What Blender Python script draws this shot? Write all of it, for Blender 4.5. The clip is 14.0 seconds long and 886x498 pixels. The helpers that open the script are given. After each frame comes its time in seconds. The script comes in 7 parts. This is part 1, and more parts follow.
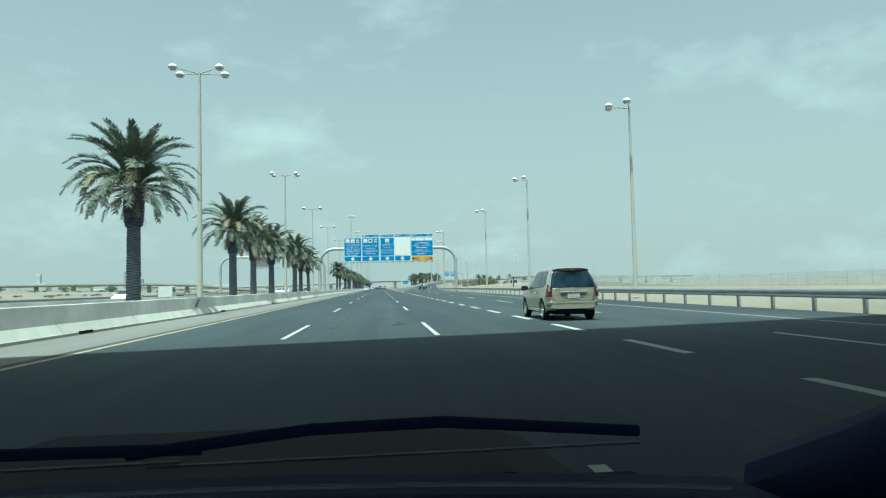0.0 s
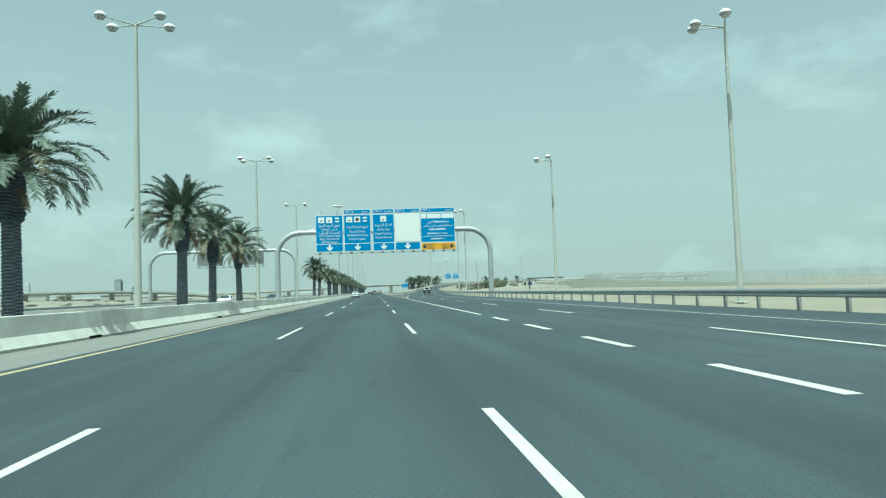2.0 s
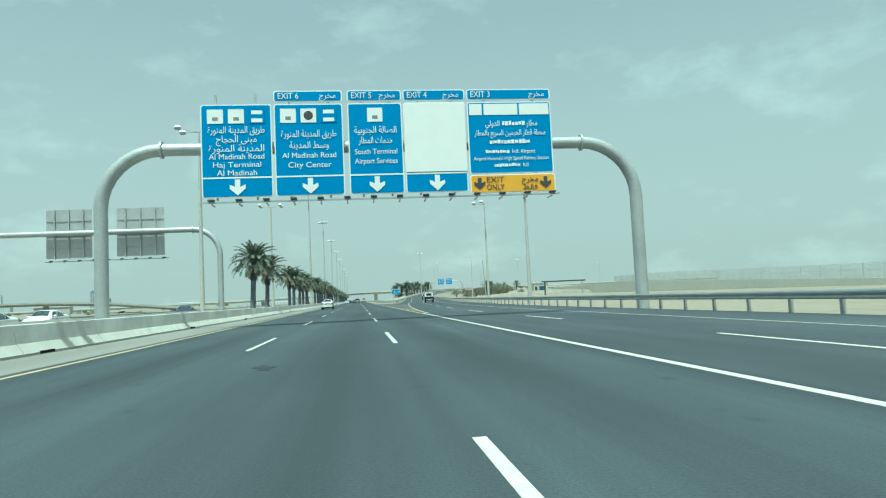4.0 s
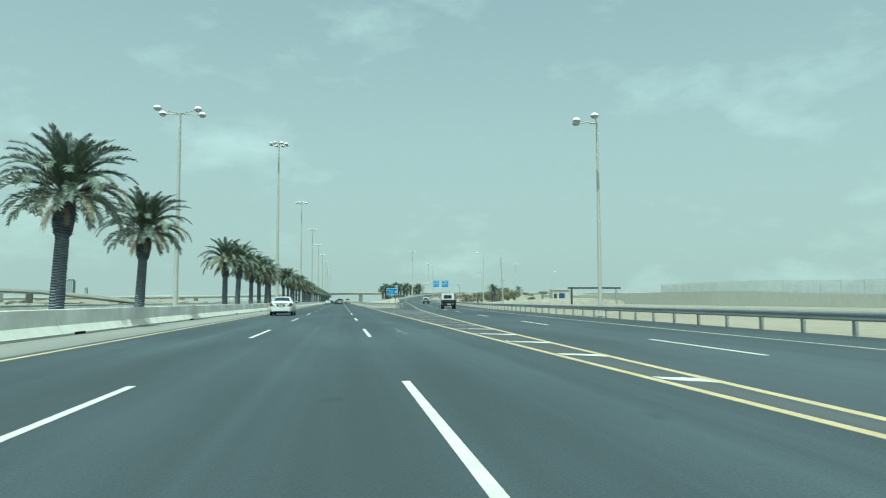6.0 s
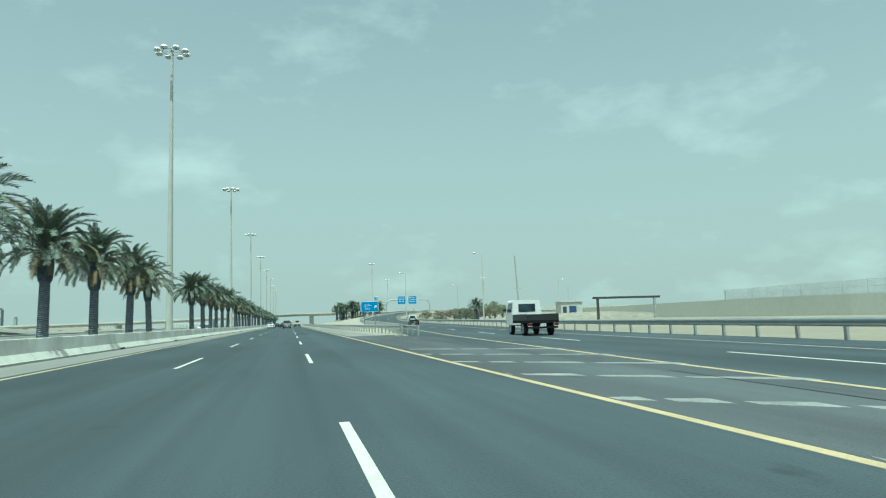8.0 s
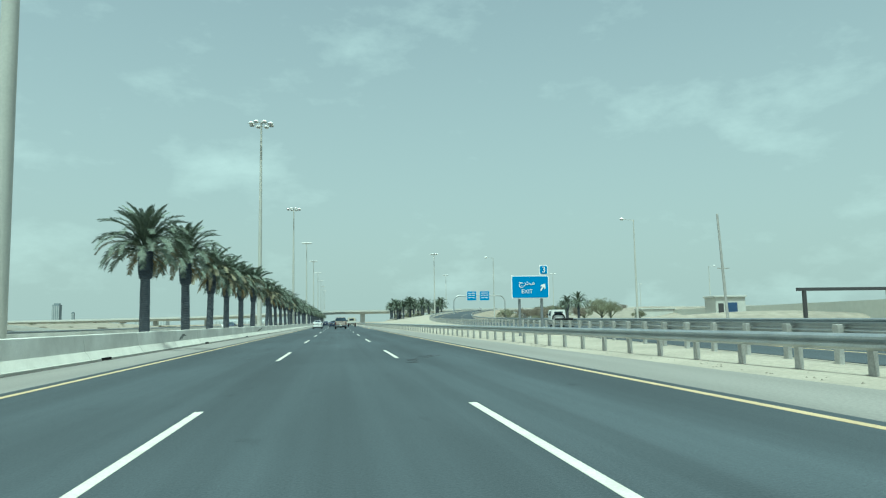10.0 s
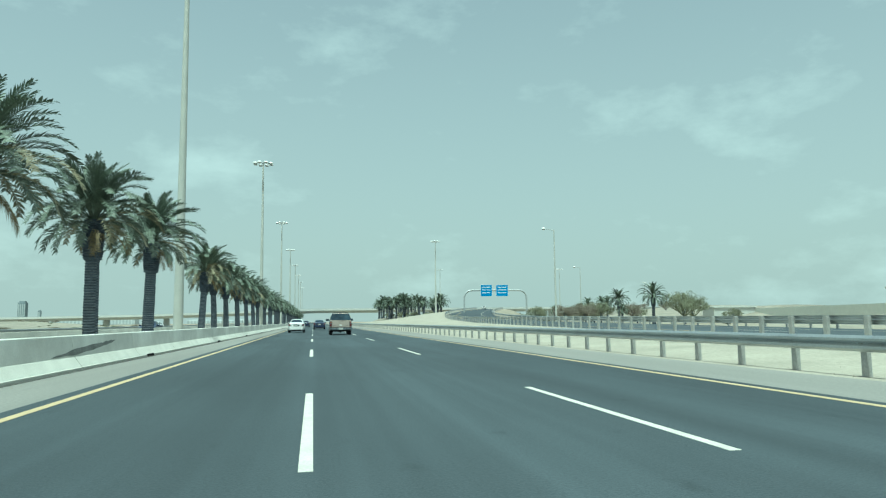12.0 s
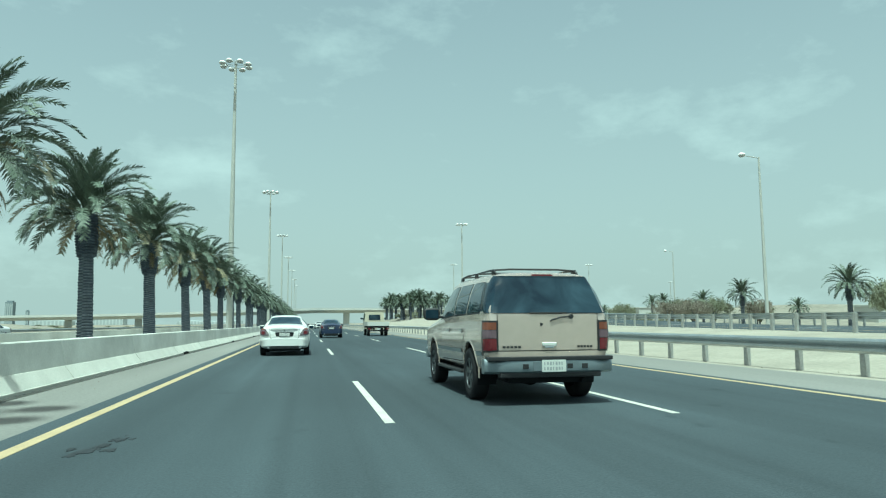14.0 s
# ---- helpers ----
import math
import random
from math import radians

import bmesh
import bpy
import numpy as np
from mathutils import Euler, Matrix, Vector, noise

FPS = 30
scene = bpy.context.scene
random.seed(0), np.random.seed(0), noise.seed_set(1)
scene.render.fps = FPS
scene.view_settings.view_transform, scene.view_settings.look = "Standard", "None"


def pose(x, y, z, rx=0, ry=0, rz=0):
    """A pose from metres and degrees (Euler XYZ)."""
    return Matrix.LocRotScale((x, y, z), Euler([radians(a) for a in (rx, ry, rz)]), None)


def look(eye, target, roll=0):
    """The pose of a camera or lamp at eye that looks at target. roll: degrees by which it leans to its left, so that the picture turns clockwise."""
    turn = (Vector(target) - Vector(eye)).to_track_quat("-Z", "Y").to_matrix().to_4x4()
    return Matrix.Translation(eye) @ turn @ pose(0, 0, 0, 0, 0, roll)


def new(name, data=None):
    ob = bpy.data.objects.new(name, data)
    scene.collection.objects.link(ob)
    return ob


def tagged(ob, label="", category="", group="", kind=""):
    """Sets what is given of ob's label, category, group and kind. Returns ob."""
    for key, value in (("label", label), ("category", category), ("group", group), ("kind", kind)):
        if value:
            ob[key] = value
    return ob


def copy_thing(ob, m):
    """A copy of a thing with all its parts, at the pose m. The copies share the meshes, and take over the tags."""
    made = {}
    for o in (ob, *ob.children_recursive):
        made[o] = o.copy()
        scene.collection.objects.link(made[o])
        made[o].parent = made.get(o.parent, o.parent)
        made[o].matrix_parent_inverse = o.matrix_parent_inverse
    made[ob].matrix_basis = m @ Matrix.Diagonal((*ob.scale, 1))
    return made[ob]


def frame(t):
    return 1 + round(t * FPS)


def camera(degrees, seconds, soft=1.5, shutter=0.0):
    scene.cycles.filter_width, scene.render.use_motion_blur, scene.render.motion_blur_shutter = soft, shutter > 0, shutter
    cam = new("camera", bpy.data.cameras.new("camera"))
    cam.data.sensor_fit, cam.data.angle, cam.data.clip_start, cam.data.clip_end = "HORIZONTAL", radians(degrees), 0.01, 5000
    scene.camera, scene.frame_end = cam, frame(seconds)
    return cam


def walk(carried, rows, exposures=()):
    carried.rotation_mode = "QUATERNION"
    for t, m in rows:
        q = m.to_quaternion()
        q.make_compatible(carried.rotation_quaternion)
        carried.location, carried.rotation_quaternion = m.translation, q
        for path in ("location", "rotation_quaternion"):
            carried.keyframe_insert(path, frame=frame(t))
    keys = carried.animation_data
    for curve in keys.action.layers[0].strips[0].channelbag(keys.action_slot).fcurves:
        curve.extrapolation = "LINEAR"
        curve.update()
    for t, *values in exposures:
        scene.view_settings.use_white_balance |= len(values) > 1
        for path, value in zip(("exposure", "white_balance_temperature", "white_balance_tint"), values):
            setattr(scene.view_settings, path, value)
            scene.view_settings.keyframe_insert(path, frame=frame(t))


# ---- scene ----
cam = camera(65.4, 14.0, 1.2)
PATH = [
    (0.0, pose(-1.361, 0.000, 1.168, 93.066, 1.244, -5.232)),
    (0.5, pose(-1.140, 13.190, 1.161, 93.531, 0.940, -5.668)),
    (1.0, pose(-1.086, 26.356, 1.156, 93.135, 2.443, -5.674)),
    (1.5, pose(-1.085, 38.849, 1.147, 93.427, 2.264, -7.163)),
    (2.0, pose(-1.054, 51.973, 1.165, 93.373, 1.976, -5.634)),
    (2.5, pose(-1.041, 65.679, 1.127, 93.458, 1.686, -6.560)),
    (3.0, pose(-0.889, 79.856, 1.127, 93.712, 2.249, -6.785)),
    (5.5, pose(-0.916, 145.341, 1.080, 94.015, 2.736, -7.049)),
    (6.0, pose(-0.907, 157.508, 1.124, 94.293, 0.130, -8.373)),
    (6.5, pose(-0.771, 172.342, 1.174, 95.486, 1.879, -9.966)),
    (7.0, pose(-0.669, 186.220, 1.157, 95.199, 2.727, -10.244)),
    (7.5, pose(-0.531, 199.807, 1.130, 95.716, 1.647, -12.797)),
    (10.0, pose(-1.867, 266.276, 1.144, 95.903, 0.960, -8.706)),
    (10.5, pose(-2.338, 278.819, 1.102, 96.171, -1.033, -9.863)),
    (11.0, pose(-2.755, 293.100, 1.150, 96.075, -0.468, -9.035)),
    (11.5, pose(-3.195, 305.461, 1.159, 96.004, 0.375, -10.711)),
    (12.0, pose(-3.601, 318.683, 1.145, 95.927, 0.646, -10.604)),
    (12.5, pose(-3.977, 332.237, 1.158, 95.714, -0.743, -10.001)),
    (13.0, pose(-4.219, 345.727, 1.156, 95.896, -1.016, -12.059)),
    (13.5, pose(-4.441, 358.590, 1.179, 96.042, -0.001, -11.804)),
    (14.0, pose(-4.623, 370.335, 1.164, 96.084, 0.376, -11.128)),
]
EXPOSURES = [(0.0, 0.15, 5450, -19), (1.5, 0.15, 5450, -22), (3.2, 0.15, 5450, -24), (7.5, 0.10, 5450, -24), (10.0, 0.10, 5450, -24), (14.0, 0.15, 5450, -24)]
walk(cam, PATH, EXPOSURES)

# ---------------------------------------------------------------- sky and sun
SUN_UP, SUN_FROM = 72.0, 200.0      # elevation; compass bearing of the sun, clockwise from +y
world = bpy.data.worlds.new("world")
scene.world = world
world.use_nodes = True
wn, wl = world.node_tree.nodes, world.node_tree.links
wn.clear()
w_out = wn.new("ShaderNodeOutputWorld")
w_bg = wn.new("ShaderNodeBackground")
w_sky = wn.new("ShaderNodeTexSky")
w_sky.sky_type, w_sky.sun_disc = "NISHITA", False
w_sky.sun_elevation, w_sky.sun_rotation = radians(SUN_UP), radians(SUN_FROM)
w_sky.air_density, w_sky.dust_density, w_sky.ozone_density = 1.0, 7.0, 1.0
w_co = wn.new("ShaderNodeTexCoord")
w_map = wn.new("ShaderNodeMapping")
w_map.inputs["Scale"].default_value = (2.6, 2.6, 5.5)
w_map.inputs["Location"].default_value = (1.35, 0.2, 1.15)
w_n = wn.new("ShaderNodeTexNoise")
w_n.inputs["Scale"].default_value, w_n.inputs["Detail"].default_value, w_n.inputs["Roughness"].default_value = 2.0, 8.0, 0.6
w_ramp = wn.new("ShaderNodeValToRGB")
w_ramp.color_ramp.elements[0].position, w_ramp.color_ramp.elements[1].position = 0.53, 0.80
w_ramp.color_ramp.elements[0].color, w_ramp.color_ramp.elements[1].color = (0, 0, 0, 1), (0.36, 0.36, 0.36, 1)
w_haze = wn.new("ShaderNodeMix")
w_haze.data_type = "RGBA"
w_sep = wn.new("ShaderNodeSeparateXYZ")
w_low = wn.new("ShaderNodeMapRange")
w_low.interpolation_type = "SMOOTHSTEP"
w_low.inputs["From Min"].default_value, w_low.inputs["From Max"].default_value = -0.02, 0.75
w_low.inputs["To Min"].default_value, w_low.inputs["To Max"].default_value = 0.73, 0.30
wl.new(w_co.outputs["Generated"], w_sep.inputs[0])
wl.new(w_sep.outputs["Z"], w_low.inputs["Value"])
wl.new(w_low.outputs[0], w_haze.inputs[0])
w_haze.inputs[7].default_value = (6.56, 6.97, 6.70, 1)      # dust haze, at the sky's own scale
w_cloud = wn.new("ShaderNodeMix")
w_cloud.data_type = "RGBA"
w_cloud.inputs[7].default_value = (9.6, 10.2, 9.8, 1)
wl.new(w_co.outputs["Generated"], w_map.inputs["Vector"])
wl.new(w_map.outputs["Vector"], w_n.inputs["Vector"])
wl.new(w_n.outputs[0], w_ramp.inputs["Fac"])
wl.new(w_sky.outputs["Color"], w_haze.inputs[6])
wl.new(w_haze.outputs[2], w_cloud.inputs[6])
wl.new(w_ramp.outputs["Color"], w_cloud.inputs[0])
wl.new(w_cloud.outputs[2], w_bg.inputs["Color"])
w_bg.inputs["Strength"].default_value = 0.10
wl.new(w_bg.outputs[0], w_out.inputs[0])

sun_data = bpy.data.lights.new("sun", "SUN")
sun_data.energy, sun_data.angle, sun_data.color = 5.0, radians(0.6), (0.98, 0.975, 0.905)
sun = new("sun", sun_data)
_e, _a = radians(SUN_UP), radians(SUN_FROM)
sun.matrix_world = look((0, 0, 60), (-60 * math.sin(_a) * math.cos(_e), -60 * math.cos(_a) * math.cos(_e), 60 - 60 * math.sin(_e)))


# ---------------------------------------------------------------- materials
def mat(name, color, rough=0.6, metal=0.0, vary=0.15, scale=4.0, fine=60.0, bump=0.0, stretch=(1, 1, 1),
        dark=None, coat=0.0, random_tint=0.0, coords="Object", stain=0.5):
    """Principled surface with coarse stains, fine grain and relief. dark: the stain colour."""
    m = bpy.data.materials.new(name)
    m.use_nodes = True
    nt, lk = m.node_tree.nodes, m.node_tree.links
    b = nt["Principled BSDF"]
    b.inputs["Roughness"].default_value, b.inputs["Metallic"].default_value = rough, metal
    b.inputs["Coat Weight"].default_value = coat
    b.inputs["Coat Roughness"].default_value = 0.06
    if rough >= 0.8:
        b.inputs["Specular IOR Level"].default_value = 0.2
    if vary <= 0:
        b.inputs["Base Color"].default_value = (*color, 1)
        return m
    co = nt.new("ShaderNodeTexCoord")
    mp = nt.new("ShaderNodeMapping")
    mp.inputs["Scale"].default_value = stretch
    lk.new(co.outputs[coords], mp.inputs["Vector"])
    n1, n2 = nt.new("ShaderNodeTexNoise"), nt.new("ShaderNodeTexNoise")
    n1.inputs["Scale"].default_value, n1.inputs["Detail"].default_value = scale, 5
    n2.inputs["Scale"].default_value, n2.inputs["Detail"].default_value = fine, 3
    lk.new(mp.outputs[0], n1.inputs["Vector"])
    lk.new(co.outputs[coords], n2.inputs["Vector"])
    r1 = nt.new("ShaderNodeValToRGB")
    r1.color_ramp.elements[0].position, r1.color_ramp.elements[1].position = 0.32, 0.68
    d = dark or tuple(c * (1 - vary * 1.6) for c in color)
    lift = tuple(min(1, c * (1 + vary * 0.7)) for c in color)
    mixd = tuple(a * stain + b_ * (1 - stain) for a, b_ in zip(d, color))
    r1.color_ramp.elements[0].color, r1.color_ramp.elements[1].color = (*mixd, 1), (*lift, 1)
    lk.new(n1.outputs[0], r1.inputs["Fac"])
    r2 = nt.new("ShaderNodeMapRange")
    r2.inputs["From Min"].default_value, r2.inputs["From Max"].default_value = 0.3, 0.7
    r2.inputs["To Min"].default_value, r2.inputs["To Max"].default_value = 1 - vary, 1 + vary * 0.6
    lk.new(n2.outputs[0], r2.inputs["Value"])
    mul = nt.new("ShaderNodeVectorMath")
    mul.operation = "SCALE"
    lk.new(r1.outputs["Color"], mul.inputs[0])
    lk.new(r2.outputs[0], mul.inputs["Scale"])
    last = mul.outputs[0]
    if random_tint:
        oi = nt.new("ShaderNodeObjectInfo")
        r3 = nt.new("ShaderNodeMapRange")
        r3.inputs["To Min"].default_value, r3.inputs["To Max"].default_value = 1 - random_tint, 1 + random_tint
        lk.new(oi.outputs["Random"], r3.inputs["Value"])
        mul2 = nt.new("ShaderNodeVectorMath")
        mul2.operation = "SCALE"
        lk.new(last, mul2.inputs[0])
        lk.new(r3.outputs[0], mul2.inputs["Scale"])
        last = mul2.outputs[0]
    lk.new(last, b.inputs["Base Color"])
    rr = nt.new("ShaderNodeMapRange")
    rr.inputs["To Min"].default_value, rr.inputs["To Max"].default_value = max(0.02, rough - 0.08), min(1, rough + 0.08)
    lk.new(n1.outputs[0], rr.inputs["Value"])
    lk.new(rr.outputs[0], b.inputs["Roughness"])
    if bump:
        bp = nt.new("ShaderNodeBump")
        bp.inputs["Strength"].default_value, bp.inputs["Distance"].default_value = bump, 0.02
        lk.new(n2.outputs[0], bp.inputs["Height"])
        lk.new(bp.outputs[0], b.inputs["Normal"])
    return m


def glass_mat(name, color=(0.02, 0.03, 0.035), rough=0.04, sheen=0.03, ior=1.52):
    """Tinted car glass: dark and glossy, with blotchy reflections painted into the base colour."""
    m = bpy.data.materials.new(name)
    m.use_nodes = True
    nt, lk = m.node_tree.nodes, m.node_tree.links
    b = nt["Principled BSDF"]
    co, n, r, mix = nt.new("ShaderNodeTexCoord"), nt.new("ShaderNodeTexNoise"), nt.new("ShaderNodeMapRange"), nt.new("ShaderNodeMix")
    n.inputs["Scale"].default_value, n.inputs["Detail"].default_value, n.inputs["Distortion"].default_value = 1.7, 4, 0.6
    r.inputs["From Min"].default_value, r.inputs["From Max"].default_value = 0.38, 0.72
    mix.data_type = "RGBA"
    mix.inputs[6].default_value = (*color, 1)
    mix.inputs[7].default_value = (color[0] + sheen * 0.6, color[1] + sheen * 0.95, color[2] + sheen * 1.15, 1)
    lk.new(co.outputs["Object"], n.inputs["Vector"])
    lk.new(n.outputs[0], r.inputs["Value"])
    lk.new(r.outputs[0], mix.inputs[0])
    lk.new(mix.outputs[2], b.inputs["Base Color"])
    b.inputs["Roughness"].default_value = rough
    b.inputs["IOR"].default_value = ior
    return m


def asphalt(name, color, streak):
    """Bitumen with aggregate grain, long wheel-track streaks, broad patches and small dark spots."""
    m = mat(name, color, 0.82, vary=0.20, scale=0.55, fine=38, bump=0.3, stretch=(1.5, 0.022, 1))
    nt, lk = m.node_tree.nodes, m.node_tree.links
    b = nt["Principled BSDF"]
    src = b.inputs["Base Color"].links[0].from_socket
    co = nt.new("ShaderNodeTexCoord")

    def layer(scale, stretch, lo, hi, a0, a1, prev, detail=3):
        mp, n, r, mul = nt.new("ShaderNodeMapping"), nt.new("ShaderNodeTexNoise"), nt.new("ShaderNodeMapRange"), nt.new("ShaderNodeVectorMath")
        mp.inputs["Scale"].default_value = stretch
        n.inputs["Scale"].default_value, n.inputs["Detail"].default_value = scale, detail
        r.inputs["From Min"].default_value, r.inputs["From Max"].default_value = lo, hi
        r.inputs["To Min"].default_value, r.inputs["To Max"].default_value = a0, a1
        mul.operation = "SCALE"
        lk.new(co.outputs["Object"], mp.inputs["Vector"])
        lk.new(mp.outputs[0], n.inputs["Vector"])
        lk.new(n.outputs[0], r.inputs["Value"])
        lk.new(prev, mul.inputs[0])
        lk.new(r.outputs[0], mul.inputs["Scale"])
        return mul.outputs[0]
    c = layer(1.0, (1.1, 0.010, 1), 0.35, 0.65, 1 - streak, 1 + streak, src)
    c = layer(1.0, (0.10, 0.035, 1), 0.35, 0.65, 0.90, 1.12, c, 5)
    c = layer(1.0, (4.5, 0.03, 1), 0.36, 0.64, 0.955, 1.045, c, 4)
    c = layer(0.35, (1.0, 0.25, 1), 0.42, 0.60, 0.92, 1.08, c, 6)
    c = layer(1.6, (1.0, 0.55, 1), 0.22, 0.34, 0.62, 1.0, c, 4)
    c = layer(90.0, (1, 1, 1), 0.35, 0.7, 0.82, 1.18, c, 2)
    lk.new(c, b.inputs["Base Color"])
    return m


ASPHALT = asphalt("asphalt", (0.054, 0.067, 0.076), 0.085)
ASPHALT_OLD = asphalt("worn_asphalt", (0.058, 0.070, 0.079), 0.085)
GORE_A = asphalt("gore_asphalt", (0.075, 0.081, 0.086), 0.10)
SHOULDER = mat("shoulder_concrete", (0.21, 0.205, 0.19), 0.9, vary=0.14, scale=0.6, fine=18, bump=0.2, stretch=(1.2, 0.08, 1))
SAND = mat("sand", (0.255, 0.225, 0.178), 0.95, vary=0.13, scale=0.06, fine=1.4, bump=0.5)
SAND_DULL = mat("dull_sand", (0.245, 0.225, 0.185), 0.95, vary=0.2, scale=0.05, fine=0.6, bump=0.5)
SAND_FINE = mat("verge_sand", (0.315, 0.29, 0.24), 0.95, vary=0.16, scale=0.4, fine=9, bump=0.6)
CONCRETE = mat("barrier_concrete", (0.66, 0.66, 0.61), 0.9, vary=0.08, scale=0.7, fine=25, bump=0.15, random_tint=0.05, dark=(0.34, 0.33, 0.30), stain=0.5)
CONC_WHITE = mat("barrier_base_paint", (0.55, 0.54, 0.485), 0.95, vary=0.10, scale=1.2, fine=30, bump=0.12, random_tint=0.05)
BRIDGE = mat("bridge_concrete", (0.40, 0.43, 0.45), 0.88, vary=0.10, scale=0.3, fine=8, bump=0.1)
PAINT_W = mat("white_road_paint", (0.50, 0.49, 0.435), 0.85, vary=0.13, scale=2.5, fine=35, bump=0.1)
PAINT_FADED = mat("faded_white_paint", (0.25, 0.25, 0.24), 0.85, vary=0.28, scale=1.5, fine=20)
PAINT_PALE = mat("pale_worn_edge_paint", (0.34, 0.325, 0.27), 0.85, vary=0.16, scale=1.5, fine=30, bump=0.1)
PAINT_Y = mat("yellow_road_paint", (0.43, 0.34, 0.205), 0.85, vary=0.13, scale=1.5, fine=35, bump=0.1)
STEEL = mat("galvanised_steel", (0.50, 0.52, 0.52), 0.38, 0.85, vary=0.10, scale=1.5, fine=25)
POST_STEEL = mat("weathered_post_steel", (0.42, 0.42, 0.40), 0.6, 0.4, vary=0.16, scale=2.0, fine=25, random_tint=0.1)
POLE = mat("lamp_pole_paint", (0.46, 0.465, 0.425), 0.6, 0.0, vary=0.07, scale=0.8, fine=12)
GANTRY = mat("gantry_steel", (0.42, 0.44, 0.44), 0.5, 0.35, vary=0.10, scale=0.8, fine=12)
LAMP_W = mat("lamp_dome", (0.85, 0.85, 0.82), 0.3, vary=0.03, scale=3)
LENS = mat("lamp_lens", (0.45, 0.46, 0.46), 0.25, vary=0.04, scale=3)
DARK = mat("dark_fitting", (0.05, 0.05, 0.055), 0.6, vary=0.1, scale=5)
RUBBER = mat("tyre_rubber", (0.022, 0.022, 0.024), 0.85, vary=0.15, scale=8)
GRIME = mat("gutter_grime", (0.075, 0.075, 0.068), 0.95, vary=0.35, scale=1.5, fine=20)
BLACK = mat("drain_black", (0.015, 0.015, 0.016), 0.9, vary=0.2, scale=5)
TRUNK_LIP = mat("palm_trunk_scar", (0.185, 0.205, 0.23), 0.95, vary=0.3, scale=5, fine=22, random_tint=0.1)
TRUNK = mat("palm_trunk", (0.092, 0.110, 0.138), 0.95, vary=0.35, scale=3.5, fine=22, bump=0.8, random_tint=0.12)
FROND = mat("palm_frond", (0.122, 0.152, 0.112), 0.62, vary=0.25, scale=1.2, fine=9, random_tint=0.25)
FROND_OLD = mat("yellowing_frond", (0.21, 0.19, 0.115), 0.65, vary=0.25, scale=1.2, fine=9, random_tint=0.25)
FROND_DRY = mat("dry_frond", (0.26, 0.205, 0.115), 0.8, vary=0.25, scale=1.5, fine=9, random_tint=0.2)
SCRUB_DRY = mat("leafless_scrub", (0.23, 0.205, 0.165), 0.9, vary=0.25, scale=0.8, fine=4, random_tint=0.15)
# Leaf green made paler, with distance haze painted in.
SCRUB = mat("desert_scrub", (0.215, 0.225, 0.155), 0.9, vary=0.3, scale=0.8, fine=4, random_tint=0.2)
SIGN_BLUE = mat("sign_blue", (0.008, 0.215, 0.50), 0.35, vary=0.05, scale=0.8, fine=6)
SIGN_BACK = mat("sign_back", (0.42, 0.44, 0.44), 0.5, 0.3, vary=0.08, scale=0.8, fine=6)
SIGN_WHITE = mat("sign_white", (0.80, 0.80, 0.78), 0.4, vary=0.03, scale=1)
SIGN_YELLOW = mat("sign_yellow", (0.75, 0.38, 0.03), 0.4, vary=0.05, scale=1)


# ---------------------------------------------------------------- mesh helpers
def link(name, bm, material, parent=None, label="", category="", group="", kind="", smooth=False):
    me = bpy.data.meshes.new(name)
    bm.normal_update()
    bm.to_mesh(me)
    bm.free()
    for x in material if isinstance(material, (list, tuple)) else [material]:
        me.materials.append(x)
    if smooth:
        me.shade_smooth()
    ob = new(name, me)
    ob.parent = parent
    return tagged(ob, label, category, group, kind)


def part(name, bm, material, parent, label="", smooth=False):
    return link(name, bm, material, parent, label, smooth=smooth)


def shade_sharp(ob, deg=32):
    ob.data.shade_smooth()
    ob.data.set_sharp_from_angle(angle=radians(deg))
    return ob


def share(name, me, parent, loc=(0, 0, 0), rot=(0, 0, 0), scl=(1, 1, 1), label=""):
    ob = new(name, me)
    ob.parent = parent
    ob.location, ob.rotation_euler, ob.scale = loc, rot, scl
    return tagged(ob, label)


def box(bm, x0, x1, y0, y1, z0, z1, bevel=0.0, seg=1):
    r = bmesh.ops.create_cube(bm, size=1, matrix=Matrix.Translation(((x0 + x1) / 2, (y0 + y1) / 2, (z0 + z1) / 2))
                              @ Matrix.Diagonal((abs(x1 - x0), abs(y1 - y0), abs(z1 - z0), 1)))
    if bevel:
        es = list({e for v in r["verts"] for e in v.link_edges})
        bmesh.ops.bevel(bm, geom=es, offset=bevel, segments=seg, affect="EDGES", profile=0.6)
    return bm


def cyl(bm, p, q, r0, r1=None, n=12, caps=True):
    p, q = Vector(p), Vector(q)
    d = q - p
    m = Matrix.Translation((p + q) / 2) @ d.to_track_quat("Z", "Y").to_matrix().to_4x4()
    bmesh.ops.create_cone(bm, cap_ends=caps, segments=n, radius1=r0, radius2=r0 if r1 is None else r1, depth=d.length, matrix=m)
    return bm


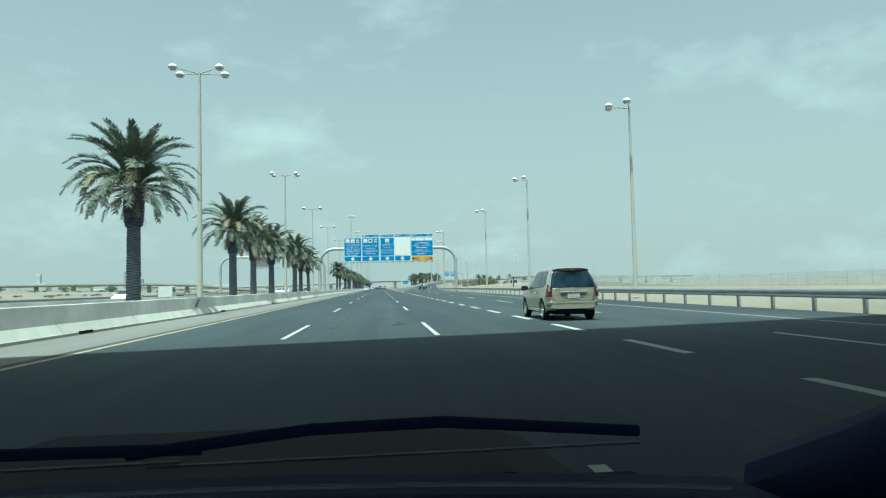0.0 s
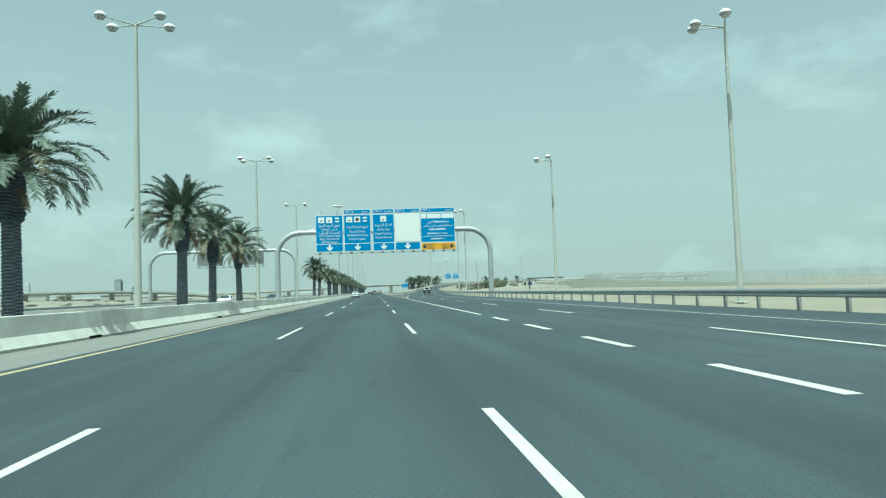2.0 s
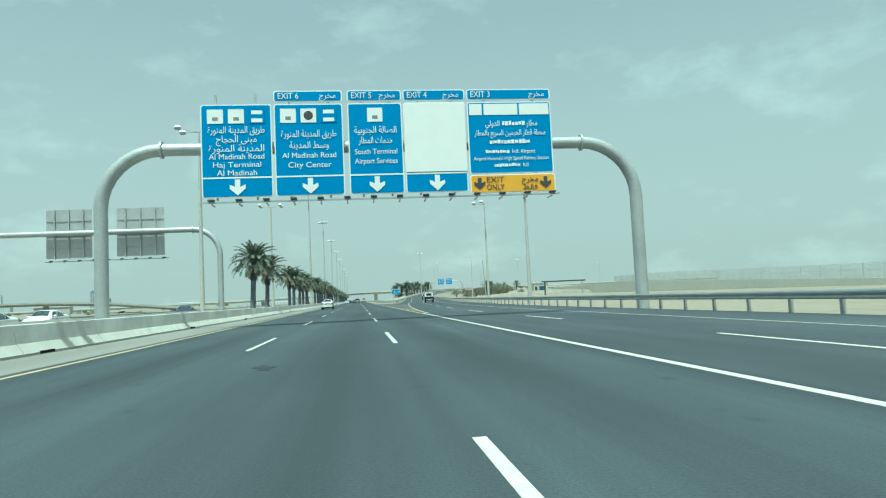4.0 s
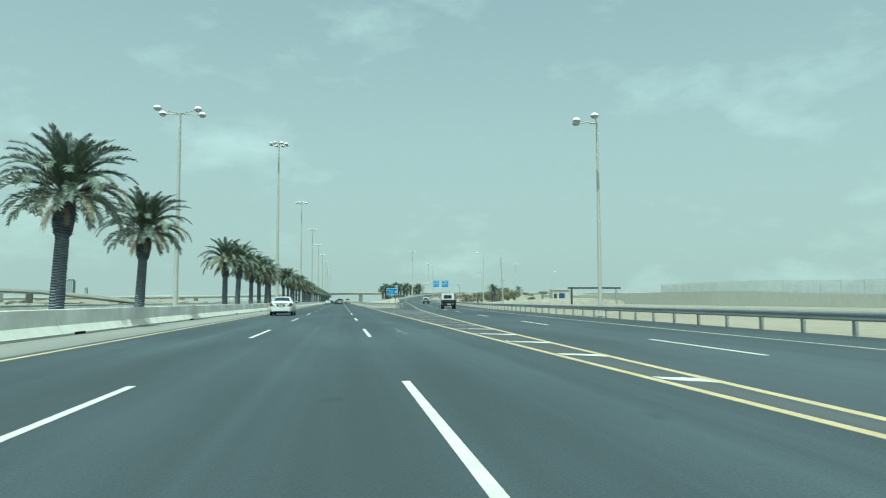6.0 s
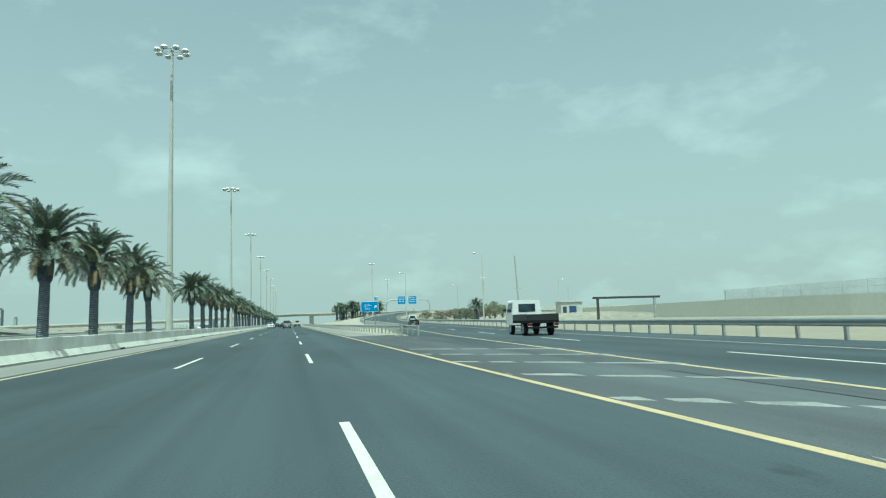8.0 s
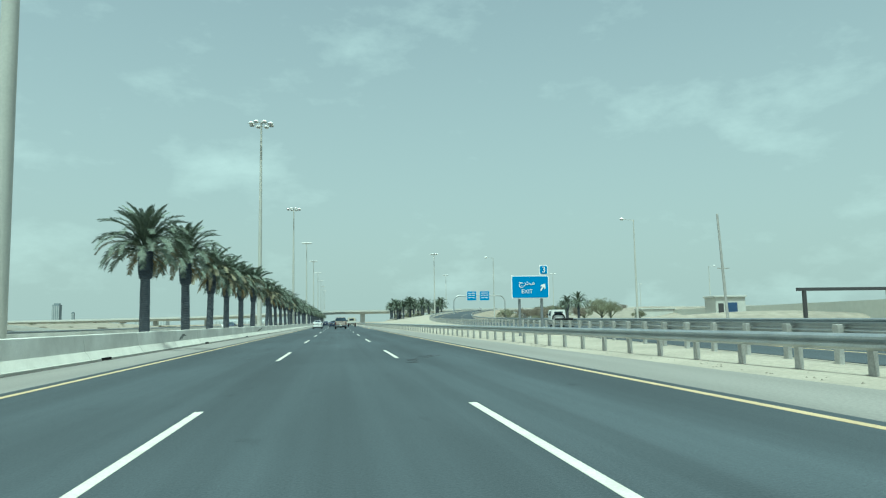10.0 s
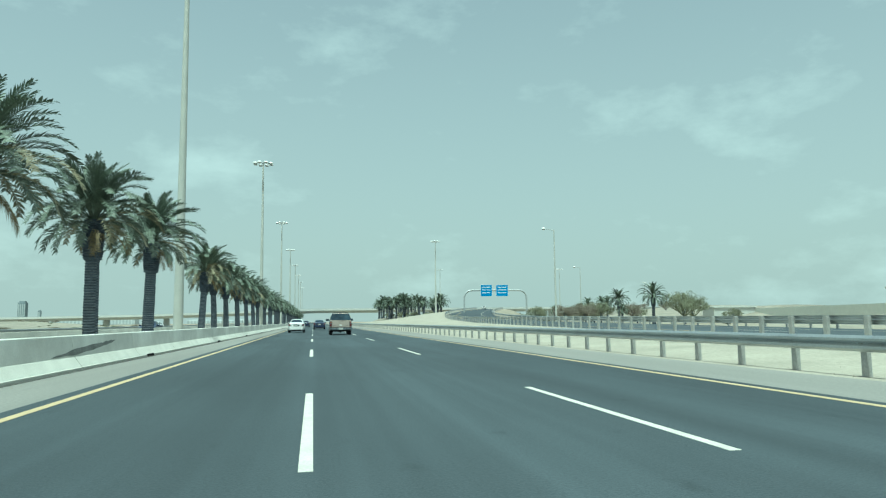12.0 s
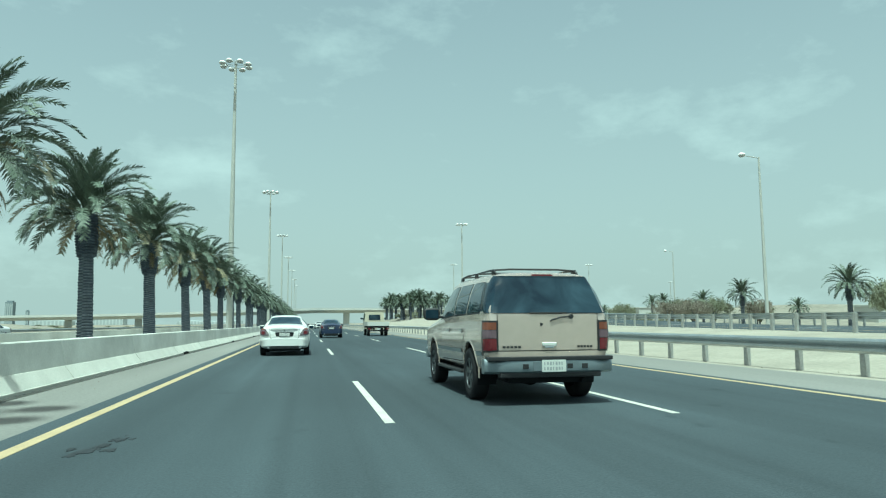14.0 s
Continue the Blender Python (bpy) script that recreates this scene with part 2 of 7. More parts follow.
def sweep(bm, profile, path, close=True):
    """A closed profile of (across, up) points along a list of (x, y, z) points, upright."""
    rows = []
    for i, p in enumerate(path):
        a, b = Vector(path[max(0, i - 1)]), Vector(path[min(len(path) - 1, i + 1)])
        d = (b - a)
        d.z = 0
        d.normalize()
        s = Vector((d.y, -d.x, 0))
        rows.append([bm.verts.new(Vector(p) + s * u + Vector((0, 0, v))) for u, v in profile])
    n = len(profile)
    for r0, r1 in zip(rows, rows[1:]):
        for k in range(n if close else n - 1):
            bm.faces.new((r0[k], r0[(k + 1) % n], r1[(k + 1) % n], r1[k]))
    if close:
        bm.faces.new(rows[0][::-1])
        bm.faces.new(rows[-1])
    bmesh.ops.recalc_face_normals(bm, faces=bm.faces)
    return bm


def tube(bm, pts, r, n=10):
    rows = []
    for i, p in enumerate(pts):
        d = (Vector(pts[min(len(pts) - 1, i + 1)]) - Vector(pts[max(0, i - 1)])).normalized()
        s = d.cross(Vector((0, 1, 0.01))).normalized()
        t = d.cross(s)
        rr = r[i] if isinstance(r, (list, tuple)) else r
        rows.append([bm.verts.new(Vector(p) + rr * (math.cos(2 * math.pi * k / n) * s + math.sin(2 * math.pi * k / n) * t)) for k in range(n)])
    for a, b in zip(rows, rows[1:]):
        for k in range(n):
            bm.faces.new((a[k], a[(k + 1) % n], b[(k + 1) % n], b[k]))
    bm.faces.new(rows[0])
    bm.faces.new(rows[-1])
    bmesh.ops.recalc_face_normals(bm, faces=bm.faces)
    return bm


def empty(name, loc=(0, 0, 0), rz=0.0, label="", category="", group="", kind=""):
    ob = new(name)
    ob.location, ob.rotation_euler = loc, (0, 0, rz)
    return tagged(ob, label, category, group, kind)


def lerp(table, y):
    if y <= table[0][0]:
        return table[0][1]
    for (a, u), (b, v) in zip(table, table[1:]):
        if y <= b:
            return u + (v - u) * (y - a) / (b - a)
    return table[-1][1]


# ---------------------------------------------------------------- plan of the roads
Y_BACK, Y_END = -160.0, 1500.0
X_YELLOW, X_A, X_B, X_C, X_D, X_EDGE = -7.3, -3.65, 0.0, 3.6, 7.2, 10.7


def barrier_x(y):
    return lerp([(40, -10.1), (100, -10.15), (150, -10.1), (290, -9.65), (363, -9.35), (400, -9.35)], y)


def drift(y):
    """How far the exit road has swung away from the main road."""
    u = max(0.0, y - 152)
    a, b = min(u, 150.0), max(0.0, u - 150.0)
    c = min(max(0.0, u - 285.0), 95.0)
    return 0.0418 * (a - 10 * (1 - math.exp(-a / 10))) + 0.000185 * a * a + 0.078 * b + 0.0012 * c * c + 0.228 * max(0.0, u - 380.0)


def rise(y):
    """How high the exit road has climbed over the main road."""
    return lerp([(262, 0.0), (300, 0.15), (354, 0.38), (400, 0.66), (424, 0.84), (460, 1.5), (490, 2.3), (560, 4.6), (640, 6.4), (700, 7.2)], y)


def ys(a, b, step):
    n = max(1, int(round((b - a) / step)))
    return [a + (b - a) * i / n for i in range(n + 1)]


def strip(left, right, y0, y1, step, top, depth, lift=None, solid=False):
    """A slab between two edges x = left(y), right(y), raised by lift(y); solid: it reaches down to its unraised foot."""
    bm = bmesh.new()
    rows = []
    for y in ys(y0, y1, step):
        l, r = left(y), right(y)
        t = top + (lift(y) if lift else 0.0)
        b = top - depth if solid else t - depth
        rows.append([bm.verts.new(v) for v in ((l, y, t), (r, y, t), (r, y, b), (l, y, b))])
    for a, b in zip(rows, rows[1:]):
        for k in range(4):
            bm.faces.new((a[k], a[(k + 1) % 4], b[(k + 1) % 4], b[k]))
    bm.faces.new(rows[0][::-1])
    bm.faces.new(rows[-1])
    bmesh.ops.recalc_face_normals(bm, faces=bm.faces)
    return bm


# ground: one sheet to the horizon
bm = bmesh.new()
bmesh.ops.create_grid(bm, x_segments=60, y_segments=60, size=4200, matrix=Matrix.Translation((0, 900, -0.06)))
link("ground", bm, SAND, label="pale desert sand plain reaching the hazy horizon", category="ground", kind="structure")

road = link("road", strip(lambda y: -7.65, lambda y: 3.85, Y_BACK, Y_END, 40, 0.0, 0.25), ASPHALT,
            label="grey asphalt motorway carriageway with three lanes", category="road", kind="structure")
GORE_END = 238.0
exit_road = link("exit_road", strip(lambda y: 3.85 if y < GORE_END else max(6.2, X_C + drift(y) - 2.2), lambda y: X_EDGE + drift(y) + 3.4, Y_BACK, 700, 4, -0.001, 0.25, rise, True), ASPHALT_OLD,
                 label="asphalt exit lanes curving away from the motorway", category="road", kind="structure")
link("shoulder", strip(lambda y: barrier_x(y) - 0.1, lambda y: -7.65, Y_BACK, Y_END, 20, -0.002, 0.25), SHOULDER,
     label="pale dusty paved shoulder along the median wall", category="shoulder", kind="structure")
link("shoulder", strip(lambda y: 3.85, lambda y: 6.2, GORE_END, Y_END, 40, -0.002, 0.25), SHOULDER,
     label="pale dusty paved shoulder beside the steel guard rail", category="shoulder", kind="structure")
link("road", strip(lambda y: -31.5, lambda y: -16.6, Y_BACK, Y_END, 60, 0.0, 0.25), ASPHALT_OLD,
     label="opposite asphalt carriageway beyond the palm median", category="road", kind="structure")
link("median", strip(lambda y: -15.8, lambda y: barrier_x(y) - 0.45, Y_BACK, Y_END, 20, 0.02, 0.2), SAND_FINE,
     label="sandy median strip planted with date palms", category="median", kind="structure")



def slope(inner, outer, y0, y1, step, z_in, z_out):
    """A sheet of sand from x = inner(y) at height z_in(y) to x = outer(y) at height z_out(y), uneven across."""
    bm = bmesh.new()
    rows = []
    for y in ys(y0, y1, step):
        a, b = inner(y), outer(y)
        row = []
        for k in range(7):
            t = k / 6
            bump = 0.05 * math.sin(math.pi * t) * noise.noise(Vector((y * 0.12, k * 0.9, 3.0)))
            row.append(bm.verts.new((a + (b - a) * t, y, z_in(y) + (z_out(y) - z_in(y)) * t * t * (3 - 2 * t) + bump)))
        rows.append(row)
    for p, q in zip(rows, rows[1:]):
        for k in range(6):
            bm.faces.new((p[k], p[k + 1], q[k + 1], q[k]))
    bmesh.ops.recalc_face_normals(bm, faces=bm.faces)
    return bm


link("verge", slope(lambda y: 6.2, lambda y: max(6.3, X_C + drift(y) - 2.1), GORE_END + 14, 640, 4, lambda y: -0.012, lambda y: rise(y) - 0.012), SAND_FINE,
     label="bright sandy verge between the two guard rails", category="verge", kind="structure", smooth=True)
link("embankment", slope(lambda y: X_EDGE + drift(y) + 3.3, lambda y: X_EDGE + drift(y) + 6.0 + 2.5 * rise(y), 262, 700, 6, lambda y: rise(y) - 0.02, lambda y: -0.12), SAND,
     label="sandy side slope of the climbing exit road", category="embankment", kind="structure", smooth=True)


def mark(name, x0, x1, y0, y1, material, parent, shift=None, step=8, lift=None):
    """A painted bar, four millimetres thick; shift(y) bends it sideways."""
    f = shift or (lambda y: 0.0)
    bm = strip(lambda y: x0 + f(y), lambda y: x1 + f(y), y0, y1, step if shift else 400, 0.004, 0.006, lift)
    return part(name, bm, material, parent)


DASH0, PERIOD, DASH = 22.48, 18.10, 5.95
for x in (X_A, X_B):
    me = None
    for k in range(-5, 45):
        far = DASH0 + PERIOD * k
        if me is None:
            bm = bmesh.new()
            box(bm, -0.058, 0.058, -DASH, 0, -0.002, 0.004)
            me = part("lane_dash", bm, PAINT_W, road)
            me.location = (x, far, 0)
            me = me.data
        else:
            share("lane_dash", me, road, (x, far, 0))
mark("edge_line", X_YELLOW - 0.075, X_YELLOW + 0.075, Y_BACK, Y_END, PAINT_Y, road)
mark("edge_line", 3.45, 3.60, 156.8, Y_END, PAINT_Y, road)
mark("solid_line", X_C - 0.07, X_C + 0.09, 82.6, 156.8, PAINT_W, road)
bm = bmesh.new()
box(bm, -0.1, 0.1, -2.85, 0, -0.002, 0.004)
short = part("lane_dash", bm, PAINT_W, road)
short.location = (X_C, 79.1, 0)
for k in range(1, 22):
    share("lane_dash", short.data, road, (X_C, 79.1 - 5.95 * k, 0))
for k in range(-6, 24):
    far = 50.4 + 18.02 * k
    mark("lane_dash", X_D - 0.07, X_D + 0.07, far - DASH, far, PAINT_W, exit_road, drift, 2, rise)
mark("edge_line", X_EDGE - 0.07, X_EDGE + 0.07, Y_BACK, 700, PAINT_PALE, exit_road, drift, 4, rise)
mark("edge_line", 3.88, 4.03, 156.8, 700, PAINT_Y, exit_road, drift, 4, rise)
link("gore", strip(lambda y: 3.62, lambda y: min(3.87 + drift(y), 6.9 + 0.1 * (y - 240)) if y > 240 else 3.87 + drift(y), 162, GORE_END + 30, 4, 0.002, 0.02), GORE_A,
     label="worn pale asphalt wedge between the diverging yellow lines", category="road", kind="structure")
# worn chevron bars in the gore, each broken where the paint has gone
bar_rnd = random.Random(21)
for k in range(17):
    y = 166.9 + 4.6 * k
    a, e = 3.64, 3.86 + drift(y)
    w = e - a
    n = 1 if w < 0.9 else 2 if w < 2.2 else 4
    cuts = [0.0] + [(q + bar_rnd.uniform(0.2, 0.8)) / n for q in range(n - 1)] + [1.0]
    for u0, u1 in zip(cuts, cuts[1:]):
        u1 -= 0.05 if u1 < 1 else 0.0
        x0, x1 = a + w * u0, a + w * u1
        th = 0.42 + 0.10 * bar_rnd.random()
        bm = bmesh.new()
        m = 6
        lo = [bm.verts.new((x0 + (x1 - x0) * q / m, y - 0.95 * (x0 - a + (x1 - x0) * q / m) + bar_rnd.uniform(-0.03, 0.03), 0.007)) for q in range(m + 1)]
        hi = [bm.verts.new((v.co.x, v.co.y + th * (0.75 + 0.5 * q / m) + bar_rnd.uniform(-0.04, 0.04), 0.007)) for q, v in enumerate(lo)]
        for q in range(m):
            bm.faces.new((lo[q], lo[q + 1], hi[q + 1], hi[q]))
        bmesh.ops.recalc_face_normals(bm, faces=bm.faces)
        bmesh.ops.solidify(bm, geom=bm.faces[:], thickness=0.005)
        part("chevron_bar", bm, PAINT_W if k < 5 and u1 == 1.0 or k < 3 else PAINT_FADED, exit_road, "white painted gore bar, partly worn away")

# ---------------------------------------------------------------- median walls
SEG = 6.0


def barrier_profile(bm_len, gap=0.015):
    """A wall unit of the given length along +y, its road face towards +x: a sloped foot and a steep upper face."""
    foot = [(0.05, 0.0), (0.05, 0.06), (0.03, 0.075), (-0.15, 0.325), (-0.17, 0.33), (-0.44, 0.33), (-0.44, 0.0)]
    wall = [(-0.165, 0.332), (-0.245, 0.85), (-0.265, 0.87), (-0.41, 0.87), (-0.43, 0.85), (-0.43, 0.332)]
    out = []
    for prof in (foot, wall):
        bm = bmesh.new()
        sweep(bm, prof, [(0, gap, 0), (0, bm_len - gap, 0)])
        out.append(bm)
    return out


median_wall = empty("wall_median", (0, 0, 0), label="grey concrete median safety wall with a white sloped foot", category="barrier", kind="structure")
feet, tops = barrier_profile(SEG)
foot0 = part("barrier_foot", feet, CONC_WHITE, median_wall)
top0 = part("barrier_wall", tops, CONCRETE, median_wall)
bm = bmesh.new()
box(bm, 0.0, 0.13, -0.45, 0.45, 0.0, 0.085)
slot = part("drain_slot", bm, BLACK, median_wall)
bm = bmesh.new()
box(bm, 0.05, 0.20, 0, SEG, -0.004, 0.004)
gut0 = part("gutter", bm, GRIME, median_wall)
first = True
for i in range(-20, 130):
    y = i * SEG + 2.0
    xa, xb = barrier_x(y), barrier_x(y + SEG)
    rz = -math.atan2(xb - xa, SEG)
    for o0, nm in ((foot0, "barrier_foot"), (top0, "barrier_wall"), (gut0, "gutter")):
        o = o0 if first else share(nm, o0.data, median_wall)
        o.location, o.rotation_euler = (xa, y, 0), (0, 0, rz)
    if i % 3 == 0:
        o = slot if first else share("drain_slot", slot.data, median_wall)
        o.location = (xa - 0.04, y + 1.4, 0)
    first = False
far_wall = empty("wall_median", (0, 0, 0), label="second concrete median wall along the opposite carriageway", category="barrier", kind="structure")
bm = bmesh.new()
sweep(bm, [(0.2, 0), (0.2, 0.4), (0.1, 0.85), (-0.1, 0.85), (-0.2, 0.4), (-0.2, 0)], [(-16.2, Y_BACK, 0), (-16.2, Y_END, 0)])
part("barrier_wall", bm, CONCRETE, far_wall)


# ---------------------------------------------------------------- guard rails
W_BEAM = [(0.0, 0.0), (0.03, 0.02), (0.075, 0.055), (0.075, 0.10), (0.03, 0.13), (0.0, 0.155), (0.03, 0.18), (0.075, 0.21), (0.075, 0.255), (0.03, 0.29), (0.0, 0.31),
          (-0.006, 0.31), (0.024, 0.285), (0.068, 0.25), (0.068, 0.215), (0.024, 0.185), (-0.008, 0.155), (0.024, 0.125), (0.068, 0.095), (0.068, 0.06), (0.024, 0.025), (-0.006, 0.0)]


def guard_rail(xf, y0, y1, face, label, step=1.95, top=0.78, bend=3.0, lift=None, post_w=0.055):
    """Steel beam on posts along x = xf(y). face: +1 when the beam looks to +x, -1 to -x."""
    ob = empty("guard_rail", (xf(y0), y0, 0), label=label, category="guard rail", group="steel guard rails")
    o = Vector(ob.location)
    bm = bmesh.new()
    prof = [(face * (u + 0.10), v + top - 0.31) for u, v in W_BEAM]
    lf = lift or (lambda y: 0.0)
    sweep(bm, prof if face > 0 else prof[::-1], [Vector((xf(y), y, lf(y))) - o for y in ys(y0, y1, bend)])
    part("beam", bm, STEEL, ob)
    bm = bmesh.new()
    box(bm, -0.055, 0.055, -post_w - 0.02, post_w + 0.02, -0.3, top - 0.02, 0.008)
    post = part("post", bm, POST_STEEL, ob)
    bm = bmesh.new()
    box(bm, 0.056 if face > 0 else -0.105, 0.105 if face > 0 else -0.056, -0.06, 0.06, top - 0.29, top - 0.06, 0.005)
    block = part("spacer", bm, POST_STEEL, ob)
    k = 0
    for y in ys(y0, y1, step):
        p = Vector((xf(y), y, lf(y))) - o
        rz = -math.atan2(xf(y + 1) - xf(y - 1), 2)
        for a, nm in ((post, "post"), (block, "spacer")):
            b = a if k == 0 else share(nm, a.data, ob)
            b.location, b.rotation_euler = p, (0, 0, rz)
        k += 1
    return ob


guard_rail(lambda y: X_EDGE + 3.3 + drift(y), -60, 640, -1, "galvanised guard rail on the outer edge of the exit lanes", 2.6, lift=rise)
guard_rail(lambda y: lerp([(262, 8.3), (292, 7.2), (330, 6.7), (500, 6.7)], y), 262, 640, -1, "galvanised guard rail beside the motorway shoulder")
guard_rail(lambda y: X_C + drift(y) - 2.6 if y > 250 else 0, 266, 640, 1, "galvanised guard rail along the inner edge of the exit road", 2.0, 0.86, 3.0, rise, 0.085)
guard_rail(lambda y: -33.0, -100, 900, 1, "dark guard rail beyond the opposite carriageway", 8.0, bend=40)


# ---------------------------------------------------------------- lamps
def dome_head(bm, c, r=0.36):
    """A flat-bottomed dome luminaire."""
    prev = None
    for k in range(6):
        a = k / 5 * math.pi / 2
        ring = [bm.verts.new(Vector(c) + Vector((r * math.cos(a) * math.cos(t), r * math.cos(a) * math.sin(t), 0.85 * r * math.sin(a)))) for t in [2 * math.pi * j / 12 for j in range(12)]] if k < 5 else [bm.verts.new(Vector(c) + Vector((0, 0, 0.85 * r)))]
        if prev is None:
            bm.faces.new(ring[::-1])
        elif k < 5:
            for j in range(12):
                bm.faces.new((prev[j], prev[(j + 1) % 12], ring[(j + 1) % 12], ring[j]))
        else:
            for j in range(12):
                bm.faces.new((prev[j], prev[(j + 1) % 12], ring[0]))
        prev = ring
    return bm


def street_lamp(height, dirs, reach, label, group, r_foot=0.17, head=0.36, drop=0.05):
    ob = empty("street_lamp", label=label, category="street lamp", group=group)
    bm = bmesh.new()
    cyl(bm, (0, 0, -0.2), (0, 0, height), r_foot, r_foot * 0.45, 14)
    shade_sharp(part("pole", bm, POLE, ob), 50)
    bm = bmesh.new()
    box(bm, -0.28, 0.28, -0.28, 0.28, 0, 0.06, 0.01)
    part("base_plate", bm, POLE, ob)
    for dx, dy in dirs:
        n = math.hypot(dx, dy)
        ux, uy = dx / n, dy / n
        e = Vector((ux * reach, uy * reach, height - drop + 0.10))
        bm = bmesh.new()
        cyl(bm, (0, 0, height - drop - 0.05), e, 0.045, 0.03, 8)
        part("arm", bm, POLE, ob)
        bm = bmesh.new()
        dome_head(bm, e + Vector((ux * 0.25, uy * 0.25, 0.0)), head)
        hd = part("luminaire", bm, LAMP_W, ob, "white domed luminaire", smooth=True)
        bm = bmesh.new()
        c = e + Vector((ux * 0.25, uy * 0.25, -0.05))
        cyl(bm, c - Vector((0, 0, 0.10)), c + Vector((0, 0, 0.045)), head * 0.6, head * 0.96, 12)
        part("lens", bm, LENS, hd)
    return ob


lamp4 = street_lamp(15.75, ((1, .55), (1, -.55), (-1, .55), (-1, -.55)), 1.45, "tall cream median street lamp with four domed heads", "median street lamps", 0.20, 0.31)
lamp4.location = (-13.1, 46.6, 0)
for x, y in ((-13.1, 8.0), (-13.2, 89.0), (-13.4, 127.2), (-13.5, 166.0), (-13.4, 212.6)):
    copy_thing(lamp4, pose(x, y, 0))
lamp3 = street_lamp(14.35, ((-1, 0.05), (-1, .6), (-.45, -.9)), 1.3, "tall cream roadside street lamp with three domed heads", "roadside street lamps", 0.17, 0.31)
lamp3.location = (17.6, 49.9, 0)
for x, y in ((17.5, 14.0), (17.4, 85.4), (17.7, 122.1), (14.5, 168.6), (17.8, 205.8)):
    copy_thing(lamp3, pose(x, y, 0))
lamp1 = street_lamp(15.5, ((-1, 0.1),), 1.5, "cream street lamp with one domed head beside the exit road", "exit road street lamps", 0.17, 0.31)
lamp1.location = (41.5, 361.9, 0)
for x, y in ((34.3, 423.5), (69.5, 500.5)):
    copy_thing(lamp1, pose(x, y, 0, 0, 0, 10))
yard_lamp = copy_thing(lamp1, pose(74.6, 399.4, 0, 0, 0, 185))
yard_lamp.scale = (0.74, 0.74, 0.74)


def high_mast(height):
    ob = empty("high_mast_lamp", label="very tall grey mast with a ring of white floodlights", category="street lamp", group="high mast lamps")
    bm = bmesh.new()
    cyl(bm, (0, 0, -0.2), (0, 0, height), 0.36, 0.13, 16)
    shade_sharp(part("mast", bm, POLE, ob), 50)
    bm = bmesh.new()
    pts = [(1.05 * math.cos(a), 1.05 * math.sin(a), height - 0.2) for a in [2 * math.pi * k / 16 for k in range(17)]]
    for a, b in zip(pts, pts[1:]):
        cyl(bm, a, b, 0.05, n=6)
    for k in range(4):
        a = math.pi / 2 * k
        cyl(bm, (0, 0, height - 0.2), (1.05 * math.cos(a), 1.05 * math.sin(a), height - 0.2), 0.04, n=6)
    part("ring", bm, GANTRY, ob)
    bm = bmesh.new()
    cyl(bm, (0, 0, height - 0.1), (0, 0, height + 0.35), 0.2, 0.12)
    part("cap", bm, GANTRY, ob)
    for k in range(8):
        a = 2 * math.pi * (k + 0.5) / 8
        c = Vector((1.55 * math.cos(a), 1.55 * math.sin(a), height - 0.30))
        bm = bmesh.new()
        dome_head(bm, c, 0.40)
        h = part("floodlight", bm, LAMP_W, ob, "white domed floodlight", smooth=True)
        bm = bmesh.new()
        cyl(bm, c - Vector((0, 0, 0.12)), c + Vector((0, 0, 0.003)), 0.30, 0.39, 12)
        part("lens", bm, LENS, h)
    return ob


mast = high_mast(31.3)
mast.location = (-12.95, 291.0, 0)
for k in range(1, 9):
    copy_thing(mast, pose(-13.1, 291.0 + 80.0 * k, 0))
copy_thing(mast, pose(41.8, 575.5, 0))
for x, y in ((70.0, 720.0), (142.0, 714.0), (270.0, 858.0)):
    copy_thing(mast, pose(x, y, 0))


# tar stains and ghosts of removed paint on the carriageway
TAR = mat("tar_stain", (0.018, 0.022, 0.027), 0.75, vary=0.3, scale=6, fine=50)
GHOST = mat("ghost_paint", (0.145, 0.147, 0.145), 0.85, vary=0.25, scale=4, fine=40)


def blotch(x, y, rx, ry, seed, material, name, label, bits=1):
    """A ragged stain, whole or broken into bits that lie close together."""
    r = random.Random(seed)
    bm = bmesh.new()
    n = 22
    for _ in range(bits):
        k_ = 1.0 if bits == 1 else r.uniform(0.14, 0.44)
        cx, cy = (x, y) if bits == 1 else (x + r.gauss(0, 0.55) * rx, y + r.gauss(0, 0.55) * ry)
        ph = [r.uniform(0, 6.28) for _ in range(3)]
        ring = []
        for k in range(n):
            a = 2 * math.pi * k / n
            q = 0.72 + 0.18 * math.sin(2 * a + ph[0]) + 0.14 * math.sin(3 * a + ph[1]) + 0.1 * math.sin(5 * a + ph[2]) + r.uniform(-0.16, 0.12)
            ring.append((cx + rx * k_ * q * math.cos(a), cy + ry * k_ * q * math.sin(a)))
        z = 0.0022 + 0.00025 * _
        top = [bm.verts.new((px, py, z)) for px, py in ring]
        low = [bm.verts.new((px, py, -0.002)) for px, py in ring]
        bm.faces.new(top)
        for k in range(n):
            m = (k + 1) % n
            bm.faces.new((top[k], low[k], low[m], top[m]))
    bmesh.ops.recalc_face_normals(bm, faces=bm.faces)
    return part(name, bm, material, road, label)


